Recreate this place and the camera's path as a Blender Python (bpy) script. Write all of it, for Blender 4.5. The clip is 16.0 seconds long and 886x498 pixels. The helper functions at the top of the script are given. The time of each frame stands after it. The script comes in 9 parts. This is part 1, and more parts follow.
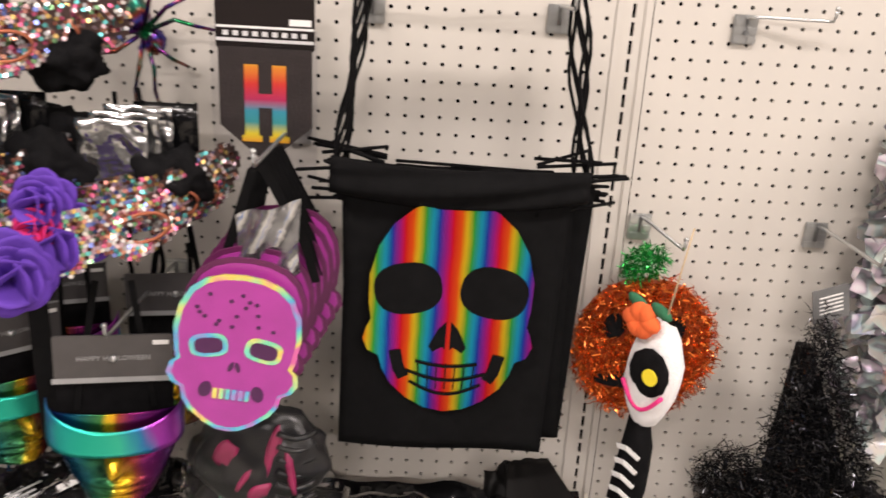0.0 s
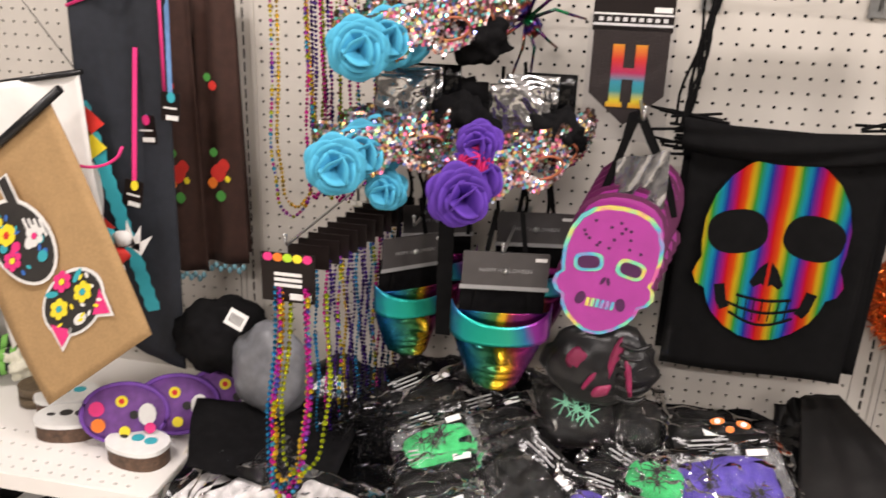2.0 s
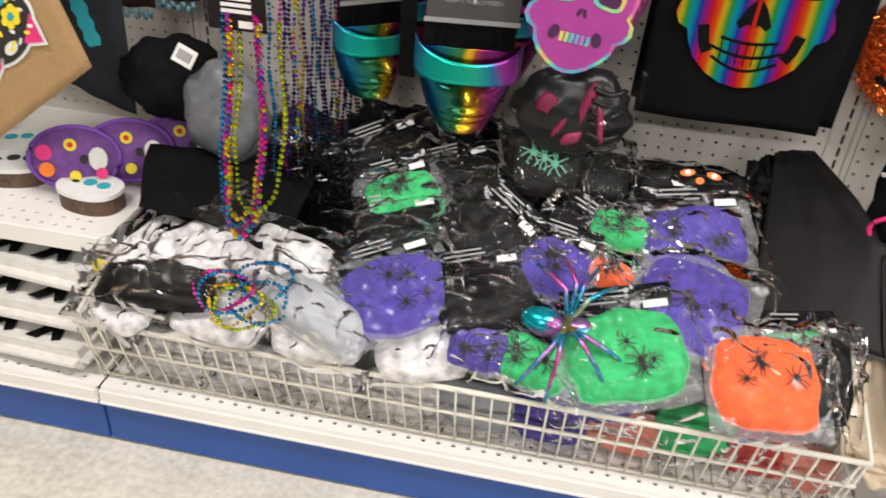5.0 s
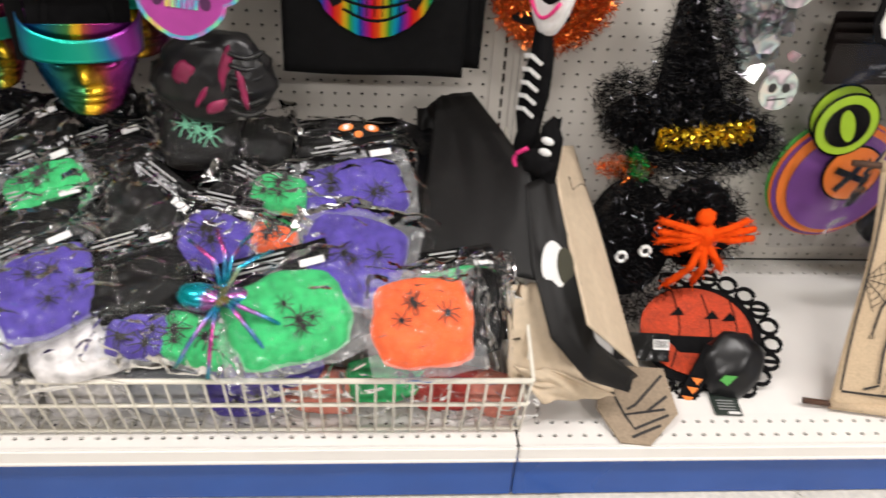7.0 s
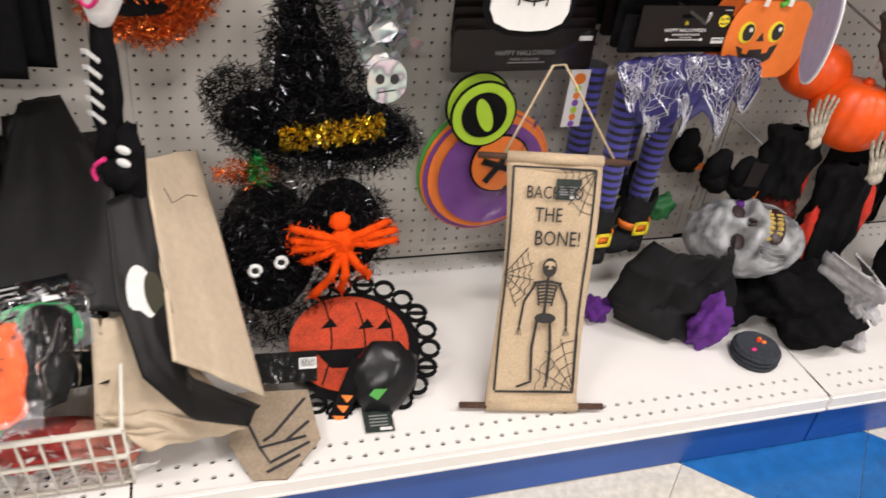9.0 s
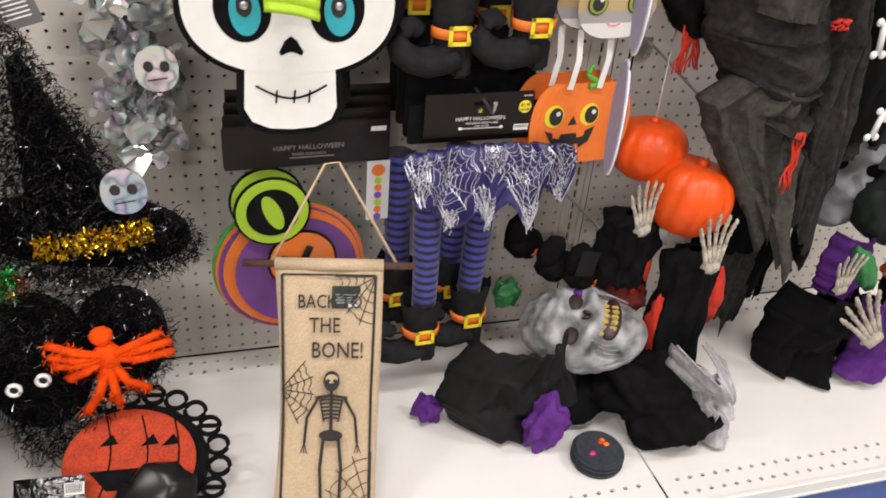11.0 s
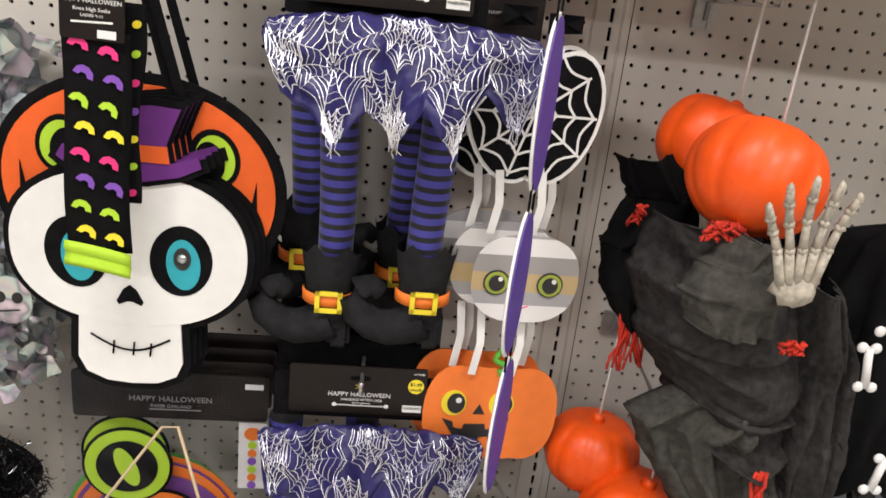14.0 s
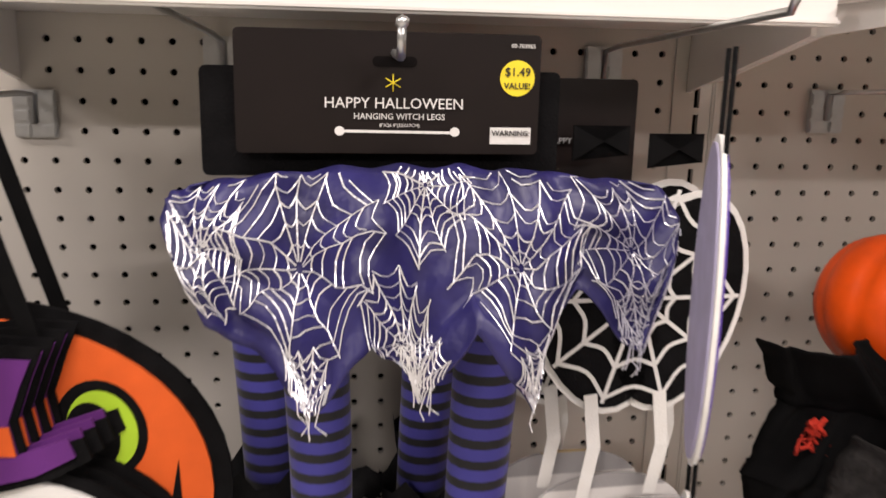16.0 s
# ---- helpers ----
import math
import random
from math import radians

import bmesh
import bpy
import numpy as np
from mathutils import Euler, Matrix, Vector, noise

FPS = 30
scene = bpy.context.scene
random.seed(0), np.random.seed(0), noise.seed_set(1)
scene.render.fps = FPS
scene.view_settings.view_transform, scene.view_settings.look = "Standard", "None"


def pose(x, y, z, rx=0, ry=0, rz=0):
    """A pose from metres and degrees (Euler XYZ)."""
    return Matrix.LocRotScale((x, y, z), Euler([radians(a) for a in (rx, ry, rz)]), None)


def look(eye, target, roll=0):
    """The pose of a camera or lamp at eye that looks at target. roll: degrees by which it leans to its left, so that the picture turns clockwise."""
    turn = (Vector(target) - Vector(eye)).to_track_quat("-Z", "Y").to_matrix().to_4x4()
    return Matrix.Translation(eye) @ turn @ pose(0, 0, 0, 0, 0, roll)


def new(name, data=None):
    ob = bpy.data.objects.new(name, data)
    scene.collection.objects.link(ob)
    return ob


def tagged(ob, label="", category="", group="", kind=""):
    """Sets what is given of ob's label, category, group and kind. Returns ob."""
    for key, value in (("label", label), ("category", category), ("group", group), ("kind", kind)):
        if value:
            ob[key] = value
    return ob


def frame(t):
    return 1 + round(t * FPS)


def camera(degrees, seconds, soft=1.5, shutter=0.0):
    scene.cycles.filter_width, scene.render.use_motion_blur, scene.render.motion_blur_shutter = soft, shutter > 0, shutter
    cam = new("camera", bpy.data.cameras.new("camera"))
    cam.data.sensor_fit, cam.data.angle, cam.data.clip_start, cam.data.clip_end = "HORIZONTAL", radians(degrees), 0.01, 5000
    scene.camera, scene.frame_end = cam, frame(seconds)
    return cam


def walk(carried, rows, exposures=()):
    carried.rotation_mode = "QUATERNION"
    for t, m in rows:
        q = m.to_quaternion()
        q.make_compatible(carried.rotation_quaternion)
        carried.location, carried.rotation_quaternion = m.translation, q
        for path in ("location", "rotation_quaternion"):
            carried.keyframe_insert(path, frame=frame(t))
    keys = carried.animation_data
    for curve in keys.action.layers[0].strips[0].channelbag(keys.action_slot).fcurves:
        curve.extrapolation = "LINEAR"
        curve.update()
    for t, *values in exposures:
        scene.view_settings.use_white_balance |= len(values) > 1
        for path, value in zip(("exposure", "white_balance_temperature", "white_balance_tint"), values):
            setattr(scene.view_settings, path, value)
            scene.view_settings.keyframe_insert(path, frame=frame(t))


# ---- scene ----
cam = camera(57.5, 16.0, soft=1.6, shutter=0.35)
PATH = [
    (0, (-0.278, -1.182, 1.261), (-0.234, 0.711, 0.617), 3.3),
    (0.5, (-0.326, -1.279, 1.265), (-0.423, 0.621, 0.647), 3.2),
    (1, (-0.427, -1.367, 1.259), (-0.571, 0.535, 0.657), 2.2),
    (1.5, (-0.495, -1.447, 1.256), (-0.712, 0.439, 0.629), 1.8),
    (2, (-0.521, -1.482, 1.238), (-0.886, 0.374, 0.588), 2.1),
    (2.5, (-0.554, -1.497, 1.214), (-1.045, 0.31, 0.511), 1.6),
    (3, (-0.573, -1.502, 1.191), (-1.122, 0.256, 0.411), 1.2),
    (3.2, (-0.581, -1.506, 1.178), (-1.131, 0.237, 0.367), 1.5),
    (5.3, (-0.472, -1.446, 1.13), (-0.662, 0.204, 0.015), 4.2),
    (5.5, (-0.457, -1.442, 1.129), (-0.607, 0.208, 0.008), 3.9),
    (6, (-0.419, -1.439, 1.126), (-0.47, 0.223, 0.015), 2.6),
    (6.5, (-0.338, -1.428, 1.128), (-0.301, 0.231, 0.012), 2.3),
    (7, (-0.229, -1.433, 1.13), (-0.074, 0.212, 0.004), 3.7),
    (7.5, (-0.125, -1.434, 1.117), (0.178, 0.188, -0.014), 5.0),
    (8, (-0.05, -1.427, 1.115), (0.389, 0.157, -0.024), 5.9),
    (8.5, (0.014, -1.405, 1.12), (0.532, 0.159, -0.014), 6.4),
    (9, (0.108, -1.352, 1.107), (0.699, 0.206, 0.0), 7.7),
    (9.5, (0.2, -1.306, 1.105), (0.854, 0.233, 0.008), 7.4),
    (9.7, (0.231, -1.298, 1.115), (0.895, 0.234, 0.014), 6.6),
    (11.8, (0.662, -1.311, 1.209), (1.137, 0.382, 0.255), 5.0),
    (12, (0.686, -1.277, 1.21), (1.158, 0.436, 0.293), 5.0),
    (12.5, (0.752, -1.208, 1.226), (1.202, 0.543, 0.373), 5.2),
    (13, (0.805, -1.174, 1.248), (1.189, 0.616, 0.443), 5.1),
    (13.5, (0.88, -1.143, 1.254), (1.145, 0.695, 0.51), 6.5),
    (14, (0.936, -1.134, 1.26), (1.081, 0.738, 0.57), 6.4),
    (14.5, (0.968, -1.128, 1.261), (1.032, 0.767, 0.623), 5.8),
    (15, (0.951, -1.047, 1.251), (1.009, 0.862, 0.657), 5.2),
    (15.5, (0.904, -0.876, 1.263), (1.082, 1.042, 0.724), 3.3),
    (16, (0.892, -0.727, 1.245), (1.137, 1.211, 0.816), 1.3),
]
walk(cam, [(t, look(eye, target, roll)) for t, eye, target, roll in PATH],
     [(0, 0.28, 6850, 19), (2, 0.26, 6800, 18), (3, 0.26, 6500, 13), (5.5, 0.04, 6500, 12), (7, 0.1, 6500, 13), (9.5, 0.04, 6500, 15), (12, 0.04, 6500, 14), (14.5, 0.0, 6500, 13), (15.2, -0.04, 6500, 15), (16, -0.08, 6850, 19)])

# ---- light ----
world = bpy.data.worlds.new("store_air")
world.use_nodes = True
world.node_tree.nodes["Background"].inputs["Color"].default_value = (0.9, 0.95, 1.0, 1)
world.node_tree.nodes["Background"].inputs["Strength"].default_value = 0.05
scene.world = world
CEILING = 3.1


def ceiling_lamp(x, y, power, sx=1.2, sy=0.3, colour=(1.0, 0.97, 0.93)):
    data = bpy.data.lights.new("tube_light", "AREA")
    data.shape, data.size, data.size_y, data.energy, data.color = "RECTANGLE", sx, sy, power, colour
    new("tube_light", data).matrix_world = pose(x, y, CEILING - 0.09)


LAMPS = [(-1.6, -1.5), (0.6, -1.5), (2.8, -1.5), (-1.0, -4.6), (2.6, -4.6)]
for lx, ly in LAMPS:
    ceiling_lamp(lx, ly, 46 if ly > -3 else 105)

# ---- materials ----
MATS = {}


def mat(name, base, rough=0.6, metal=0.0, vary=0.12, scale=60.0, bump=0.15, bscale=250.0, sheen=0.0, coat=0.0, stain=0.0, island=0.0, spec=0.5):
    """A painted, woven or moulded surface: two scales of colour variation and a fine relief."""
    if name in MATS:
        return MATS[name]
    m = bpy.data.materials.new(name)
    m.use_nodes = True
    t = m.node_tree
    n, l = t.nodes, t.links
    p = n["Principled BSDF"]
    p.inputs["Roughness"].default_value, p.inputs["Metallic"].default_value = rough, metal
    p.inputs["Sheen Weight"].default_value, p.inputs["Coat Weight"].default_value = sheen, coat
    p.inputs["Specular IOR Level"].default_value = spec
    co = n.new("ShaderNodeTexCoord")
    big, fine = n.new("ShaderNodeTexNoise"), n.new("ShaderNodeTexNoise")
    big.inputs["Scale"].default_value, fine.inputs["Scale"].default_value = scale * 0.12, scale
    big.inputs["Detail"].default_value = 4
    for q in (big, fine):
        l.new(co.outputs["Object"], q.inputs["Vector"])
    mix = n.new("ShaderNodeMath")
    mix.operation = "MULTIPLY_ADD"
    l.new(big.outputs["Fac"], mix.inputs[0])
    mix.inputs[1].default_value = 0.6
    l.new(fine.outputs["Fac"], mix.inputs[2])
    ramp = n.new("ShaderNodeMapRange")
    ramp.inputs["From Min"].default_value, ramp.inputs["From Max"].default_value = 0.5, 1.1
    ramp.inputs["To Min"].default_value, ramp.inputs["To Max"].default_value = 1 - vary, 1 + vary
    l.new(mix.outputs[0], ramp.inputs["Value"])
    hsv = n.new("ShaderNodeHueSaturation")
    hsv.inputs["Color"].default_value = (*base, 1)
    l.new(ramp.outputs[0], hsv.inputs["Value"])
    if island:
        geo = n.new("ShaderNodeNewGeometry")
        rr = n.new("ShaderNodeMapRange")
        rr.inputs["To Min"].default_value, rr.inputs["To Max"].default_value = 1 - island, 1 + island
        l.new(geo.outputs["Random Per Island"], rr.inputs["Value"])
        mul = n.new("ShaderNodeMath")
        mul.operation = "MULTIPLY"
        l.new(ramp.outputs[0], mul.inputs[0])
        l.new(rr.outputs[0], mul.inputs[1])
        l.new(mul.outputs[0], hsv.inputs["Value"])
    l.new(hsv.outputs[0], p.inputs["Base Color"])
    if bump:
        b = n.new("ShaderNodeBump")
        b.inputs["Strength"].default_value, b.inputs["Distance"].default_value = bump, 0.002
        bn = n.new("ShaderNodeTexNoise")
        bn.inputs["Scale"].default_value = bscale
        l.new(co.outputs["Object"], bn.inputs["Vector"])
        l.new(bn.outputs["Fac"], b.inputs["Height"])
        l.new(b.outputs[0], p.inputs["Normal"])
    if stain:
        rg = n.new("ShaderNodeMapRange")
        rg.inputs["To Min"].default_value, rg.inputs["To Max"].default_value = rough - stain, rough + stain
        l.new(big.outputs["Fac"], rg.inputs["Value"])
        l.new(rg.outputs[0], p.inputs["Roughness"])
    MATS[name] = m
    return m


def stripes(name, colours, axis, period, rough=0.6, metal=0.0, hard=True, wob=0.0, sheen=0.0, coat=0.0):
    """Bands of colour that repeat along one axis of the object."""
    if name in MATS:
        return MATS[name]
    m = bpy.data.materials.new(name)
    m.use_nodes = True
    n, l = m.node_tree.nodes, m.node_tree.links
    p = n["Principled BSDF"]
    p.inputs["Roughness"].default_value, p.inputs["Metallic"].default_value = rough, metal
    p.inputs["Sheen Weight"].default_value, p.inputs["Coat Weight"].default_value = sheen, coat
    co, sep = n.new("ShaderNodeTexCoord"), n.new("ShaderNodeSeparateXYZ")
    l.new(co.outputs["Object"], sep.inputs[0])
    no = n.new("ShaderNodeTexNoise")
    no.inputs["Scale"].default_value = 14
    l.new(co.outputs["Object"], no.inputs["Vector"])
    add = n.new("ShaderNodeMath")
    add.operation = "MULTIPLY_ADD"
    l.new(no.outputs["Fac"], add.inputs[0])
    add.inputs[1].default_value = wob
    l.new(sep.outputs[axis], add.inputs[2])
    div = n.new("ShaderNodeMath")
    div.operation = "DIVIDE"
    l.new(add.outputs[0], div.inputs[0])
    div.inputs[1].default_value = period
    fr = n.new("ShaderNodeMath")
    fr.operation = "FRACT"
    l.new(div.outputs[0], fr.inputs[0])
    r = n.new("ShaderNodeValToRGB")
    r.color_ramp.interpolation = "CONSTANT" if hard else "LINEAR"
    e = r.color_ramp.elements
    while len(e) < len(colours):
        e.new(0.5)
    for i, (at, c) in enumerate(colours):
        e[i].position, e[i].color = at, (*c, 1)
    l.new(fr.outputs[0], r.inputs[0])
    l.new(r.outputs[0], p.inputs["Base Color"])
    fine, b = n.new("ShaderNodeTexNoise"), n.new("ShaderNodeBump")
    fine.inputs["Scale"].default_value = 500
    l.new(co.outputs["Object"], fine.inputs["Vector"])
    b.inputs["Strength"].default_value, b.inputs["Distance"].default_value = 0.2, 0.001
    l.new(fine.outputs["Fac"], b.inputs["Height"])
    l.new(b.outputs[0], p.inputs["Normal"])
    MATS[name] = m
    return m


def foil(name, stops, scale=9.0, rough=0.22, metal=0.85, island=False, alpha=1.0):
    """Iridescent foil: hue wanders over the surface, or from piece to piece."""
    if name in MATS:
        return MATS[name]
    m = bpy.data.materials.new(name)
    m.use_nodes = True
    n, l = m.node_tree.nodes, m.node_tree.links
    p = n["Principled BSDF"]
    p.inputs["Roughness"].default_value, p.inputs["Metallic"].default_value = rough, metal
    p.inputs["Alpha"].default_value = alpha
    r = n.new("ShaderNodeValToRGB")
    e = r.color_ramp.elements
    while len(e) < len(stops):
        e.new(0.5)
    for i, c in enumerate(stops):
        e[i].position, e[i].color = i / max(1, len(stops) - (0 if island else 1)), (*c, 1)
    if island:
        r.color_ramp.interpolation = "CONSTANT"
        g = n.new("ShaderNodeNewGeometry")
        l.new(g.outputs["Random Per Island"], r.inputs[0])
    else:
        co, no, mr = n.new("ShaderNodeTexCoord"), n.new("ShaderNodeTexNoise"), n.new("ShaderNodeMapRange")
        no.inputs["Scale"].default_value, no.inputs["Detail"].default_value = scale, 1
        l.new(co.outputs["Object"], no.inputs["Vector"])
        mr.inputs["From Min"].default_value, mr.inputs["From Max"].default_value = 0.3, 0.7
        l.new(no.outputs["Fac"], mr.inputs["Value"])
        l.new(mr.outputs[0], r.inputs[0])
    l.new(r.outputs[0], p.inputs["Base Color"])
    MATS[name] = m
    return m


def film(name, tint=(0.95, 0.96, 1.0), gloss=0.35, rough=0.12, scale=25.0, haze=0.0):
    """Thin clear wrapping film: see-through, with crinkled gloss."""
    if name in MATS:
        return MATS[name]
    m = bpy.data.materials.new(name)
    m.use_nodes = True
    n, l = m.node_tree.nodes, m.node_tree.links
    n.remove(n["Principled BSDF"])
    tr, gl, mx, out = n.new("ShaderNodeBsdfTransparent"), n.new("ShaderNodeBsdfGlossy"), n.new("ShaderNodeMixShader"), n["Material Output"]
    tr.inputs["Color"].default_value = (*tint, 1)
    gl.inputs["Roughness"].default_value = rough
    co, no, b = n.new("ShaderNodeTexCoord"), n.new("ShaderNodeTexNoise"), n.new("ShaderNodeBump")
    no.inputs["Scale"].default_value, no.inputs["Detail"].default_value, no.inputs["Distortion"].default_value = scale, 1.5, 0.8
    l.new(co.outputs["Object"], no.inputs["Vector"])
    l.new(no.outputs["Fac"], b.inputs["Height"])
    b.inputs["Strength"].default_value, b.inputs["Distance"].default_value = 0.8, 0.02
    l.new(b.outputs[0], gl.inputs["Normal"])
    lw = n.new("ShaderNodeLayerWeight")
    lw.inputs["Blend"].default_value = gloss
    l.new(b.outputs[0], lw.inputs["Normal"])
    l.new(lw.outputs["Fresnel"], mx.inputs[0])
    if haze:
        milk, body = n.new("ShaderNodeMixShader"), n.new("ShaderNodeBsdfDiffuse")
        milk.inputs[0].default_value, body.inputs["Color"].default_value = haze, (0.75, 0.76, 0.77, 1)
        l.new(tr.outputs[0], milk.inputs[1])
        l.new(body.outputs[0], milk.inputs[2])
        l.new(milk.outputs[0], mx.inputs[1])
    else:
        l.new(tr.outputs[0], mx.inputs[1])
    l.new(gl.outputs[0], mx.inputs[2])
    l.new(mx.outputs[0], out.inputs["Surface"])
    MATS[name] = m
    return m


BLACK = mat("black_cloth", (0.0048, 0.0047, 0.005), 0.9, vary=0.3, spec=0.10, bump=0.5, bscale=35)
BLACKFELT = mat("black_felt", (0.0065, 0.0063, 0.0068), 0.95, vary=0.35, bump=0.4, bscale=500, spec=0.08)
BLACKPLASTIC = mat("black_plastic", (0.009, 0.009, 0.010), 0.28, vary=0.2, bump=0.05, spec=0.35)
BLACKFILM = mat("black_printed_film", (0.004, 0.004, 0.0045), 0.14, vary=0.3, bump=0.8, bscale=60, spec=0.3)
CARD = mat("dark_brown_card", (0.0095, 0.006, 0.0055), 0.4, vary=0.2, scale=20, bump=0.05, bscale=20, spec=0.25)
WHITEINK = mat("white_ink", (0.75, 0.74, 0.72), 0.6, vary=0.05)
GREYINK = mat("grey_ink", (0.3, 0.3, 0.3), 0.6, vary=0.1)
BLACKINK = mat("black_ink", (0.02, 0.018, 0.017), 0.7, vary=0.2)
PEGWHITE = mat("pegboard_paint", (0.56, 0.525, 0.475), 0.6, vary=0.03, scale=8, bump=0.06, bscale=900)
WHITESTEEL = mat("white_enamel", (0.8, 0.775, 0.74), 0.35, vary=0.035, scale=10, bump=0.03, stain=0.08)
BLUEKICK = mat("blue_enamel", (0.012, 0.075, 0.33), 0.25, vary=0.1, scale=8, bump=0.03, stain=0.08)
# DARK: near-black that stands for the shade inside holes and hollows
DARK = mat("unlit_hollow", (0.006, 0.005, 0.005), 0.9, bump=0, spec=0.05)
ZINC = mat("zinc_plate", (0.55, 0.56, 0.56), 0.3, metal=0.9, vary=0.12, bump=0.05)
BURLAP = mat("burlap", (0.56, 0.425, 0.28), 0.95, vary=0.16, scale=300, bump=0.7, bscale=900)
BURLAPDARK = mat("aged_burlap", (0.33, 0.255, 0.18), 0.95, vary=0.2, scale=200, bump=0.7, bscale=900)
FLAGTAN = mat("tan_cotton", (0.62, 0.50, 0.36), 0.9, vary=0.08, scale=80, bump=0.4, bscale=1200)
WOODROD = mat("stained_rod", (0.075, 0.035, 0.02), 0.6, vary=0.4, scale=120)
ORANGEPLASTIC = mat("orange_plastic", (0.80, 0.085, 0.005), 0.42, vary=0.10, bump=0.06, spec=0.4)
ORANGEFOAM = mat("orange_foam", (0.8, 0.12, 0.015), 0.85, vary=0.06, bump=0.2, bscale=700)
WHITEFOAM = mat("white_foam", (0.8, 0.79, 0.76), 0.85, vary=0.03, bump=0.2, bscale=700)
PURPLEFOAM = mat("purple_foam", (0.13, 0.02, 0.19), 0.85, vary=0.1, bump=0.2, bscale=700)
LIME = mat("lime_print", (0.42, 0.66, 0.03), 0.7, vary=0.06)
TEAL = mat("teal_print", (0.02, 0.36, 0.43), 0.65, vary=0.06)
GREEN = mat("green_print", (0.06, 0.3, 0.05), 0.7, vary=0.1)
YELLOW = mat("yellow_print", (0.85, 0.68, 0.03), 0.6, vary=0.05)
REDPRINT = mat("red_print", (0.65, 0.03, 0.02), 0.7, vary=0.1)
PINK = mat("pink_print", (0.75, 0.03, 0.2), 0.6, vary=0.1)
ORANGEPRINT = mat("orange_print", (0.85, 0.2, 0.02), 0.6, vary=0.06)
VIOLET = mat("violet_print", (0.2, 0.07, 0.42), 0.65, vary=0.1)
GREYPRINT = mat("warm_grey_print", (0.36, 0.35, 0.35), 0.7, vary=0.05)
TANPRINT = mat("tan_print", (0.55, 0.42, 0.24), 0.7, vary=0.05)
BONE = mat("aged_bone", (0.4, 0.36, 0.29), 0.6, vary=0.4, scale=120, bump=0.3)
GAUZE = mat("grey_gauze", (0.032, 0.030, 0.029), 0.95, vary=0.5, scale=90, bump=0.6, bscale=240, spec=0.08)
REDTULLE = mat("red_tulle", (0.55, 0.03, 0.012), 0.9, vary=0.3, bump=0.5)
PURPLETULLE = mat("purple_tulle", (0.1, 0.015, 0.2), 0.85, vary=0.35, bump=0.5)
CORD = mat("natural_cord", (0.5, 0.38, 0.24), 0.9, vary=0.2, bump=0.5)
WHITEPLASTIC = mat("white_plastic", (0.78, 0.78, 0.76), 0.4, vary=0.05)
PURPLESATIN = mat("purple_organza", (0.018, 0.015, 0.095), 0.42, vary=0.45, scale=28, sheen=0.0, bump=0.8, bscale=70)
SILVERPRINT = mat("silver_foil_print", (0.82, 0.82, 0.86), 0.32, metal=0.7, vary=0.2, bump=0.4, bscale=300)
CLEAR = film("clear_film", gloss=0.2)
CLEARGREY = film("clear_bag", tint=(0.86, 0.86, 0.88), gloss=0.17, rough=0.2, scale=9)
LEGSTRIPE = stripes("purple_black_stripes", [(0.0, (0.055, 0.050, 0.32)), (0.56, (0.008, 0.008, 0.01))], 2, 0.0156, 0.75, sheen=0.2)
RAINBOW = stripes("rainbow_foil", [(0.0, (0.50, 0.008, 0.015)), (0.16, (0.58, 0.07, 0.008)), (0.28, (0.52, 0.36, 0.015)), (0.42, (0.02, 0.26, 0.03)), (0.58, (0.0, 0.24, 0.40)), (0.72, (0.012, 0.03, 0.30)), (0.86, (0.24, 0.012, 0.20)), (1.0, (0.50, 0.008, 0.015))], 0, 0.062, 0.30, 0.95, hard=False, wob=0.006)
RAINBOWH = stripes("rainbow_print", [(0.0, (0.7, 0.03, 0.02)), (0.2, (0.8, 0.25, 0.02)), (0.35, (0.75, 0.6, 0.03)), (0.5, (0.03, 0.3, 0.3)), (0.65, (0.02, 0.3, 0.4)), (0.8, (0.5, 0.02, 0.1)), (1.0, (0.7, 0.03, 0.02))], 2, 0.1, 0.5, hard=False)
MERMAID = stripes("oil_slick_foil", [(0.0, (0.35, 0.02, 0.3)), (0.16, (0.06, 0.03, 0.3)), (0.3, (0.0, 0.2, 0.4)), (0.42, (0.0, 0.38, 0.24)), (0.62, (0.02, 0.4, 0.28)), (0.72, (0.75, 0.5, 0.02)), (0.8, (0.7, 0.12, 0.03)), (0.9, (0.3, 0.02, 0.28)), (1.0, (0.35, 0.02, 0.3))], 2, 0.24, 0.28, 0.75, hard=False, wob=0.12)
TINSELBLACK = mat("black_tinsel", (0.03, 0.03, 0.033), 0.12, metal=0.8, vary=0.3, bump=0, island=0.6)
TINSELORANGE = mat("orange_tinsel", (0.75, 0.17, 0.03), 0.2, metal=0.8, vary=0.2, bump=0, island=0.6)
TINSELGREEN = mat("green_tinsel", (0.01, 0.38, 0.07), 0.2, metal=0.8, vary=0.2, bump=0, island=0.6)
TINSELGOLD = mat("gold_tinsel", (0.85, 0.55, 0.04), 0.18, metal=0.9, vary=0.2, bump=0, island=0.5)
HOLO = foil("holographic_film", [(0.6, 0.6, 0.65), (0.7, 0.65, 0.6), (0.55, 0.68, 0.66), (0.3, 0.3, 0.33), (0.72, 0.6, 0.7), (0.8, 0.8, 0.82)], 30, 0.2, 0.7)
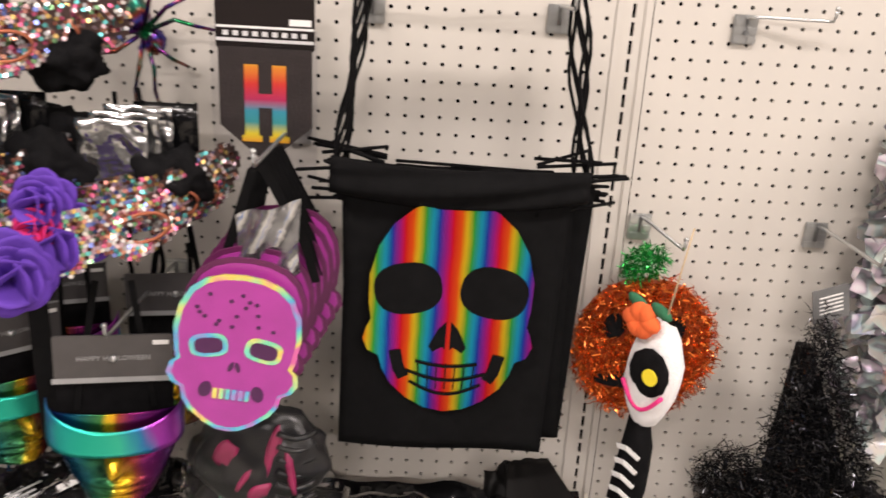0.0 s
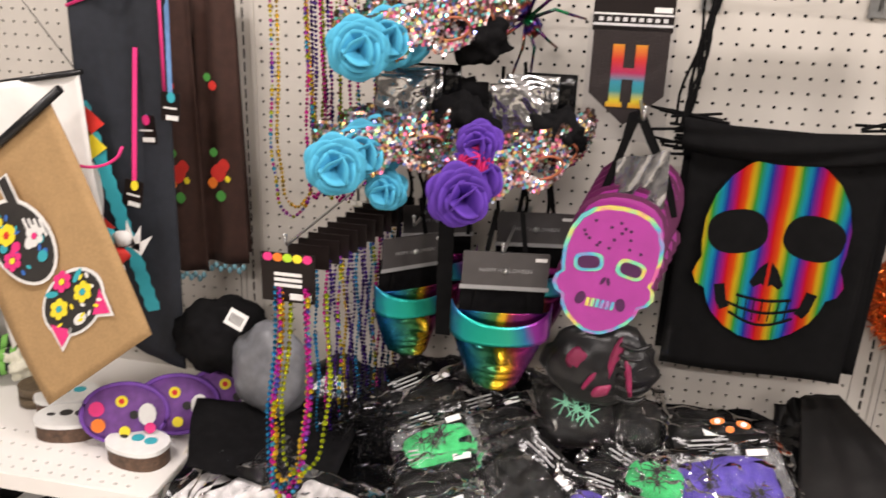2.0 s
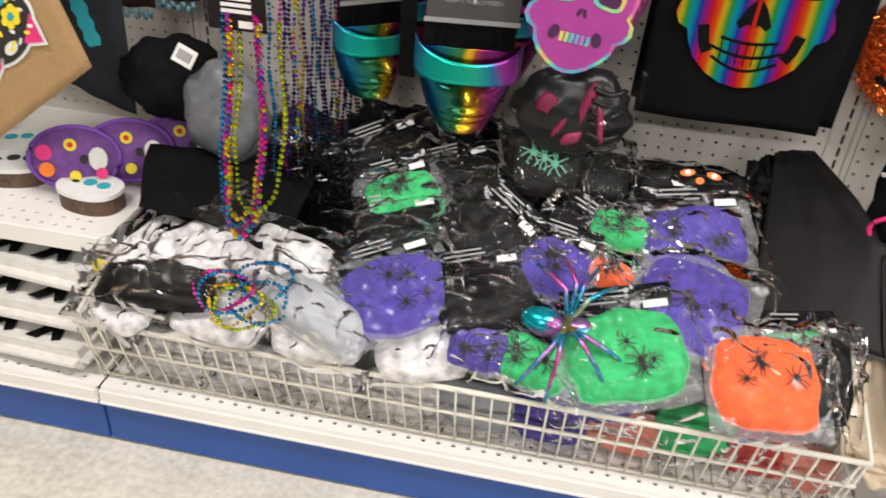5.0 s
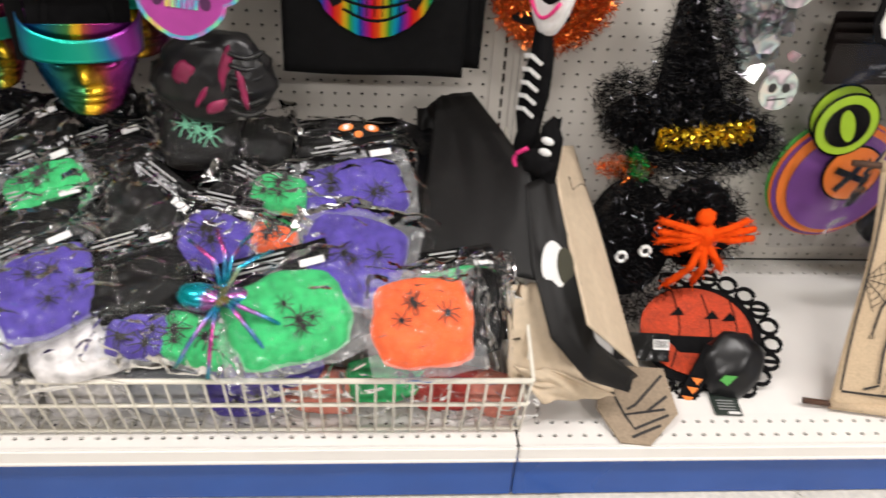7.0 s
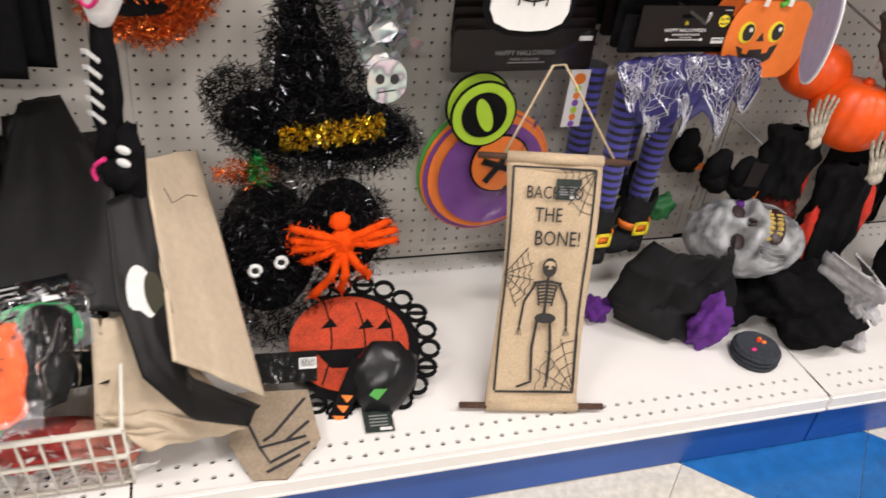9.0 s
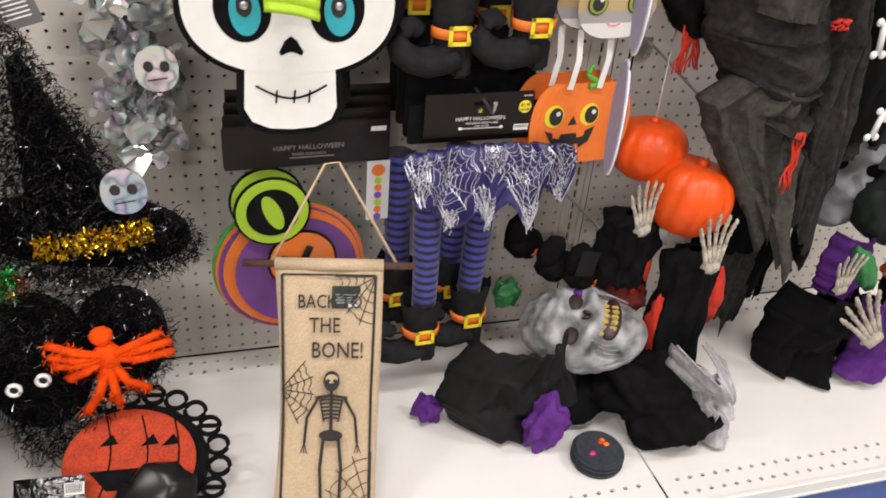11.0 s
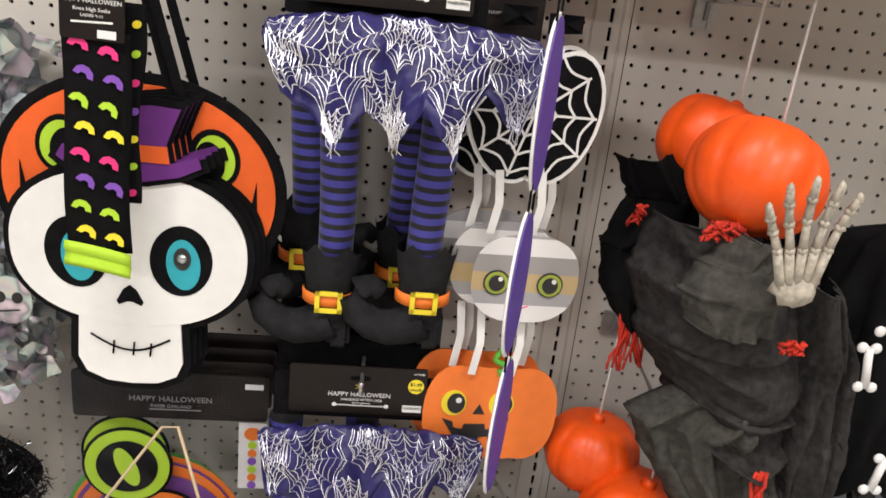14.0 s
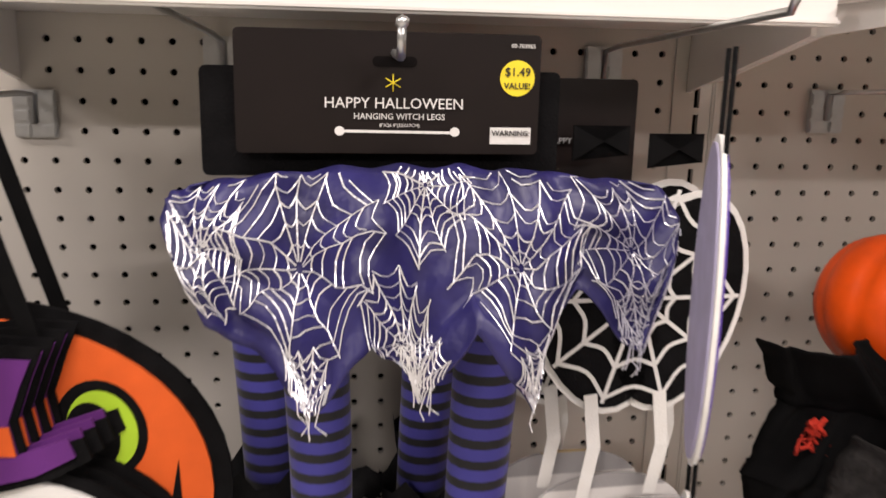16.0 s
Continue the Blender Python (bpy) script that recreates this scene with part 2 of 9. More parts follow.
SEQUIN = foil("sequins", [(0.75, 0.16, 0.30), (0.15, 0.6, 0.6), (0.85, 0.8, 0.75), (0.8, 0.55, 0.2), (0.2, 0.25, 0.6), (0.25, 0.5, 0.25), (0.8, 0.78, 0.8), (0.75, 0.35, 0.25), (0.3, 0.12, 0.1), (0.85, 0.6, 0.65), (0.2, 0.08, 0.06)], rough=0.26, metal=0.8, island=True)
BEADMIX = foil("bead_mix", [(0.05, 0.4, 0.65), (0.75, 0.03, 0.35), (0.75, 0.55, 0.03), (0.45, 0.06, 0.5), (0.1, 0.1, 0.5), (0.5, 0.6, 0.04)], island=True, metal=0.9)
BEADBLUE = mat("blue_beads", (0.02, 0.25, 0.5), 0.2, metal=0.9, island=0.5, bump=0)
BEADPINK = mat("pink_beads", (0.7, 0.03, 0.35), 0.2, metal=0.9, island=0.4, bump=0)
BEADGOLD = mat("gold_beads", (0.75, 0.5, 0.04), 0.2, metal=0.9, island=0.4, bump=0)
BEADLIME = mat("lime_beads", (0.45, 0.55, 0.02), 0.2, metal=0.9, island=0.4, bump=0)
BEADVIOLET = mat("violet_beads", (0.08, 0.03, 0.25), 0.2, metal=0.9, island=0.6, bump=0)


# ---- mesh helpers ----
def thing(name, at, label, category, turn=(0, 0, 0), group="", kind=""):
    ob = new(name)
    ob.matrix_world = pose(*at, *turn)
    return tagged(ob, label, category, group, kind)


def part(name, bm, material, parent=None, label="", smooth=False):
    me = bpy.data.meshes.new(name)
    if smooth:
        for f in bm.faces:
            f.smooth = True
    bm.to_mesh(me)
    bm.free()
    me.materials.append(material)
    ob = new(name, me)
    if parent is not None:
        ob.parent = parent
    return tagged(ob, label)


def raw(name, verts, faces, material, parent=None, label="", smooth=False):
    me = bpy.data.meshes.new(name)
    me.from_pydata(verts, [], faces)
    if smooth:
        me.polygons.foreach_set("use_smooth", [True] * len(me.polygons))
    me.materials.append(material)
    ob = new(name, me)
    if parent is not None:
        ob.parent = parent
    return tagged(ob, label)


def B():
    return bmesh.new()


def block(bm, sx, sy, sz, at=(0, 0, 0), turn=(0, 0, 0), bev=0.0):
    tmp = bmesh.new()
    bmesh.ops.create_cube(tmp, size=1)
    bmesh.ops.scale(tmp, vec=(sx, sy, sz), verts=tmp.verts)
    if bev:
        bmesh.ops.bevel(tmp, geom=tmp.edges[:], offset=bev, segments=2, affect="EDGES")
    return merge(bm, tmp, pose(*at, *turn))


def merge(bm, tmp, m=None):
    if m is not None:
        bmesh.ops.transform(tmp, matrix=m, verts=tmp.verts)
    made = [bm.verts.new(v.co) for v in tmp.verts]
    tmp.verts.index_update()
    for f in tmp.faces:
        bm.faces.new([made[v.index] for v in f.verts]).smooth = f.smooth
    tmp.free()
    return bm


def ball(bm, rx, ry, rz, at=(0, 0, 0), turn=(0, 0, 0), sub=2, rough=0.0, freq=8.0, seed=0.0):
    tmp = bmesh.new()
    bmesh.ops.create_icosphere(tmp, subdivisions=sub, radius=1)
    for v in tmp.verts:
        k = 1.0
        if rough:
            k += rough * noise.noise(v.co * freq + Vector((seed, seed * 1.7, 0)))
        v.co = Vector((v.co.x * rx * k, v.co.y * ry * k, v.co.z * rz * k))
    for f in tmp.faces:
        f.smooth = True
    return merge(bm, tmp, pose(*at, *turn))


def plate(bm, outline, thick, at=(0, 0, 0), turn=(0, 0, 0), bulge=0.0):
    """A flat cut-out in the x-z plane, its front face at local y = -thick."""
    n = len(outline)
    front = [Vector((x, -thick, z)) for x, z in outline]
    back = [Vector((x, 0, z)) for x, z in outline]
    m = pose(*at, *turn)
    a = [bm.verts.new(m @ v) for v in front]
    b = [bm.verts.new(m @ v) for v in back]
    f = bm.faces.new(a)
    g = bm.faces.new(b[::-1])
    for i in range(n):
        j = (i + 1) % n
        bm.faces.new((a[j], a[i], b[i], b[j]))
    return bm


def oval(rx, rz, n=28, cx=0.0, cz=0.0, tilt=0.0, power=2.0):
    pts = []
    c, s = math.cos(radians(tilt)), math.sin(radians(tilt))
    for i in range(n):
        a = 2 * math.pi * i / n
        x = rx * math.copysign(abs(math.cos(a)) ** (2 / power), math.cos(a))
        z = rz * math.copysign(abs(math.sin(a)) ** (2 / power), math.sin(a))
        pts.append((cx + x * c - z * s, cz + x * s + z * c))
    return pts


def rect(w, h, cx=0.0, cz=0.0, r=0.0):
    if r:
        pts = []
        for qx, qz, a0 in ((1, 1, 0), (-1, 1, 90), (-1, -1, 180), (1, -1, 270)):
            for k in range(4):
                a = radians(a0 + 30 * k)
                pts.append((cx + qx * (w / 2 - r) + r * math.cos(a), cz + qz * (h / 2 - r) + r * math.sin(a)))
        return pts
    return [(cx - w / 2, cz - h / 2), (cx + w / 2, cz - h / 2), (cx + w / 2, cz + h / 2), (cx - w / 2, cz + h / 2)]


def tube(bm, pts, r, seg=6, r2=None, closed=False):
    """A round bar along the points, tapering from r to r2."""
    pts = [Vector(p) for p in pts]
    rings = []
    n = len(pts)
    for i, p in enumerate(pts):
        d = (pts[(i + 1) % n] - pts[i - 1]) if closed else (pts[min(i + 1, n - 1)] - pts[max(i - 1, 0)])
        d = d.normalized() if d.length > 1e-9 else Vector((0, 0, 1))
        side = d.cross(Vector((0, 0, 1)) if abs(d.z) < 0.9 else Vector((1, 0, 0))).normalized()
        up = side.cross(d)
        rad = r if r2 is None else r + (r2 - r) * i / (n - 1)
        rings.append([bm.verts.new(p + (side * math.cos(a) + up * math.sin(a)) * rad) for a in (2 * math.pi * k / seg for k in range(seg))])
    for i in range(n if closed else n - 1):
        a, b = rings[i], rings[(i + 1) % n]
        for k in range(seg):
            q = (k + 1) % seg
            bm.faces.new((a[k], a[q], b[q], b[k])).smooth = True
    if not closed:
        bm.faces.new(rings[0][::-1])
        bm.faces.new(rings[-1])
    return bm


def ribbon(bm, pts, w, normal=(0, -1, 0), lift=0.0):
    """A thin flat strip along the points, facing the normal."""
    nrm = Vector(normal)
    pts = [Vector(p) + nrm * lift for p in pts]
    rows = []
    for i, p in enumerate(pts):
        d = pts[min(i + 1, len(pts) - 1)] - pts[max(i - 1, 0)]
        s = d.cross(nrm)
        s = s.normalized() * w / 2 if s.length > 1e-9 else Vector((w / 2, 0, 0))
        rows.append((bm.verts.new(p - s), bm.verts.new(p + s)))
    for a, b in zip(rows, rows[1:]):
        bm.faces.new((a[0], b[0], b[1], a[1]))
    return bm


def sheet(bm, fn, nu, nv):
    """A grid surface from fn(u, v), u and v from 0 to 1."""
    g = [[bm.verts.new(fn(i / nu, j / nv)) for i in range(nu + 1)] for j in range(nv + 1)]
    for j in range(nv):
        for i in range(nu):
            bm.faces.new((g[j][i], g[j][i + 1], g[j + 1][i + 1], g[j + 1][i])).smooth = True
    return bm


def thicken(ob, t):
    m = ob.modifiers.new("thickness", "SOLIDIFY")
    m.thickness, m.offset = t, 0
    return ob


def letters(text, size, material, parent, at, turn=(90, 0, 0), name="lettering", align="CENTER", squash=1.0, deep=0.0003, bold=0.0):
    cu = bpy.data.curves.new(name, "FONT")
    cu.body, cu.size, cu.align_x, cu.align_y, cu.extrude, cu.resolution_u = text, size, align, "CENTER", deep, 2
    cu.offset = bold
    tmp = bpy.data.objects.new(name, cu)
    me = bpy.data.meshes.new_from_object(tmp)
    bpy.data.objects.remove(tmp)
    bpy.data.curves.remove(cu)
    me.materials.clear()
    me.materials.append(material)
    ob = new(name, me)
    ob.parent = parent
    ob.matrix_basis = pose(*at, *turn) @ Matrix.Diagonal((squash, 1, 1, 1))
    return ob


def strips(name, spots, material, parent, length, width, rng, label=""):
    """Tinsel: a great many thin curled strips round the spots (place, outward way)."""
    verts, faces = [], []
    for p, out in spots:
        p = Vector(p)
        d = (Vector(out) * 0.55 + Vector((rng.gauss(0, 1), rng.gauss(0, 1), rng.gauss(0, 1))) * 0.6)
        d = d.normalized() * length * rng.uniform(0.55, 1.15)
        s = d.cross(Vector((rng.gauss(0, 1), rng.gauss(0, 1), rng.gauss(0, 1))))
        s = s.normalized() * width * rng.uniform(0.6, 1.2) * 0.5
        bend = Vector((rng.gauss(0, 1), rng.gauss(0, 1), rng.gauss(0, 1))) * length * 0.15
        k = len(verts)
        mid, tip = p + d * 0.5 + bend, p + d
        verts += [p - s, p + s, mid - s, mid + s, tip]
        faces += [(k, k + 1, k + 3, k + 2), (k + 2, k + 3, k + 4)]
    return tagged(raw(name, verts, faces, material, parent, label), kind="stuff")


def beads(name, pts, r, material, parent, rng, step=None):
    """A string of small faceted beads along a line."""
    tmp = bmesh.new()
    bmesh.ops.create_icosphere(tmp, subdivisions=1, radius=1)
    base = [v.co.copy() for v in tmp.verts]
    tmp.verts.index_update()
    fs = [[v.index for v in f.verts] for f in tmp.faces]
    tmp.free()
    step = step or r * 2.1
    verts, faces, carry = [], [], 0.0
    pts = [Vector(p) for p in pts]
    for a, b in zip(pts, pts[1:]):
        d = (b - a).length
        while carry < d:
            c = a.lerp(b, carry / d)
            q = r * rng.choice((0.75, 1.0, 1.0, 1.25))
            k = len(verts)
            verts += [c + v * q for v in base]
            faces += [[i + k for i in f] for f in fs]
            carry += step
        carry -= d
    return tagged(raw(name, verts, faces, material, parent, smooth=False), kind="stuff")


def arc(fn, n=24):
    return [fn(i / n) for i in range(n + 1)]


def pl(name, outline, front, material, parent, label="", thick=0.0012, at=(0, 0, 0), turn=(0, 0, 0)):
    """One flat printed or cut piece of its own, its face at local y = -front."""
    bm = B()
    plate(bm, outline, thick, (at[0], at[1] - front + thick, at[2]), turn)
    return part(name, bm, material, parent, label)


def line(name, pts, w, front, material, parent, label=""):
    bm = B()
    ribbon(bm, [(x, -front, z) for x, z in pts], w)
    return part(name, bm, material, parent, label)


# ---- structure ----
PITCH = 0.0254
BAY = 48 * PITCH
ROW0 = 1.214
DECK = 0.13
FRONT = -0.542


def perforated(name, xs, zs, hx, hz, ext, material, parent, label="", slot=False, flat=False, depth=0.005):
    """A panel of cells with a hole in each: round holes, or slots. flat: lies in x-y, else stands in x-z."""
    verts, faces = [], []
    x_lo, x_hi, z_lo, z_hi = ext

    def place(x, z, d):
        return (x, z, -d) if flat else (x, d, z)

    cx = [x_lo] + [(a + b) / 2 for a, b in zip(xs, xs[1:])] + [x_hi]
    cz = [z_lo] + [(a + b) / 2 for a, b in zip(zs, zs[1:])] + [z_hi]
    for i, x in enumerate(xs):
        for j, z in enumerate(zs):
            k = len(verts)
            l, r, b, t = cx[i], cx[i + 1], cz[j], cz[j + 1]
            verts += [place(l, b, 0), place(r, b, 0), place(r, t, 0), place(l, t, 0)]
            if slot:
                ring = [(-hx, -hz), (hx, -hz), (hx, hz), (-hx, hz)]
            else:
                ring = [(hx * math.cos(radians(22.5 + 45 * q)), hz * math.sin(radians(22.5 + 45 * q))) for q in range(8)]
            n = len(ring)
            verts += [place(x + u, z + w, 0) for u, w in ring] + [place(x + u, z + w, depth) for u, w in ring]
            o = k + 4
            if slot:
                faces += [(k, k + 1, o + 1, o), (k + 1, k + 2, o + 2, o + 1), (k + 2, k + 3, o + 3, o + 2), (k + 3, k, o, o + 3)]
            else:
                faces += [(k + 1, k + 2, o, o + 7), (k + 2, k + 3, o + 2, o + 1), (k + 3, k, o + 4, o + 3), (k, k + 1, o + 6, o + 5)]
                faces += [(k + 2, o + 1, o), (k + 3, o + 3, o + 2), (k, o + 5, o + 4), (k + 1, o + 7, o + 6)]
            faces += [(o + q, o + (q + 1) % n, o + n + (q + 1) % n, o + n + q) for q in range(n)]
    if flat:
        faces = [f[::-1] for f in faces]
    return raw(name, verts, faces, material, parent, label)


room = thing("wall_gondola", (0, 0, 0), "cream pegboard back wall of a store gondola", "wall", kind="structure")
HOLEROWS = [ROW0 + PITCH * k for k in range(-42, 18)]
TOPZ = HOLEROWS[-1] + PITCH / 2
for bay in range(-2, 2):
    x0 = bay * BAY
    cols = [x0 + 1.5 * PITCH + PITCH * i for i in range(46)]
    perforated("pegboard", cols, HOLEROWS, 0.0032, 0.0032, (x0 + 0.0275, x0 + BAY - 0.0275, HOLEROWS[0] - PITCH / 2, TOPZ), PEGWHITE, room)
for bay in range(-2, 3):
    x0 = bay * BAY
    ob = perforated("slotted_upright", [x0], [ROW0 + PITCH * (k + 0.5) for k in range(-42, 17)], 0.0026, 0.0095, (x0 - 0.014, x0 + 0.014, 0.14, TOPZ), PEGWHITE, room, "slotted steel upright strip", slot=True)
    ob.location.y = 0.003
    bm = B()
    for sx in (-0.0205, 0.0205):
        block(bm, 0.0125, 0.008, TOPZ - 0.14, (x0 + sx, 0.0035, (TOPZ + 0.14) / 2), bev=0.002)
    part("upright_flange", bm, PEGWHITE, room)
# near-black sheet that paints the shade seen through the peg holes
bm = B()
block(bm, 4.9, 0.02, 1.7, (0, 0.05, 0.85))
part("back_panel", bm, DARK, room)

deck = thing("shelf_base", (0, 0, 0), "white enamelled steel base deck with punched holes", "shelf", kind="structure")
for bay in range(-2, 2):
    x0 = bay * BAY
    cols = [x0 + 1.5 * PITCH + PITCH * i for i in range(46)]
    ob = perforated("deck_front_strip", cols, [-0.516, -0.486], 0.0046, 0.0042, (x0 + 0.002, x0 + BAY - 0.002, FRONT + 0.006, -0.468), WHITESTEEL, deck, flat=True)
    ob.location.z = DECK
    ob = perforated("deck_back_strip", cols, [-0.05, -0.02], 0.0046, 0.0042, (x0 + 0.002, x0 + BAY - 0.002, -0.066, 0.0), WHITESTEEL, deck, flat=True)
    ob.location.z = DECK
    bm = B()
    block(bm, BAY - 0.004, 0.402, 0.02, (x0 + BAY / 2, -0.267, DECK - 0.01))
    part("deck_plate", bm, WHITESTEEL, deck)
    bm = B()
    block(bm, BAY - 0.003, 0.010, 0.031, (x0 + BAY / 2, FRONT + 0.003, DECK - 0.015), bev=0.003)
    block(bm, BAY - 0.004, 0.006, 0.006, (x0 + BAY / 2, FRONT - 0.001, DECK - 0.028), bev=0.001)
    part("deck_lip", bm, WHITESTEEL, deck)
    bm = B()
    block(bm, BAY - 0.0025, 0.012, 0.100, (x0 + BAY / 2, FRONT + 0.016, 0.0515), bev=0.002)
    part("kick_plate", bm, BLUEKICK, deck, "blue enamelled kick plate")
# near-black sheet in place of the shade below the punched deck
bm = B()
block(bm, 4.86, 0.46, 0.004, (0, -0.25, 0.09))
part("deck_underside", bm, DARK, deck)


def shelf(name, x0, x1, z, depth, label, bracket_xs=()):
    s = thing(name, ((x0 + x1) / 2, 0, z), label, "shelf", kind="structure")
    w = x1 - x0
    bm = B()
    block(bm, w, depth, 0.012, (0, -depth / 2, 0.006), bev=0.002)
    part("shelf_board", bm, WHITESTEEL, s)
    bm = B()
    block(bm, w, 0.012, 0.034, (0, -depth - 0.004, 0.010), bev=0.003)
    block(bm, w, 0.006, 0.006, (0, -depth - 0.012, -0.004), bev=0.002)
    part("front_lip", bm, WHITESTEEL, s)
    for bx in bracket_xs:
        bm = B()
        pts = [(0, 0), (0, -0.055), (-0.16, -0.02), (-depth + 0.01, -0.012), (-depth + 0.01, 0)]
        tmp = bmesh.new()
        plate(tmp, pts, 0.004)
        merge(bm, tmp, pose(bx - (x0 + x1) / 2, 0, 0, 0, 0, 90))
        part("bracket", bm, WHITESTEEL, s)
    return s


shelf("shelf_upper_1", BAY / 2, BAY - 0.006, 1.286, 0.205, "white steel shelf with rolled front lip", (BAY / 2 + 0.012, BAY - 0.012))
shelf("shelf_upper_2", BAY + 0.006, 2 * BAY - 0.01, 1.296, 0.33, "white steel shelf with rolled front lip", (BAY + 0.016, 2 * BAY - 0.012))
LEFTZ = 0.378
left_shelf = thing("shelf_left", (-1.83, 0, LEFTZ), "white perforated steel shelf with price tags", "shelf", kind="structure")
cols = [-0.58 + PITCH * i for i in range(46)]
ob = perforated("shelf_top", cols, [-0.425, -0.40, -0.36, -0.32], 0.0044, 0.0038, (-0.6, 0.615, -0.44, -0.29), WHITESTEEL, left_shelf, flat=True)
bm = B()
block(bm, 1.215, 0.29, 0.008, (0.0075, -0.145, -0.004))
block(bm, 1.215, 0.008, 0.036, (0.0075, -0.441, -0.017), bev=0.002)
block(bm, 0.006, 0.44, 0.03, (0.613, -0.22, -0.016), bev=0.002)
part("shelf_edge", bm, WHITESTEEL, left_shelf)
for i, cx in enumerate((-1.652, -1.612)):
    tag = thing("price_label", (cx, -0.4475, LEFTZ - 0.017), "white shelf price label with pink edges", "price label", group="price labels on the shelf edge")
    bm = B()
    plate(bm, rect(0.033, 0.017), 0.0008)
    part("paper", bm, WHITEPLASTIC, tag)
    for sx in (-0.0145, 0.0145):
        pl("edge_print", rect(0.004, 0.017, sx), 0.0012, PINK, tag)
    letters("99¢", 0.011, VIOLET, tag, (0, -0.0012, 0))

# floor: vinyl tiles laid on the diagonal
TILEWHITE = mat("marbled_vinyl", (0.62, 0.58, 0.5), 0.28, vary=0.2, scale=75, bump=0.02, stain=0.1)
TILEBLUE = mat("blue_vinyl", (0.012, 0.12, 0.36), 0.28, vary=0.22, scale=30, bump=0.02, stain=0.1)
floor = thing("floor", (0, 0, 0), "diagonal cream and blue vinyl tile floor", "floor", kind="structure")
bm = B()
block(bm, 9.0, 9.0, 0.05, (0, -3.8, -0.0285))
part("floor_sheet", bm, TILEWHITE, floor)
TILE = 0.305
tile_mesh = {}
for blue in (0, 1):
    bm = B()
    block(bm, TILE - 0.0012, TILE - 0.0012, 0.004, (0, 0, -0.002), bev=0.0006)
    me = bpy.data.meshes.new("tile")
    bm.to_mesh(me)
    bm.free()
    me.materials.append(TILEBLUE if blue else TILEWHITE)
    tile_mesh[blue] = me
DIAG = TILE * math.sqrt(2)
for i in range(-8, 9):
    for j in range(-8, 3):
        x = 1.16 + (i - j) * DIAG / 2
        y = -0.535 + (i + j) * DIAG / 2
        if not (-2.2 < x < 2.4 and -1.7 < y < -0.3):
            continue
        t = new("tile", tile_mesh[1 if i % 4 == 0 else 0])
        t.parent = floor
        t.matrix_basis = pose(x, y, 0, 0, 0, 45)

# the rest of the room, behind the camera
# walls added out of view, kept dark to dim reflections in film and foil
GREYWALL = mat("dark_closing_wall", (0.2, 0.19, 0.18), 0.7, vary=0.05)
CEILWHITE = mat("ceiling_board", (0.6, 0.6, 0.58), 0.9, vary=0.06)
for nm, s, at in (("wall_south", (9, 0.1, 3.2), (0, -8.3, 1.6)), ("wall_west", (0.1, 9, 3.2), (-4.5, -3.8, 1.6)), ("wall_east", (0.1, 9, 3.2), (4.5, -3.8, 1.6)), ("wall_north", (9, 0.1, 3.2), (0, 0.7, 1.6))):
    bm = B()
    block(bm, *s, at)
    tagged(part(nm, bm, GREYWALL), "plain unseen wall added to close the room", "wall", kind="structure")
bm = B()
block(bm, 9, 9, 0.1, (0, -3.8, CEILING + 0.05))
tagged(part("ceiling", bm, CEILWHITE), "white tiled store ceiling", "ceiling", kind="structure")
for lx, ly in LAMPS:
    fx = thing("ceiling_light", (lx, ly, CEILING), "white recessed fluorescent ceiling light", "ceiling light", group="fluorescent ceiling lights")
    bm = B()
    block(bm, 1.26, 0.02, 0.07, (0, 0.165, -0.035), bev=0.004)
    block(bm, 1.26, 0.02, 0.07, (0, -0.165, -0.035), bev=0.004)
    block(bm, 0.02, 0.31, 0.07, (0.62, 0, -0.035), bev=0.004)
    block(bm, 0.02, 0.31, 0.07, (-0.62, 0, -0.035), bev=0.004)
    part("housing", bm, WHITESTEEL, fx)


# ---- fixtures ----
def peg_hook(x, z, length, rise=0.0, plate_on=True, dx=0.0):
    """A zinc plate on the board with a wire arm and an upturned tip."""
    h = thing("peg_hook", (x, -0.001, z), "zinc peg hook on the pegboard", "peg hook", group="peg hooks on the pegboard")
    bm = B()
    block(bm, 0.034, 0.004, 0.040, (0, -0.003, -0.012), bev=0.001)
    part("back_plate", bm, ZINC, h)
    for s in (-0.010, 0.010):
        for k in range(3):
            part("lug", block(B(), 0.013, 0.003, 0.010, (s, -0.006, -0.026 + 0.0125 * k), bev=0.001), ZINC, h)
    bm = B()
    n = 10
    pts = [(0, -0.007, -0.02), (0, -0.010, 0.004)] + [(dx * k / n, -0.012 - length * k / n, 0.006 + rise * k / n) for k in range(1, n + 1)]
    pts += [(dx, -length - 0.016, rise + 0.012), (dx, -length - 0.018, rise + 0.022)]
    tube(bm, pts, 0.0026)
    ball(bm, 0.0042, 0.0042, 0.0042, (dx, -length - 0.018, rise + 0.023), sub=1)
    part("arm", bm, ZINC, h)
    return h


# ---- things: the drawstring bag, the pennant and the skulls ----
def skull_shape(w, h, z=0.0):
    """A front-on skull: round cranium, cheek bumps and a narrower jaw."""
    half = [(0.5, 0.0), (0.485, 0.13), (0.45, 0.235), (0.38, 0.34), (0.28, 0.42), (0.15, 0.465), (0.02, 0.465), (-0.06, 0.45), (-0.10, 0.475), (-0.155, 0.495), (-0.21, 0.465), (-0.235, 0.40), (-0.30, 0.375), (-0.37, 0.325), (-0.44, 0.225), (-0.485, 0.115), (-0.5, 0.0)]
    pts = [(x * w, y * h + z) for y, x in half]
    return pts[::-1] + [(-x, y) for x, y in pts[1:-1]]


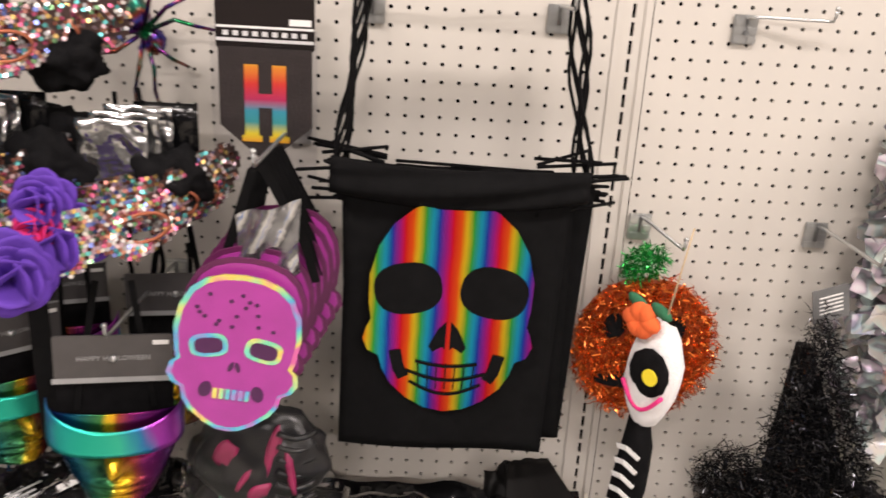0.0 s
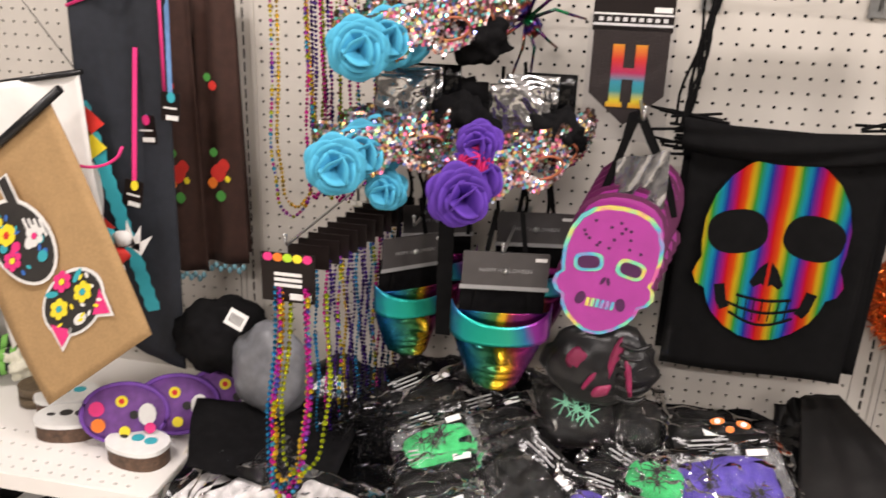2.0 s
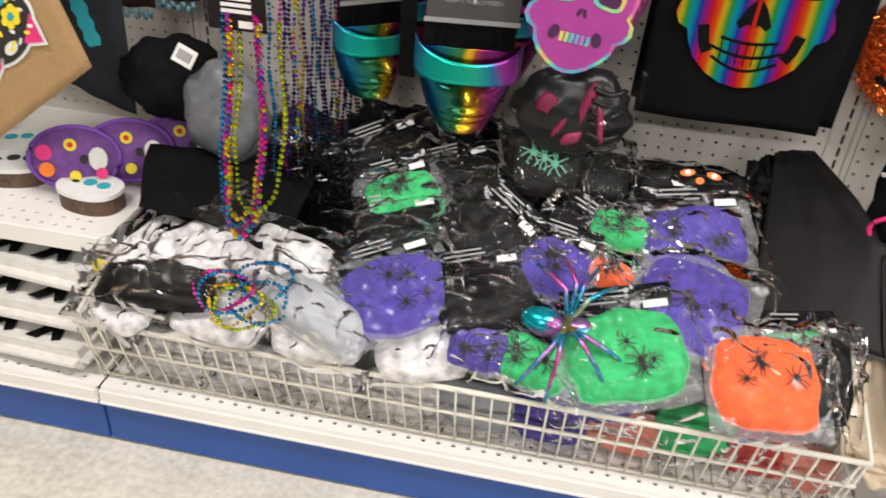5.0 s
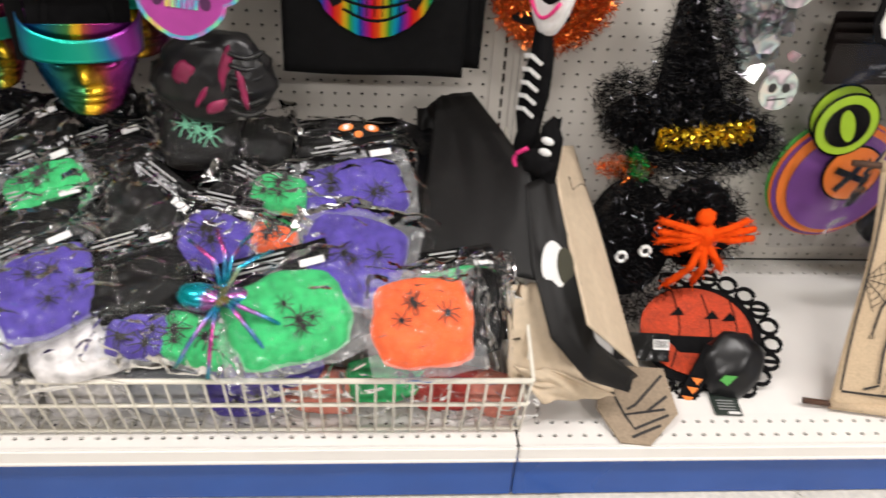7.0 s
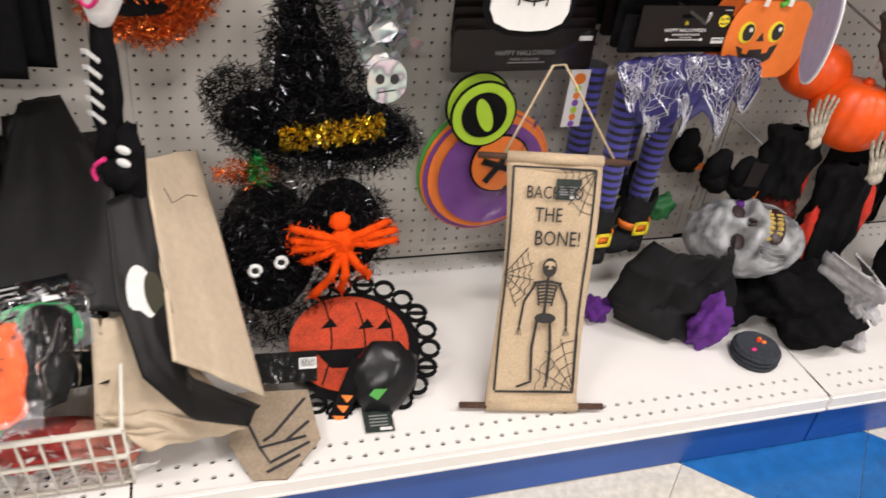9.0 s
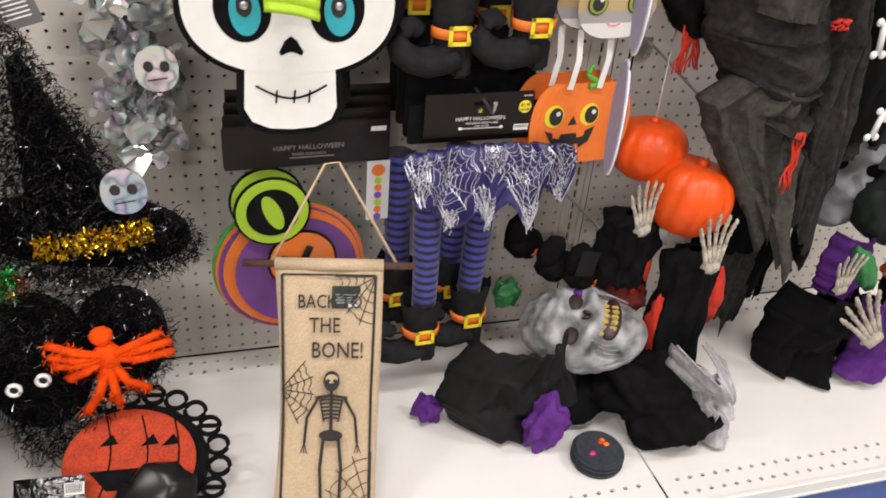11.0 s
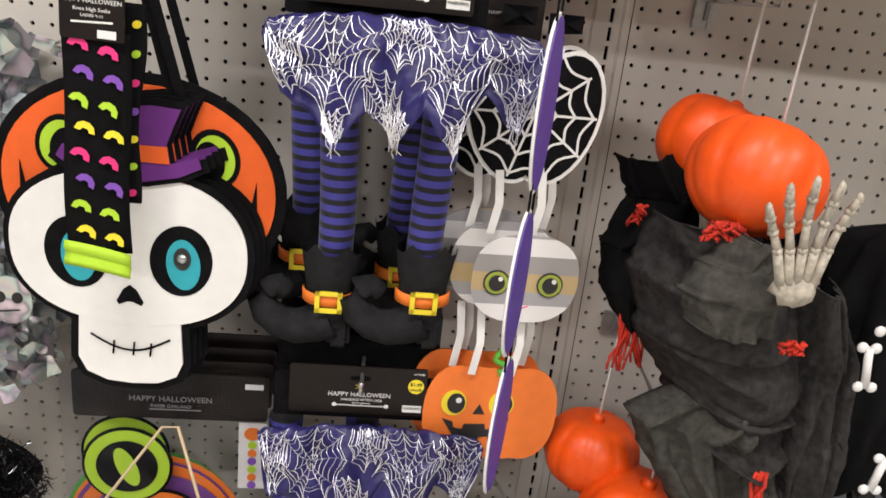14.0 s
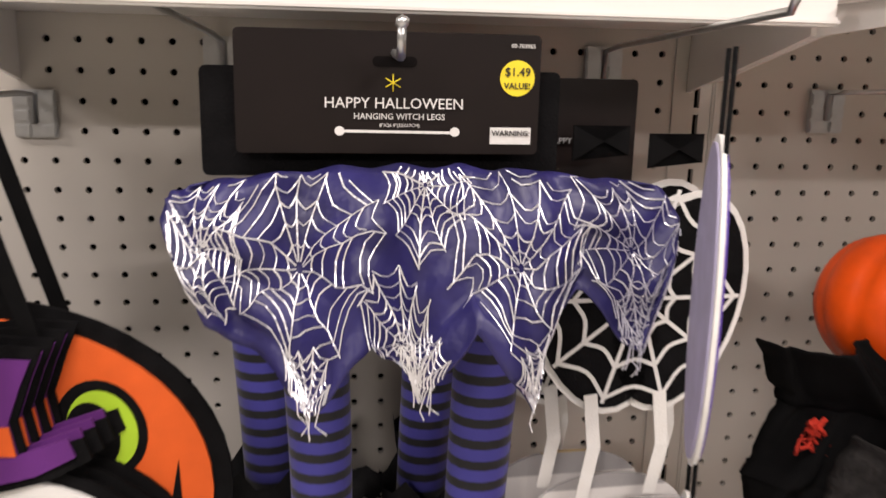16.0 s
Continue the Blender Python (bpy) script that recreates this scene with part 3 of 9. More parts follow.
def foil_bag(x, y, z, w, h, turn, dz, group):
    b = thing("drawstring_bag", (x, y, z), "black fabric bag with rainbow foil skull print", "bag", turn, group)
    rng = random.Random(int(1000 * y))

    def fn(u, v):
        wave = 0.004 * math.sin(6 * u + 3 * v) + 0.003 * math.sin(17 * u) * (1 - v)
        return Vector(((u - 0.5) * w * (1 + 0.01 * v), wave, -v * h))
    bm = B()
    sheet(bm, fn, 24, 24)
    thicken(part("cloth", bm, BLACK, b), 0.003)
    bm = B()
    for k in range(4):
        block(bm, w * 1.12, 0.006, 0.004, (0.0, 0.002 * k, 0.002 - 0.004 * k), (0, rng.uniform(-3, 3), rng.uniform(-2, 2)), bev=0.001)
    part("hem", bm, BLACK, b)
    return b


SK = (0.236, 0.315)
front_bag = foil_bag(-0.238, -0.172, 1.002, 0.292, 0.395, (2, 0.8, 0), 0, "stack of skull bags")
bm = B()
plate(bm, [(px, pz - 0.171) for px, pz in skull_shape(*SK)], 0.0012, (0, -0.008, 0))
part("skull_print", bm, RAINBOW, front_bag, "rainbow striped foil skull")
for s in (-1, 1):
    pl("eye_socket", oval(0.046, 0.037, 28, 0.058 * s, -0.142, tilt=-10 * s, power=2.4), 0.0105, BLACK, front_bag)
    pl("nostril", [(0.003 * s, -0.188), (0.014 * s, -0.200), (0.026 * s, -0.226), (0.020 * s, -0.234), (0.008 * s, -0.226), (0.003 * s, -0.230)], 0.0105, BLACK, front_bag)
    line("cheek", [(0.072 * s, -0.235), (0.066 * s, -0.262), (0.058 * s, -0.276)], 0.017, 0.0106, BLACK, front_bag)
for zz, w, drop in ((-0.250, 0.086, 0.006), (-0.265, 0.110, 0.013), (-0.282, 0.100, 0.018)):
    line("tooth_line", arc(lambda t: (w * (t - 0.5), zz - drop * math.sin(math.pi * t)), 16), 0.0042, 0.0107, BLACK, front_bag)
for k in range(-3, 4):
    line("tooth_gap", [(0.0130 * k, -0.252), (0.0122 * k, -0.292)], 0.0018, 0.0108, BLACK, front_bag)
for k, (dx, dy, dz, ry) in enumerate(((-0.012, 0.022, 0.004, -1.5), (0.020, 0.045, 0.006, 2), (-0.006, 0.07, 0.006, 1), (0.012, 0.09, 0.010, -1))):
    foil_bag(-0.226 + dx, -0.160 + dy, 0.995 + dz, 0.31 if k < 3 else 0.20, 0.385 + 0.006 * k, (0, ry, 0), 0, "stack of skull bags")
for k in range(3):
    bm = B()
    sheet(bm, lambda u, v: Vector(((u - 0.5) * (0.33 - 0.012 * k), 0.02 * k - 0.010 - 0.010 * math.sin(math.pi * v) - 0.004 * math.sin(7 * u + 9 * v + k), 0.034 - 0.012 * k - (0.046 + 0.006 * math.sin(4 * u + k)) * v - 0.010 * math.sin(math.pi * u))), 30, 10)
    thicken(part("gathered_top", bm, BLACK, front_bag), 0.003)
cords = thing("bag_cords", (-0.236, -0.11, 1.004), "black drawstring cords looped over hooks", "cord")
rng = random.Random(5)
def cord(pts, r=0.0025):
    return part("cord", tube(B(), pts, r, 5), BLACK, cords)


for s in (-1, 1):
    for k in range(7):
        ox, oy = rng.uniform(-0.006, 0.006), 0.012 * k - 0.04
        cord(arc(lambda t: (s * (0.165 - 0.030 * t + 0.006 * math.sin(9 * t + k)) + ox, oy, 0.008 + 0.235 * t), 10))
for k in range(4):
    cord(arc(lambda t: (-0.135 + 0.27 * t, 0.012 * k - 0.03, 0.243 + 0.004 * math.sin(6 * t + k)), 10), 0.003)
for k in range(30):
    s = rng.choice((-1, 1))
    z0 = rng.uniform(-0.045, 0.03)
    cord([(s * 0.10, rng.uniform(-0.07, 0.04), z0), (s * rng.uniform(0.17, 0.215), rng.uniform(-0.07, 0.06), z0 + rng.uniform(-0.006, 0.022))], 0.0026)
peg_hook(-0.106, 1.222, 0.12)
peg_hook(-0.368, 1.222, 0.12)
peg_hook(0.157, 1.222, 0.02, dx=0.11)

pen = thing("pennant_banner", (-0.495, -0.120, 1.214), "black pennant in clear packaging with rainbow letter", "banner")
bm = B()
plate(bm, rect(0.126, 0.075, 0, -0.02, 0.004), 0.002)
part("header_card", bm, CARD, pen)
bm = B()
plate(bm, [(-0.060, -0.055), (-0.060, -0.155), (0, -0.205), (0.060, -0.155), (0.060, -0.055)], 0.004)
part("pennant", bm, mat("charcoal_felt", (0.03, 0.022, 0.02), 0.9, vary=0.2, bump=0.4), pen)
bm = B()
for s in (-1, 1):
    plate(bm, rect(0.018, 0.098, 0.018 * s, -0.125), 0.0055)
    plate(bm, rect(0.026, 0.008, 0.018 * s, -0.172), 0.0056)
plate(bm, rect(0.030, 0.018, 0, -0.122), 0.0053)
part("letter_print", bm, RAINBOWH, pen, "rainbow block letter")
bm = B()
plate(bm, rect(0.124, 0.004, 0, -0.046), 0.0026)
plate(bm, rect(0.124, 0.003, 0, -0.030), 0.0026)
for k in range(9):
    plate(bm, rect(0.007, 0.006, -0.050 + 0.0125 * k, -0.038), 0.0026)
plate(bm, rect(0.028, 0.008, 0.045, -0.022), 0.0026)
part("card_print", bm, WHITEINK, pen)
bm = B()
sheet(bm, lambda u, v: Vector(((u - 0.5) * 0.136, -0.009 - 0.004 * math.sin(9 * u) * v, -0.03 - 0.2 * v)), 12, 14)
part("bag_film", bm, CLEARGREY, pen)
peg_hook(-0.493, 1.245, 0.13)


def sugar_shape(w, h):
    """A front-on sugar skull: broad cranium, round cheek knobs and a tapering jaw."""
    half = [(0.5, 0.0), (0.49, 0.15), (0.455, 0.28), (0.39, 0.38), (0.28, 0.45), (0.15, 0.475), (0.0, 0.455), (-0.05, 0.435), (-0.085, 0.485), (-0.15, 0.50), (-0.205, 0.46), (-0.235, 0.385), (-0.31, 0.365), (-0.375, 0.31), (-0.45, 0.19), (-0.49, 0.09), (-0.5, 0.0)]
    pts = [(x * w, y * h) for y, x in half]
    return pts[::-1] + [(-x, y) for x, y in pts[1:-1]]


def skull_card(x, y, z, tilt, group, front=True):
    """A flat magenta foil skull."""
    c = thing("skull_cutout", (x, y, z), "magenta cardboard sugar skull with iridescent edges", "decoration", (3, tilt, 6), group)
    bm = B()
    plate(bm, sugar_shape(0.156, 0.212), 0.003)
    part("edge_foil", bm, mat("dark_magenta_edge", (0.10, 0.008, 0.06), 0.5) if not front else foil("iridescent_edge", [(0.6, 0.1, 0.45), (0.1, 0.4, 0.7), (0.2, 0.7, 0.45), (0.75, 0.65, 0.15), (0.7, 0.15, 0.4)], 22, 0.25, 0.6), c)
    bm = B()
    plate(bm, sugar_shape(0.143, 0.199), 0.0042)
    part("face", bm, mat("magenta_print", (0.36, 0.035, 0.27), 0.4, vary=0.1, scale=30), c)
    if front:
        plum = mat("plum_print", (0.06, 0.006, 0.06), 0.5)
        for s in (-1, 1):
            pl("eye_trim", oval(0.0225, 0.0155, 20, 0.032 * s, 0.012, tilt=-10 * s, power=3), 0.0052, MATS["iridescent_edge"], c)
            pl("eye", oval(0.0165, 0.0100, 18, 0.032 * s, 0.012, tilt=-10 * s, power=3), 0.0060, plum, c)
            pl("cheek", oval(0.0075, 0.011, 12, 0.031 * s, -0.048, tilt=15 * s), 0.0052, plum, c)
            pl("nostril", oval(0.0028, 0.007, 10, 0.004 * s, -0.014, tilt=20 * s), 0.0052, plum, c)
        for k in range(6):
            pl("tooth", rect(0.0055, 0.014, -0.019 + 0.0076 * k, -0.052), 0.0056, MATS["iridescent_edge"], c)
        rng = random.Random(9)
        for k in range(16):
            pl("dot_print", oval(0.0028, 0.0024, 8, rng.uniform(-0.05, 0.05), rng.uniform(0.035, 0.085)), 0.0050, plum, c)
    return c


skull_card(-0.497, -0.311, 0.818, 8, "magenta skull cutouts")
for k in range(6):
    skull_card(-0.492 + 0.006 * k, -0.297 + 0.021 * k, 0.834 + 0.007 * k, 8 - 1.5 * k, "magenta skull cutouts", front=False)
hang = thing("hanger_loops", (-0.47, -0.2, 0.93), "black ribbon hanger loops and foil tag", "ribbon")
for k in range(6):
    oy = 0.02 * k - 0.07
    bm = B()
    ribbon(bm, [(-0.055 + 0.004 * k, oy, -0.03), (-0.012, oy, 0.105), (0.0, oy, 0.112), (0.05, oy, 0.015), (0.062, oy, -0.03)], 0.011, (0.1, -1, 0))
    thicken(part("loop", bm, BLACK, hang), 0.001)
bm = B()
sheet(bm, lambda u, v: Vector((-0.03 + 0.075 * u, -0.085 + 0.012 * math.sin(8 * u + 5 * v), 0.055 - 0.09 * v + 0.02 * u)), 10, 10)
part("foil_tag", bm, mat("crumpled_silver", (0.4, 0.4, 0.41), 0.2, metal=0.9, bump=1.0, bscale=60, vary=0.4), hang)
peg_hook(-0.470, 1.045, 0.30)


# ---- things: the large skull and pumpkin cut-outs, with the socks ----
def hat_shape(grow=0.0):
    """A crooked witch hat leaning to one side, its brim curled up at both ends."""
    pts = [(-0.080, 0.012), (-0.060, -0.003), (-0.020, -0.011), (0.020, -0.010), (0.060, -0.001), (0.086, 0.012), (0.082, 0.025), (0.050, 0.014), (0.046, 0.036), (0.055, 0.060), (0.063, 0.078), (0.030, 0.080), (-0.030, 0.070), (-0.046, 0.014), (-0.072, 0.026)]
    cx, cz = 0.004, 0.03
    return [(x + grow * (x - cx) / 0.06, z + grow * (z - cz) / 0.045) for x, z in pts]


def big_pumpkin(y, x=0.638, z=0.955):
    c = thing("pumpkin_cutout", (x, y, z), "large orange foam pumpkin cutout with black border", "decoration", (0, 0, -2))
    pl("border", oval(0.176, 0.139, 48, power=2.1), 0.004, BLACKFELT, c, thick=0.004)
    pl("face", oval(0.163, 0.126, 48, power=2.1), 0.007, ORANGEFOAM, c, thick=0.003)
    for s in (-1, 1):
        pl("eye_border", oval(0.030, 0.036, 28, 0.090 * s, 0.046, tilt=14 * s), 0.0080, BLACKFELT, c)
        pl("eye", oval(0.023, 0.029, 28, 0.091 * s, 0.046, tilt=14 * s), 0.0092, LIME, c)
        pl("pupil", oval(0.017, 0.024, 24, 0.085 * s, 0.043, tilt=14 * s), 0.0104, BLACKFELT, c)
    mouth = [(-0.140, 0.022), (-0.132, -0.020), (-0.112, -0.012), (-0.10, -0.05), (-0.07, -0.045), (0.0, -0.075), (0.07, -0.045), (0.10, -0.05), (0.112, -0.012), (0.132, -0.020), (0.140, 0.022), (0.142, -0.030), (0.118, -0.080), (0.0, -0.112), (-0.118, -0.080), (-0.142, -0.030)]
    pl("mouth", mouth, 0.0085, BLACKFELT, c)
    return c


big_pumpkin(-0.180)


def big_skull(x, y, z, detail=True):
    c = thing("skull_cutout", (x, y, z), "large white foam skull cutout in a purple witch hat", "decoration", (0, 0, -2), "white skull cutouts")
    pl("cranium_border", oval(0.150, 0.107, 52, power=2.3), 0.004, BLACKFELT, c, thick=0.004)
    pl("jaw_border", [(-0.074, -0.08), (-0.078, -0.150), (-0.066, -0.176), (-0.035, -0.189), (0.0, -0.191), (0.036, -0.188), (0.064, -0.174), (0.073, -0.150), (0.070, -0.08)], 0.0039, BLACKFELT, c, thick=0.004)
    pl("cranium", oval(0.1415, 0.0985, 52, power=2.3), 0.0079, WHITEFOAM, c, thick=0.0035)
    pl("jaw", [(-0.063, -0.075), (-0.067, -0.148), (-0.057, -0.168), (-0.032, -0.179), (0.0, -0.181), (0.032, -0.178), (0.055, -0.167), (0.063, -0.148), (0.060, -0.075)], 0.0073, WHITEFOAM, c, thick=0.0034)
    hx, hz = 0.002, 0.100
    pl("hat_border", [(hx + a, hz + b) for a, b in hat_shape(0.007)], 0.0105, BLACKFELT, c, thick=0.003)
    pl("hat", [(hx + a, hz + b) for a, b in hat_shape()], 0.0128, PURPLEFOAM, c, thick=0.003)
    pl("hat_band", [(hx - 0.046, hz + 0.014), (hx + 0.050, hz + 0.014), (hx + 0.047, hz + 0.034), (hx - 0.041, hz + 0.032)], 0.0142, ORANGEFOAM, c)
    if detail:
        for s in (-1, 1):
            ex, ez = 0.0625 * s, -0.007
            pl("eye_socket", oval(0.0375, 0.0455, 32, ex, ez, tilt=-6 * s), 0.0088, BLACKFELT, c)
            pl("iris", oval(0.0205, 0.0325, 28, ex + 0.003, ez - 0.004, tilt=4), 0.0100, TEAL, c)
            pl("pupil", oval(0.0105, 0.0145, 20, ex + 0.002, ez + 0.004), 0.0110, BLACKINK, c)
            bm = B()
            ball(bm, 0.0062, 0.0035, 0.0062, (ex + 0.002, -0.0115, ez + 0.005), sub=2)
            part("rivet", bm, ZINC, c)
        pl("nose", [(0.0, -0.044), (0.008, -0.050), (0.0165, -0.066), (0.014, -0.071), (0.003, -0.066), (-0.003, -0.066), (-0.014, -0.071), (-0.0165, -0.066), (-0.008, -0.050)], 0.0088, BLACKFELT, c)
        line("mouth", [(-0.050 + 0.0082 * k, -0.114 - 0.019 * math.sin(math.pi * k / 12)) for k in range(13)], 0.0030, 0.0088, BLACKFELT, c)
        for k in (-0.022, 0.003, 0.024):
            line("stitch", [(k + 0.001, -0.121), (k - 0.001, -0.140)], 0.0026, 0.0089, BLACKFELT, c)
    return c


big_skull(0.632, -0.206, 0.884)
for k in range(3):
    big_skull(0.637 + 0.005 * k, -0.197 + 0.008 * k, 0.887 + 0.003 * k, False)
strap = thing("hanging_strap", (0.672, -0.185, 1.075), "black ribbon straps holding the cutouts", "ribbon")
for s, y in ((-1, 0.0), (1, 0.02), (0.4, -0.02)):
    bm = B()
    ribbon(bm, [(-0.03 + 0.01 * s, y, 0.17), (0.012 * s + 0.018, y, -0.01)], 0.011)
    thicken(part("strap", bm, BLACK, strap), 0.0012)
peg_hook(0.636, 1.215, 0.29)

sock = thing("knee_sock", (0.630, -0.284, 1.148), "black knee sock with neon eye pattern on card", "sock", (0, 1.5, 3))
bm = B()
sheet(bm, lambda u, v: Vector(((u - 0.5) * 0.066 + 0.001 * v + 0.002 * math.sin(7 * v), -0.006 * math.sin(math.pi * u) - 0.002 * math.sin(9 * v), -0.236 * v)), 8, 24)
thicken(part("leg", bm, BLACK, sock), 0.006)
bm = B()
sheet(bm, lambda u, v: Vector(((u - 0.5) * 0.026 + 0.031 - 0.006 * v + 0.003 * math.sin(8 * v), 0.013, -0.212 * v + 0.03)), 6, 14)
thicken(part("folded_leg", bm, BLACK, sock), 0.006)
for r in range(8):
    for c in range(2):
        ex, ez = -0.014 + 0.029 * c + 0.005 * (r % 2), -0.012 - 0.0285 * r - 0.007 * c
        ca, sa = math.cos(radians(-16 - 8 * (r % 3))), math.sin(radians(-16 - 8 * (r % 3)))
        moon = [(-0.013, -0.005), (-0.011, 0.003), (-0.005, 0.0075), (0.003, 0.0075), (0.010, 0.003), (0.013, -0.005), (0.006, -0.0055), (0.003, -0.001), (-0.003, -0.001), (-0.006, -0.0055)]
        pl("eye_pattern", [(ex + 0.82 * (a * ca - b * sa), ez + 0.82 * (a * sa + b * ca)) for a, b in moon], 0.0118, (PINK, VIOLET, LIME, YELLOW)[r % 4], sock, thick=0.001)
for r in range(7):
    ez = 0.01 - 0.030 * r
    pl("eye_pattern", oval(0.005, 0.004, 10, 0.037 - 0.0008 * r, ez, tilt=30), -0.0085, (YELLOW, LIME, PINK, VIOLET)[r % 4], sock, thick=0.001)
bm = B()
sheet(bm, lambda u, v: Vector(((u - 0.5) * 0.068 + 0.001, -0.008 - 0.006 * math.sin(math.pi * u) - 0.003 * math.sin(9 * v), -0.225 - 0.026 * v - 0.012 * u + 0.004 * math.sin(math.pi * u))), 8, 5)
thicken(part("toe_cuff", bm, LIME, sock, "lime green ribbed cuff"), 0.006)
pl("card", rect(0.062, 0.085, 0, 0.035, 0.003), 0.014, CARD, sock, thick=0.002)
letters("HAPPY HALLOWEEN", 0.0062, WHITEINK, sock, (0, -0.0145, 0.030))
letters("Knee High Socks", 0.0052, WHITEINK, sock, (0, -0.0145, 0.022))
letters("LADIES 9-11", 0.0042, WHITEINK, sock, (0, -0.0145, 0.016))
pl("barcode", rect(0.018, 0.008, 0.014, -0.001), 0.0148, WHITEINK, sock)
line("bone_print", [(-0.02, 0.009), (0.02, 0.011)], 0.002, 0.0146, WHITEINK, sock)


# ---- things: hanging witch legs ----
def web_lines(bm, fn, cu, cv, ru, rv, spokes, rings, rng, w):
    """A spider web printed on the surface fn, as thin ribbons."""
    dirs = [2 * math.pi * (k + rng.uniform(-0.25, 0.25)) / spokes for k in range(spokes)]

    def at(a, r):
        u, v = cu + math.cos(a) * ru * r, cv + math.sin(a) * rv * r
        return fn(min(1, max(0, u)), min(1, max(0, v))) + Vector((0, -0.0022, 0)) if 0 <= u <= 1 and 0 <= v <= 1 else None

    def run(pts):
        pts = [p for p in pts if p is not None]
        if len(pts) > 1:
            ribbon(bm, pts, w * rng.uniform(0.7, 1.3))
    for a in dirs:
        run([at(a, 0.04 + 0.96 * k / 6) for k in range(7)])
    for q in range(1, rings + 1):
        for k in range(spokes):
            a, b = dirs[k], dirs[(k + 1) % spokes] + (2 * math.pi if k == spokes - 1 else 0)
            r = q / rings * rng.uniform(0.9, 1.05)
            run([at(a + (b - a) * t / 4, r * (1 - 0.16 * math.sin(math.pi * t / 4))) for t in range(5)])


BOOTFELT = mat("charcoal_boot_felt", (0.020, 0.020, 0.021), 0.95, vary=0.3, bump=0.5, bscale=400, spec=0.1)


def witch_leg(parent, lx, y, z0, bz):
    """One striped stocking down to bz, in a curl-toed boot with a buckled strap and a jagged collar."""
    bm = B()
    tube(bm, [(lx + 0.004 * math.sin(3.0 * k / 10 + lx * 20), y, z0 + (bz - z0) * k / 10) for k in range(11)], 0.0245, 16, 0.0215)
    part("stocking", bm, LEGSTRIPE, parent)
    boot = B()
    n = 18
    rings = []
    for q, (dz, r) in enumerate(((0.016, 0.039), (0.0, 0.036), (-0.03, 0.031), (-0.06, 0.028), (-0.085, 0.028))):
        rings.append([boot.verts.new((lx + r * math.cos(2 * math.pi * k / n), y + 0.85 * r * math.sin(2 * math.pi * k / n), bz + dz + (0.014 * (k % 3 == 0) if q == 0 else 0.0))) for k in range(n)])
    for a, b in zip(rings, rings[1:]):
        for k in range(n):
            boot.faces.new((a[k], a[(k + 1) % n], b[(k + 1) % n], b[k])).smooth = True
    curl = [(0.004, -0.078), (-0.018, -0.088), (-0.040, -0.093), (-0.062, -0.088), (-0.080, -0.074), (-0.087, -0.056), (-0.079, -0.041), (-0.064, -0.036), (-0.052, -0.045)]
    tube(boot, [(lx + a, y - 0.004, bz + b) for a, b in curl], 0.027, 12, 0.012)
    block(boot, 0.030, 0.034, 0.050, (lx + 0.014, y, bz - 0.092), bev=0.006)
    b = part("boot", boot, BOOTFELT, parent, "black felt curl-toed boot")
    bm = B()
    sheet(bm, lambda u, v: Vector((lx + 0.034 * math.cos(math.pi * (1 + u)), y + 0.030 * math.sin(math.pi * (1 + u)) - 0.001, bz - 0.037 - 0.015 * v)), 12, 1)
    thicken(part("strap", bm, ORANGEPRINT, b), 0.002)
    ring = B()
    for q in (rect(0.034, 0.006, lx, bz - 0.033), rect(0.034, 0.006, lx, bz - 0.056), rect(0.006, 0.029, lx - 0.014, bz - 0.0445), rect(0.006, 0.029, lx + 0.014, bz - 0.0445)):
        plate(ring, q, 0.002, (0, y - 0.0325, 0))
    part("buckle", ring, YELLOW, b)


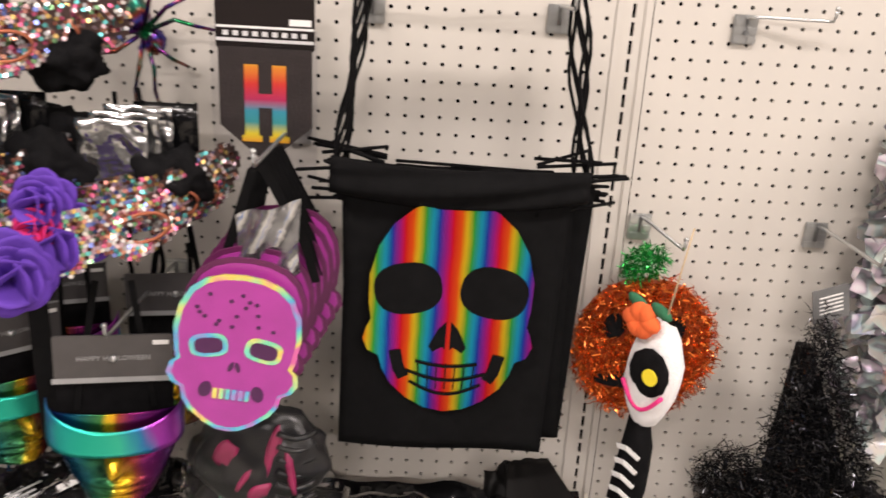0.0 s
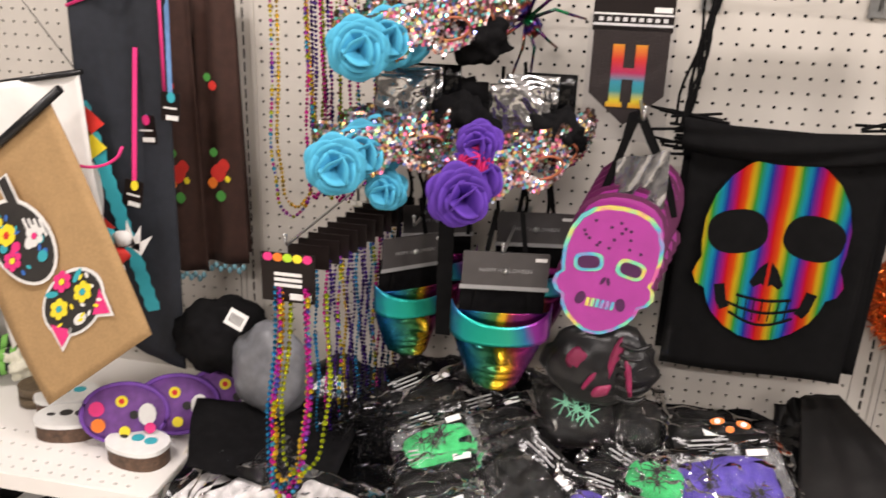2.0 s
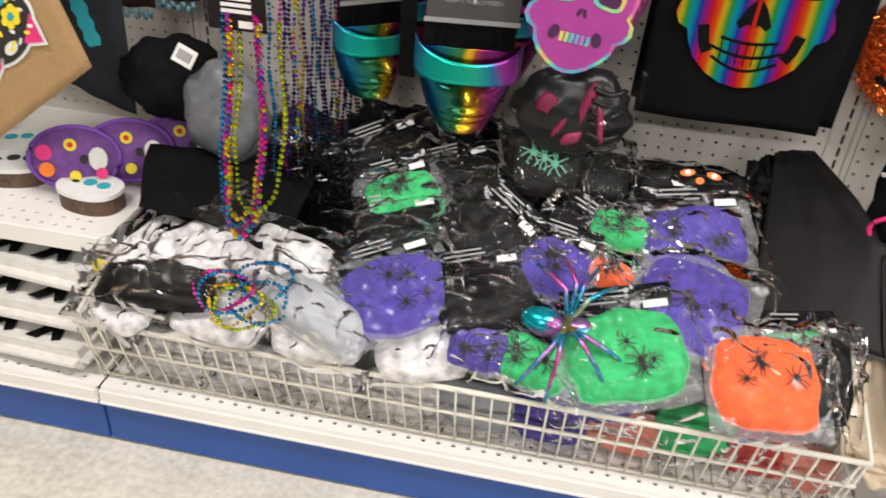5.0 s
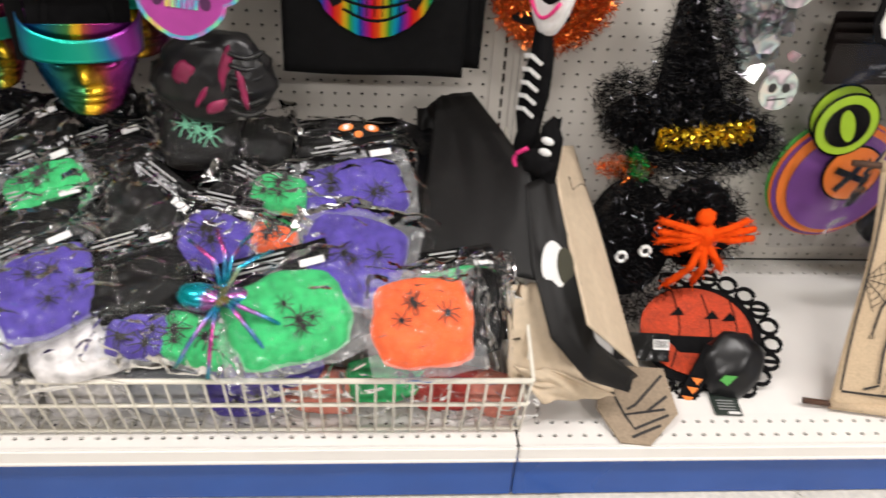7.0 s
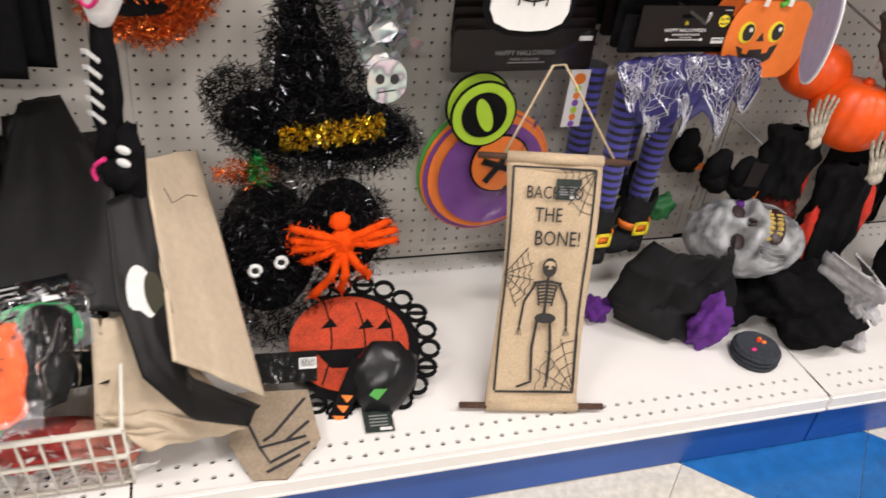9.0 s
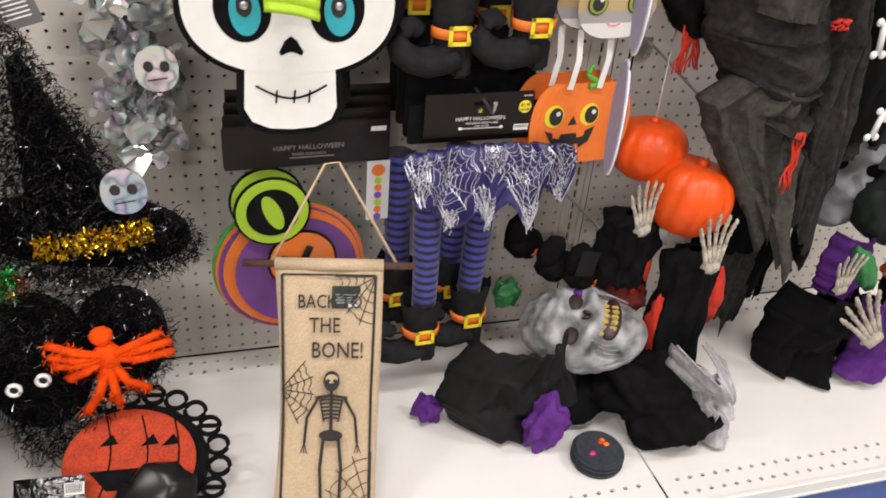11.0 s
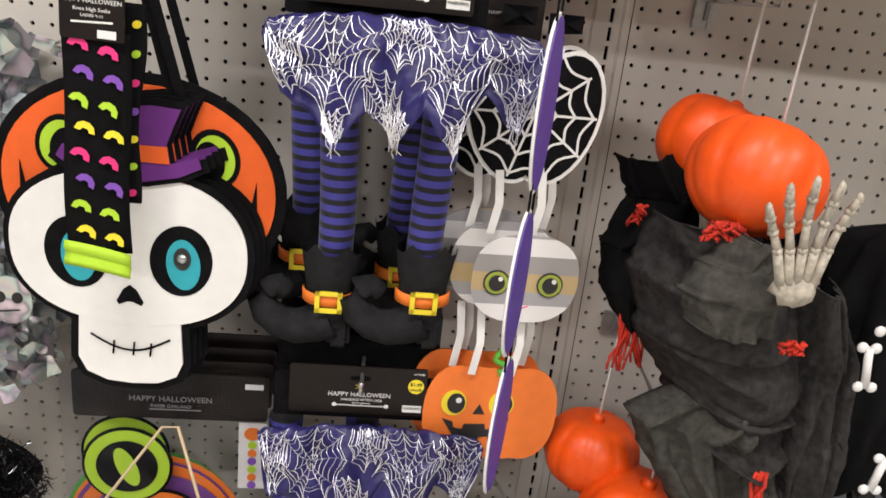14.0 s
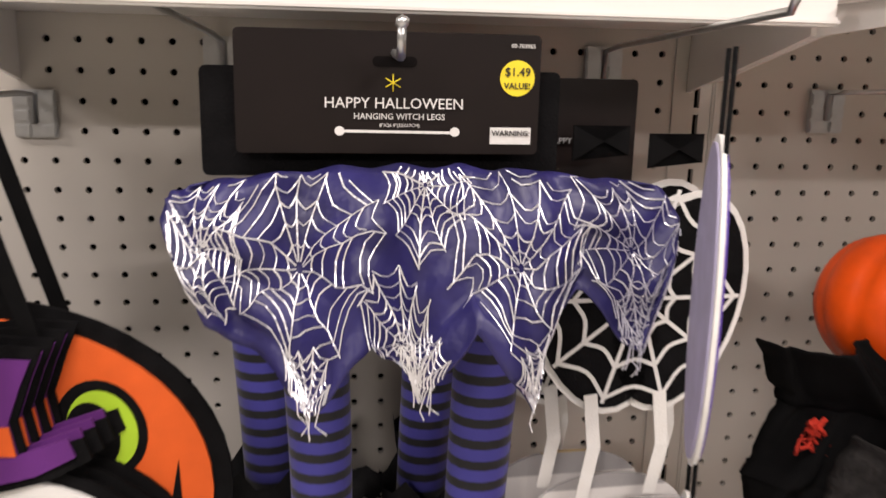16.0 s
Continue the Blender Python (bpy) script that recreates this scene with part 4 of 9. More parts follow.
def witch_legs(x, y, z, seed, group, legs):
    rng = random.Random(seed)
    t = thing("witch_leg_decoration", (x, y, z), "hanging witch legs with purple web skirt and striped stockings", "decoration", (0, 0, 2), group)
    pl("backing_card", rect(0.216, 0.064, -0.002, -0.018, 0.004), -0.012, BLACKFELT, t, thick=0.004)
    pl("header_card", rect(0.178, 0.070, 0, 0, 0.003), 0.002, CARD, t, thick=0.003)
    pl("hang_slot", rect(0.026, 0.006, 0.002, 0.018, 0.0028), 0.0026, DARK, t)
    letters("HAPPY HALLOWEEN", 0.0088, WHITEINK, t, (0.002, -0.0030, -0.006))
    letters("HANGING WITCH LEGS", 0.0050, WHITEINK, t, (0.005, -0.0030, -0.0135))
    letters("8\"X26.4\"(20X67CM)", 0.0028, WHITEINK, t, (0.005, -0.0030, -0.0185))
    line("bone_print", [(-0.03, -0.022), (0.038, -0.0225)], 0.0016, 0.0026, WHITEINK, t)
    for s in (-0.030, 0.038):
        pl("bone_end", oval(0.003, 0.0028, 10, s, -0.022), 0.0027, WHITEINK, t)
    pl("warning_box", rect(0.025, 0.010, 0.072, -0.024), 0.0026, WHITEINK, t)
    letters("WARNING:", 0.0046, BLACKINK, t, (0.072, -0.0032, -0.0225))
    pl("sticker", oval(0.0105, 0.0105, 24, 0.075, 0.010), 0.0028, YELLOW, t)
    letters("$1.49", 0.0070, BLACKINK, t, (0.075, -0.0032, 0.0135))
    letters("VALUE!", 0.0050, BLACKINK, t, (0.075, -0.0032, 0.0055))
    letters("00-703965", 0.0034, WHITEINK, t, (0.078, -0.0030, 0.0285))
    for k in range(3):
        tube_bm = B()
        a = radians(60 * k + 30)
        tube(tube_bm, [(0.001 - 0.005 * math.cos(a), -0.0028, 0.006 - 0.005 * math.sin(a)), (0.001 + 0.005 * math.cos(a), -0.0028, 0.006 + 0.005 * math.sin(a))], 0.0004, 4)
        part("spider_print", tube_bm, YELLOW, t)

    tips = ((0.0, 0.03), (0.05, 0.085), (0.14, 0.10), (0.20, 0.112), (0.265, 0.137), (0.39, 0.087), (0.507, 0.135), (0.61, 0.085), (0.73, 0.137), (0.83, 0.070), (0.95, 0.112), (1.0, 0.05))

    def hem(u):
        for (u0, d0), (u1, d1) in zip(tips, tips[1:]):
            if u <= u1:
                s = (u - u0) / (u1 - u0)
                return d0 + (d1 - d0) * s
        return tips[-1][1]

    def skirt(u, v):
        a = (u - 0.5) * 2
        drop = hem(u)
        flare = 0.118 + 0.034 * v ** 0.5 - 0.02 * v * v
        px = 0.012 + a * flare * (1 + 0.16 * max(0, a))
        gather = math.sin(46 * u + 2.5 * math.sin(9 * u)) * (1 - 0.5 * v)
        py = -0.022 - 0.040 * math.sqrt(max(0, 1 - a * a)) * v ** 0.6 + 0.013 * math.sin(19 * u + 2 * v + seed) * v ** 0.7 + 0.0035 * gather + 0.008 * noise.noise(Vector((u * 9, v * 5, seed)))
        return Vector((px + 0.006 * noise.noise(Vector((u * 12, v * 5, seed))) * v, py, -0.040 - 0.010 * a * a * (1 - v) - drop * v + 0.008 * noise.noise(Vector((u * 14, v * 5, 3 + seed))) * (0.3 + v)))
    bm = B()
    sheet(bm, skirt, 110, 24)
    thicken(part("skirt", bm, PURPLESATIN, t, "purple organza skirt"), 0.0012)
    web = B()
    for cu, cv, ru, rv in ((0.26, 0.38, 0.17, 0.55), (0.46, 0.86, 0.09, 0.4), (0.52, 0.08, 0.10, 0.35), (0.70, 0.42, 0.15, 0.5), (0.92, 0.45, 0.11, 0.6), (0.07, 0.45, 0.08, 0.5), (0.265, 0.93, 0.05, 0.20), (0.507, 0.92, 0.05, 0.20), (0.73, 0.92, 0.05, 0.22), (0.94, 0.9, 0.05, 0.3)):
        web_lines(web, skirt, cu, cv, ru, rv, 11, 6, rng, 0.00085)
    part("web_print", web, SILVERPRINT, t, "silver foil web print")
    for k in range(14):
        u = rng.choice((0.265, 0.507, 0.73, 0.94)) + rng.uniform(-0.03, 0.03)
        p = skirt(u, 1.0)
        fr = B()
        ribbon(fr, [p + Vector((0, -0.001, 0.004)), p + Vector((rng.uniform(-0.004, 0.004), -0.002, -0.008)), p + Vector((rng.uniform(-0.006, 0.006), -0.001, -0.014))], 0.0008)
        part("loose_thread", fr, SILVERPRINT, t)
    for lx, ly, bz in legs:
        witch_leg(t, lx, ly, -0.10, bz)
    return t


witch_legs(0.920, -0.246, 1.232, 3, "hanging witch legs", ((-0.046, 0.067, -0.350), (0.070, 0.044, -0.333), (-0.086, 0.146, -0.327), (0.045, 0.146, -0.343), (-0.060, 0.205, -0.320), (0.062, 0.205, -0.320)))
witch_legs(0.918, -0.205, 0.712, 8, "hanging witch legs", ((-0.068, 0.006, -0.362), (0.032, 0.034, -0.362), (-0.095, 0.090, -0.335), (0.010, 0.095, -0.335)))
for k in range(3):
    b = thing("header_card", (0.915 - 0.004 * k, -0.165 + 0.035 * k, 0.716 + 0.008 * k), "dark printed header card behind the witch legs", "card", (0, 0, 2), "spare header cards")
    pl("card", rect(0.215, 0.11, 0, 0, 0.008), 0, CARD if k % 2 else BLACKFELT, b, thick=0.003)
    b = thing("header_card", (0.918 + 0.003 * k, -0.185 + 0.04 * k, 1.212), "dark printed header card behind the witch legs", "card", (0, 0, 2), "spare header cards")
    pl("card", rect(0.212, 0.066, 0, 0, 0.004), 0, CARD if k % 2 else BLACKFELT, b, thick=0.003)
peg_hook(0.922, 1.262, 0.285, -0.016)
peg_hook(0.792, 1.262, 0.17, 0.03, dx=-0.05)
peg_hook(0.922, 0.74, 0.24, -0.012)


# ---- things: the paper garland ----
gar = thing("paper_garland", (1.086, -0.205, 1.10), "hanging card garland of web, mummy and pumpkin shapes", "garland", (0, 0, 4))
for k, (dx, dy, dz) in enumerate(((0.010, 0.0, -0.006), (-0.022, 0.035, -0.012), (0.018, 0.06, -0.006))):
    for s in (-1, 1):
        pl("web_lobe_border", oval(0.050, 0.082, 28, dx + 0.030 * s, dz - 0.005, tilt=-14 * s), 0.001 - dy, WHITEFOAM, gar, thick=0.002)
        pl("web_lobe", oval(0.045, 0.077, 28, dx + 0.030 * s, dz - 0.005, tilt=-14 * s), 0.0025 - dy, BLACKFELT, gar, thick=0.0016)
    if k < 2:
        for a in range(0, 360, 36):
            c, s = math.cos(radians(a)), math.sin(radians(a))
            line("web_spoke", [(dx, dz), (dx + 0.075 * c, dz + 0.08 * s)], 0.003, 0.0036 - dy, WHITEINK, gar)
        for rr in (0.35, 0.65, 0.95):
            for a in range(0, 360, 36):
                line("web_ring", [(dx + 0.075 * rr * math.cos(radians(a + 6 * q)) * (1 - 0.15 * math.sin(math.pi * q / 6)), dz + 0.08 * rr * math.sin(radians(a + 6 * q)) * (1 - 0.15 * math.sin(math.pi * q / 6))) for q in range(7)], 0.003, 0.0037 - dy, WHITEINK, gar)
MUMMY = stripes("mummy_bands", [(0.0, (0.72, 0.70, 0.68)), (0.26, (0.34, 0.33, 0.33)), (0.46, (0.46, 0.34, 0.17)), (0.74, (0.30, 0.28, 0.27))], 2, 0.088, 0.7)
for k, (dx, dy, dz) in enumerate(((0.024, -0.02, -0.207), (0.000, 0.005, -0.200), (-0.024, 0.030, -0.192))):
    pl("mummy_face", oval(0.067, 0.058, 36, dx, dz, power=2.5), -dy, MUMMY, gar, thick=0.002)
    if k == 0:
        for s in (-1, 1):
            ex = dx - 0.002 + 0.0335 * s
            pl("eye_rim", oval(0.0165, 0.0165, 20, ex, dz - 0.005), -dy + 0.0018, BLACKINK, gar)
            pl("eye_iris", oval(0.0145, 0.0145, 20, ex, dz - 0.005), -dy + 0.0028, mat("olive_print", (0.30, 0.36, 0.05), 0.6), gar)
            pl("eye_pupil", oval(0.010, 0.0105, 16, ex, dz - 0.005), -dy + 0.0038, BLACKINK, gar)
            pl("eye_glint", oval(0.003, 0.003, 10, ex + 0.004, dz + 0.001), -dy + 0.0046, WHITEINK, gar)
        line("smile", [(dx - 0.016 + 0.003 * q, dz - 0.034 - 0.004 * math.sin(math.pi * q / 8)) for q in range(9)], 0.0016, 0.022, PINK, gar)
for k, (dx, dy, dz) in enumerate(((0.010, 0.004, -0.413), (-0.006, 0.035, -0.405))):
    for q, (ox, rw) in enumerate(((-0.046, 0.045), (0.046, 0.045), (-0.024, 0.052), (0.024, 0.052), (0.0, 0.052))):
        pl("pumpkin_lobe", oval(rw, 0.070, 28, dx + ox, dz, power=2.3), -dy + 0.0003 * q, mat("orange_card", (0.85, 0.2, 0.03), 0.6, vary=0.06), gar, thick=0.002)
    if k == 0:
        f, fx = -dy + 0.0024, dx - 0.016
        for s in (-1, 1):
            pl("pumpkin_eye", oval(0.017, 0.019, 20, fx - 0.003 + 0.032 * s, dz + 0.016), f, YELLOW, gar)
            pl("pumpkin_pupil", oval(0.012, 0.015, 18, fx + 0.032 * s, dz + 0.016), f + 0.001, BLACKINK, gar)
            pl("eye_glint", oval(0.004, 0.004, 10, fx + 0.003 + 0.032 * s, dz + 0.021), f + 0.0018, WHITEINK, gar)
        pl("pumpkin_nose", [(fx - 0.008, dz), (fx + 0.008, dz), (fx, dz + 0.015)], f, BLACKINK, gar)
        grin = ((-0.048, -0.008), (-0.034, -0.013), (-0.032, -0.022), (-0.020, -0.024), (-0.018, -0.016), (0.010, -0.015), (0.012, -0.024), (0.024, -0.022), (0.026, -0.012), (0.042, -0.006), (0.034, -0.032), (0.018, -0.042), (0.016, -0.034), (0.004, -0.036), (0.002, -0.046), (-0.028, -0.040))
        pl("pumpkin_mouth", [(fx + a, dz + b) for a, b in grin], f, BLACKINK, gar)
        bm = B()
        tube(bm, arc(lambda t: (dx + 0.002 + 0.018 * math.sin(7 * t) * (1 - t), dy - 0.004, dz + 0.064 + 0.035 * t), 14), 0.005, 6, 0.003)
        part("stem", bm, mat("stem_green", (0.1, 0.42, 0.04), 0.7), gar)
for z0, z1 in ((-0.075, -0.155), (-0.255, -0.350)):
    for dx, dy in ((-0.045, 0.02), (-0.022, 0.0), (0.03, 0.0), (0.05, 0.03), (-0.03, 0.045)):
        bm = B()
        ribbon(bm, [(dx, dy - 0.004, z0), (dx + 0.004, dy - 0.006, (z0 + z1) / 2), (dx - 0.002, dy - 0.004, z1)], 0.010)
        thicken(part("ribbon", bm, WHITEFOAM, gar, "white satin ribbon"), 0.0008)
for dx, dz, tilt in ((-0.02, 0.10, 30), (0.035, 0.095, -30), (0.055, 0.05, -20)):
    pl("bow", [(dx - 0.02, dz - 0.012), (dx + 0.02, dz + 0.012), (dx + 0.02, dz - 0.008), (dx - 0.02, dz + 0.012)], -0.01, BLACK, gar, thick=0.002)
pl("hang_tag", rect(0.075, 0.075, -0.025, 0.105, 0.003), -0.03, CARD, gar, thick=0.002)
letters("HAPPY HALLOWEEN", 0.006, GREYINK, gar, (-0.025, 0.0275, 0.10))
peg_hook(1.125, 1.262, 0.30, 0.012)

bat = thing("card_spinner", (1.084, -0.335, 1.12), "purple card shapes hanging edge-on with white rims", "garland", (0, 0, 71))
VIOLETCARD = mat("violet_card", (0.1, 0.05, 0.33), 0.6, vary=0.1)
for k, (dz, hh, ww) in enumerate(((0.005, 0.088, 0.048), (-0.185, 0.080, 0.048), (-0.37, 0.085, 0.048))):
    pl("rim", oval(ww + 0.004, hh + 0.004, 26, 0.008 * (-1) ** k, dz), 0.0004, WHITEFOAM, bat, thick=0.0025)
    pl("card_face", oval(ww, hh, 26, 0.008 * (-1) ** k, dz), 0.0022, VIOLETCARD, bat, thick=0.0012)
    pl("card_back", oval(ww, hh, 26, 0.008 * (-1) ** k, dz), -0.0022, mat("lavender_card", (0.45, 0.42, 0.6), 0.6), bat, thick=0.0012)
for dx in (-0.012, 0.014):
    bm = B()
    tube(bm, [(dx, 0, 0.14), (dx, 0, -0.45)], 0.0014, 5)
    part("string", bm, BLACK, bat)


# ---- things: the lantern pack and the burlap banner ----
pack = thing("party_pack", (0.662, -0.150, 0.508), "clear bag of paper lantern discs with dark header card", "party decoration", (0, 0, 3))
for k in range(4):
    pl("header_card", rect(0.262, 0.072, 0.004 * k, 0.140 + 0.014 * k, 0.006), -0.014 * k, CARD, pack, thick=0.003)
letters("HAPPY HALLOWEEN", 0.012, GREYINK, pack, (0.0, -0.0035, 0.137))
letters("PAPER GARLAND", 0.007, GREYINK, pack, (0.0, -0.0035, 0.126))
line("bone_print", [(-0.03, 0.119), (0.04, 0.119)], 0.002, 0.0005, GREYINK, pack)
pl("barcode", rect(0.025, 0.008, 0.112, 0.160), 0.001, WHITEINK, pack)
pl("index_strip", rect(0.038, 0.108, 0.112, 0.052), 0.0085, WHITEINK, pack, thick=0.002)
for k, m in enumerate((ORANGEPRINT, LIME, ORANGEPRINT, VIOLET, LIME, ORANGEPRINT, VIOLET)):
    pl("index_dot", oval(0.0115 if k == 0 else 0.0062, 0.0105 if k == 0 else 0.0062, 16, 0.112, 0.090 - 0.0135 * k - (0.005 if k else 0)), 0.0095, m, pack)
PURPLEPAPER = mat("purple_paper", (0.17, 0.05, 0.25), 0.7, vary=0.2, scale=30)
for dx, dz, r, m, y, rim in ((-0.060, 0.028, 0.062, LIME, -0.005, True), (-0.066, 0.040, 0.061, LIME, 0.010, True), (-0.013, -0.072, 0.0585, ORANGEPRINT, -0.003, True), (-0.020, -0.100, 0.104, PURPLEPAPER, 0.010, False), (-0.026, -0.097, 0.117, ORANGEPRINT, 0.014, False), (-0.029, -0.099, 0.122, PURPLEPAPER, 0.018, False), (-0.028, -0.098, 0.127, ORANGEPRINT, 0.022, False), (-0.034, -0.094, 0.126, GREEN, 0.028, False)):
    if rim:
        pl("disc_border", oval(r, r, 36, dx, dz), -y, BLACKFELT, pack, thick=0.002)
    pl("disc", oval(r * (0.93 if rim else 1), r * (0.93 if rim else 1), 36, dx, dz), -y + 0.0015, m, pack, thick=0.0015)
pl("eye_white", oval(0.042, 0.042, 32, -0.060, 0.028), 0.0085, BLACKFELT, pack)
pl("eye_slit", oval(0.0135, 0.033, 24, -0.060, 0.028, tilt=22), 0.0095, LIME, pack)
bm = B()
for x0, z0, x1, z1 in ((-0.050, -0.062, 0.020, -0.088), (0.000, -0.042, -0.014, -0.074), (-0.018, -0.076, -0.040, -0.106)):
    ribbon(bm, [(x0, -0.0078, z0), (x1, -0.0078, z1)], 0.013)
part("letter_print", bm, BLACKFELT, pack)
bm = B()
sheet(bm, lambda u, v: Vector(((u - 0.5) * 0.285, -0.012 - 0.008 * math.sin(math.pi * u) - 0.004 * math.sin(11 * u + 7 * v), 0.200 - 0.427 * v)), 22, 34)
part("bag_film", bm, CLEARGREY, pack, "crinkled clear bag")
peg_hook(0.66, 0.79, 0.16)

LEAN = math.degrees(math.atan2(0.160, 0.393))
ban = thing("burlap_banner", (0.669, -0.319, 0.533), "burlap wall banner with black skeleton print on rods", "banner", (-LEAN, 0, -11))
WID, HI = 0.158, 0.42
bm = B()
sheet(bm, lambda u, v: Vector(((u - 0.5) * WID * (1 - 0.07 * math.sin(math.pi * v)) + 0.004 * math.sin(4 * v), -0.006 * math.sin(2.2 * math.pi * v) - 0.003 * math.sin(9 * u), -HI * v)), 14, 40)
thicken(part("cloth", bm, BURLAP, ban), 0.0022)
for z0, x0, x1 in ((0.0, -0.125, 0.125), (-HI, -0.125, 0.125)):
    bm = B()
    tube(bm, [(x0, 0, z0), (x1, 0, z0)], 0.0055, 10)
    part("rod", bm, WOODROD, ban, "dark stained wooden rod")
    bm = B()
    tube(bm, [(-WID / 2, 0, z0), (WID / 2, 0, z0)], 0.0095, 12)
    part("hem", bm, BURLAP, ban)
bm = B()
tube(bm, [(-0.085, 0.0, 0.0), (-0.01, 0.028, 0.145), (0.01, 0.03, 0.148), (0.10, 0.0, 0.0)], 0.0022, 6)
part("rope", bm, CORD, ban, "jute hanging rope")


def ink(name, pts, w, front=0.0115):
    bm = B()
    fine = []
    for a, b in zip(pts, pts[1:]):
        for q in range(4):
            t = q / 4
            fine.append((a[0] + (b[0] - a[0]) * t, a[1] + (b[1] - a[1]) * t))
    fine.append(pts[-1])
    ribbon(bm, [(x, -0.006 * math.sin(2.2 * math.pi * (-z / HI)) - 0.0058, z) for x, z in fine], w)
    return part(name, bm, BLACKINK, ban)


for row in (("BACK TO", 0.029, -0.054, 0.002), ("THE", 0.033, -0.090, -0.005), ("BONE!", 0.035, -0.129, 0.014)):
    letters(row[0], row[1], BLACKINK, ban, (row[3], -0.0125 if row[2] > -0.1 else -0.0095, row[2]), squash=0.76, bold=0.0001)
tg = thing("store_tag", (0.690, -0.344, 0.490), "small dark green printed tag on the banner", "tag", (-LEAN, 0, -11))
pl("card", rect(0.042, 0.034, 0, 0, 0.001), 0.004, mat("dark_green_card", (0.02, 0.03, 0.024), 0.5), tg, thick=0.001)
for k in range(4):
    pl("print_bar", rect(0.026 if k % 2 else 0.03, 0.0016, -0.001, 0.004 - 0.004 * k), 0.0048, GREYINK, tg)
pl("barcode", rect(0.014, 0.005, 0.01, -0.0125), 0.0048, WHITEINK, tg)
EX = 0.068
ink("border_print", [(-EX, -0.014), (EX, -0.014)], 0.003)
ink("border_print", [(-EX, -0.014), (-EX + 0.002, -0.12), (-EX + 0.003, -0.21), (-EX - 0.001, -0.39)], 0.004)
ink("border_print", [(EX, -0.014), (EX - 0.003, -0.2), (EX - 0.002, -0.39)], 0.004)
ink("border_print", [(-EX, -0.392), (EX, -0.392)], 0.004)
for cx, cz, a0, a1, r in ((EX, -0.016, 180, 270, 0.06), (-EX, -0.19, -60, 45, 0.05), (EX, -0.39, 90, 180, 0.075)):
    for k in range(5):
        a = radians(a0 + (a1 - a0) * k / 4)
        ink("web_print", [(cx, cz), (cx + r * math.cos(a), cz + r * math.sin(a) * 1.3)], 0.0014)
    for q in (0.3, 0.5, 0.7, 0.9):
        ink("web_print", [(cx + r * q * math.cos(radians(a0 + (a1 - a0) * k / 12)) * (1 - 0.1 * (k % 3 == 1)), cz + 1.3 * r * q * math.sin(radians(a0 + (a1 - a0) * k / 12))) for k in range(13)], 0.0013)
SX = 0.006
pl("skull_print", oval(0.012, 0.016, 20, SX, -0.176), 0.0095, BLACKINK, ban)
pl("skull_light", oval(0.009, 0.007, 16, SX, -0.172), 0.0103, BURLAP, ban)
for s in (-1, 1):
    pl("eye_print", oval(0.003, 0.003, 10, SX + 0.005 * s, -0.175), 0.0112, BLACKINK, ban)
    ink("arm_bone", [(SX + 0.02 * s, -0.205), (SX + 0.036 * s, -0.236), (SX + 0.040 * s, -0.278)], 0.0042)
    ink("collar_bone", [(SX, -0.20), (SX + 0.024 * s, -0.204)], 0.005)
    ink("leg_bone", [(SX + 0.011 * s, -0.268), (SX + 0.016 * s, -0.318), (SX + 0.014 * s, -0.372)], 0.0050)
    ink("foot_bone", [(SX + 0.012 * s, -0.374), (SX + 0.026 * s - 0.012, -0.384)], 0.004)
    for k in range(6):
        ink("rib", [(SX, -0.206 - 0.006 * k), (SX + (0.017 - 0.001 * k) * s, -0.208 - 0.006 * k), (SX + (0.015 - 0.001 * k) * s, -0.213 - 0.006 * k)], 0.0030)
    for k in range(3):
        ink("finger_bone", [(SX + 0.040 * s, -0.278), (SX + (0.036 + 0.005 * k) * s, -0.295)], 0.0014)
ink("spine", [(SX, -0.192), (SX, -0.258)], 0.0048)
pl("pelvis", oval(0.018, 0.009, 16, SX, -0.262), 0.0095, BLACKINK, ban)


# ---- things: tinsel shapes ----
def scatter(rng, inside, x0, x1, z0, z1, n, thick):
    """Spots on both faces of a flat padded shape, with outward ways."""
    out = []
    while len(out) < n:
        x, z = rng.uniform(x0, x1), rng.uniform(z0, z1)
        if inside(x, z):
            out.append(((x, -thick * rng.uniform(0.2, 1), z), (rng.uniform(-0.3, 0.3), -1, rng.uniform(-0.3, 0.3))))
    return out


def ell(cx, cz, rx, rz, tilt=0):
    c, s = math.cos(radians(tilt)), math.sin(radians(tilt))

    def f(x, z):
        u, w = (x - cx) * c + (z - cz) * s, -(x - cx) * s + (z - cz) * c
        return (u / rx) ** 2 + (w / rz) ** 2 < 1
    return f


rng = random.Random(21)
tp = thing("tinsel_pumpkin", (0.066, -0.035, 0.733), "orange tinsel pumpkin wall decoration with green stem", "decoration")
bm = B()
plate(bm, oval(0.104, 0.108, 36, power=2.2), 0.012)
part("frame", bm, mat("orange_backing", (0.35, 0.06, 0.01), 0.7), tp)
shape = ell(0, 0, 0.112, 0.116)
holes_ = [ell(-0.05, 0.035, 0.018, 0.022), ell(0.042, 0.035, 0.018, 0.022), ell(-0.02, -0.055, 0.055, 0.016)]
strips("tinsel", scatter(rng, lambda x, z: shape(x, z) and not any(h(x, z) for h in holes_), -0.12, 0.12, -0.12, 0.12, 5200, 0.03), TINSELORANGE, tp, 0.017, 0.0022, rng)
for h in ((-0.05, 0.035, 0.017, 0.021), (0.042, 0.035, 0.017, 0.021), (-0.02, -0.055, 0.052, 0.014)):
    pl("cut_feature", oval(h[2], h[3], 18, h[0], h[1]), 0.022, BLACKFELT, tp, thick=0.004)
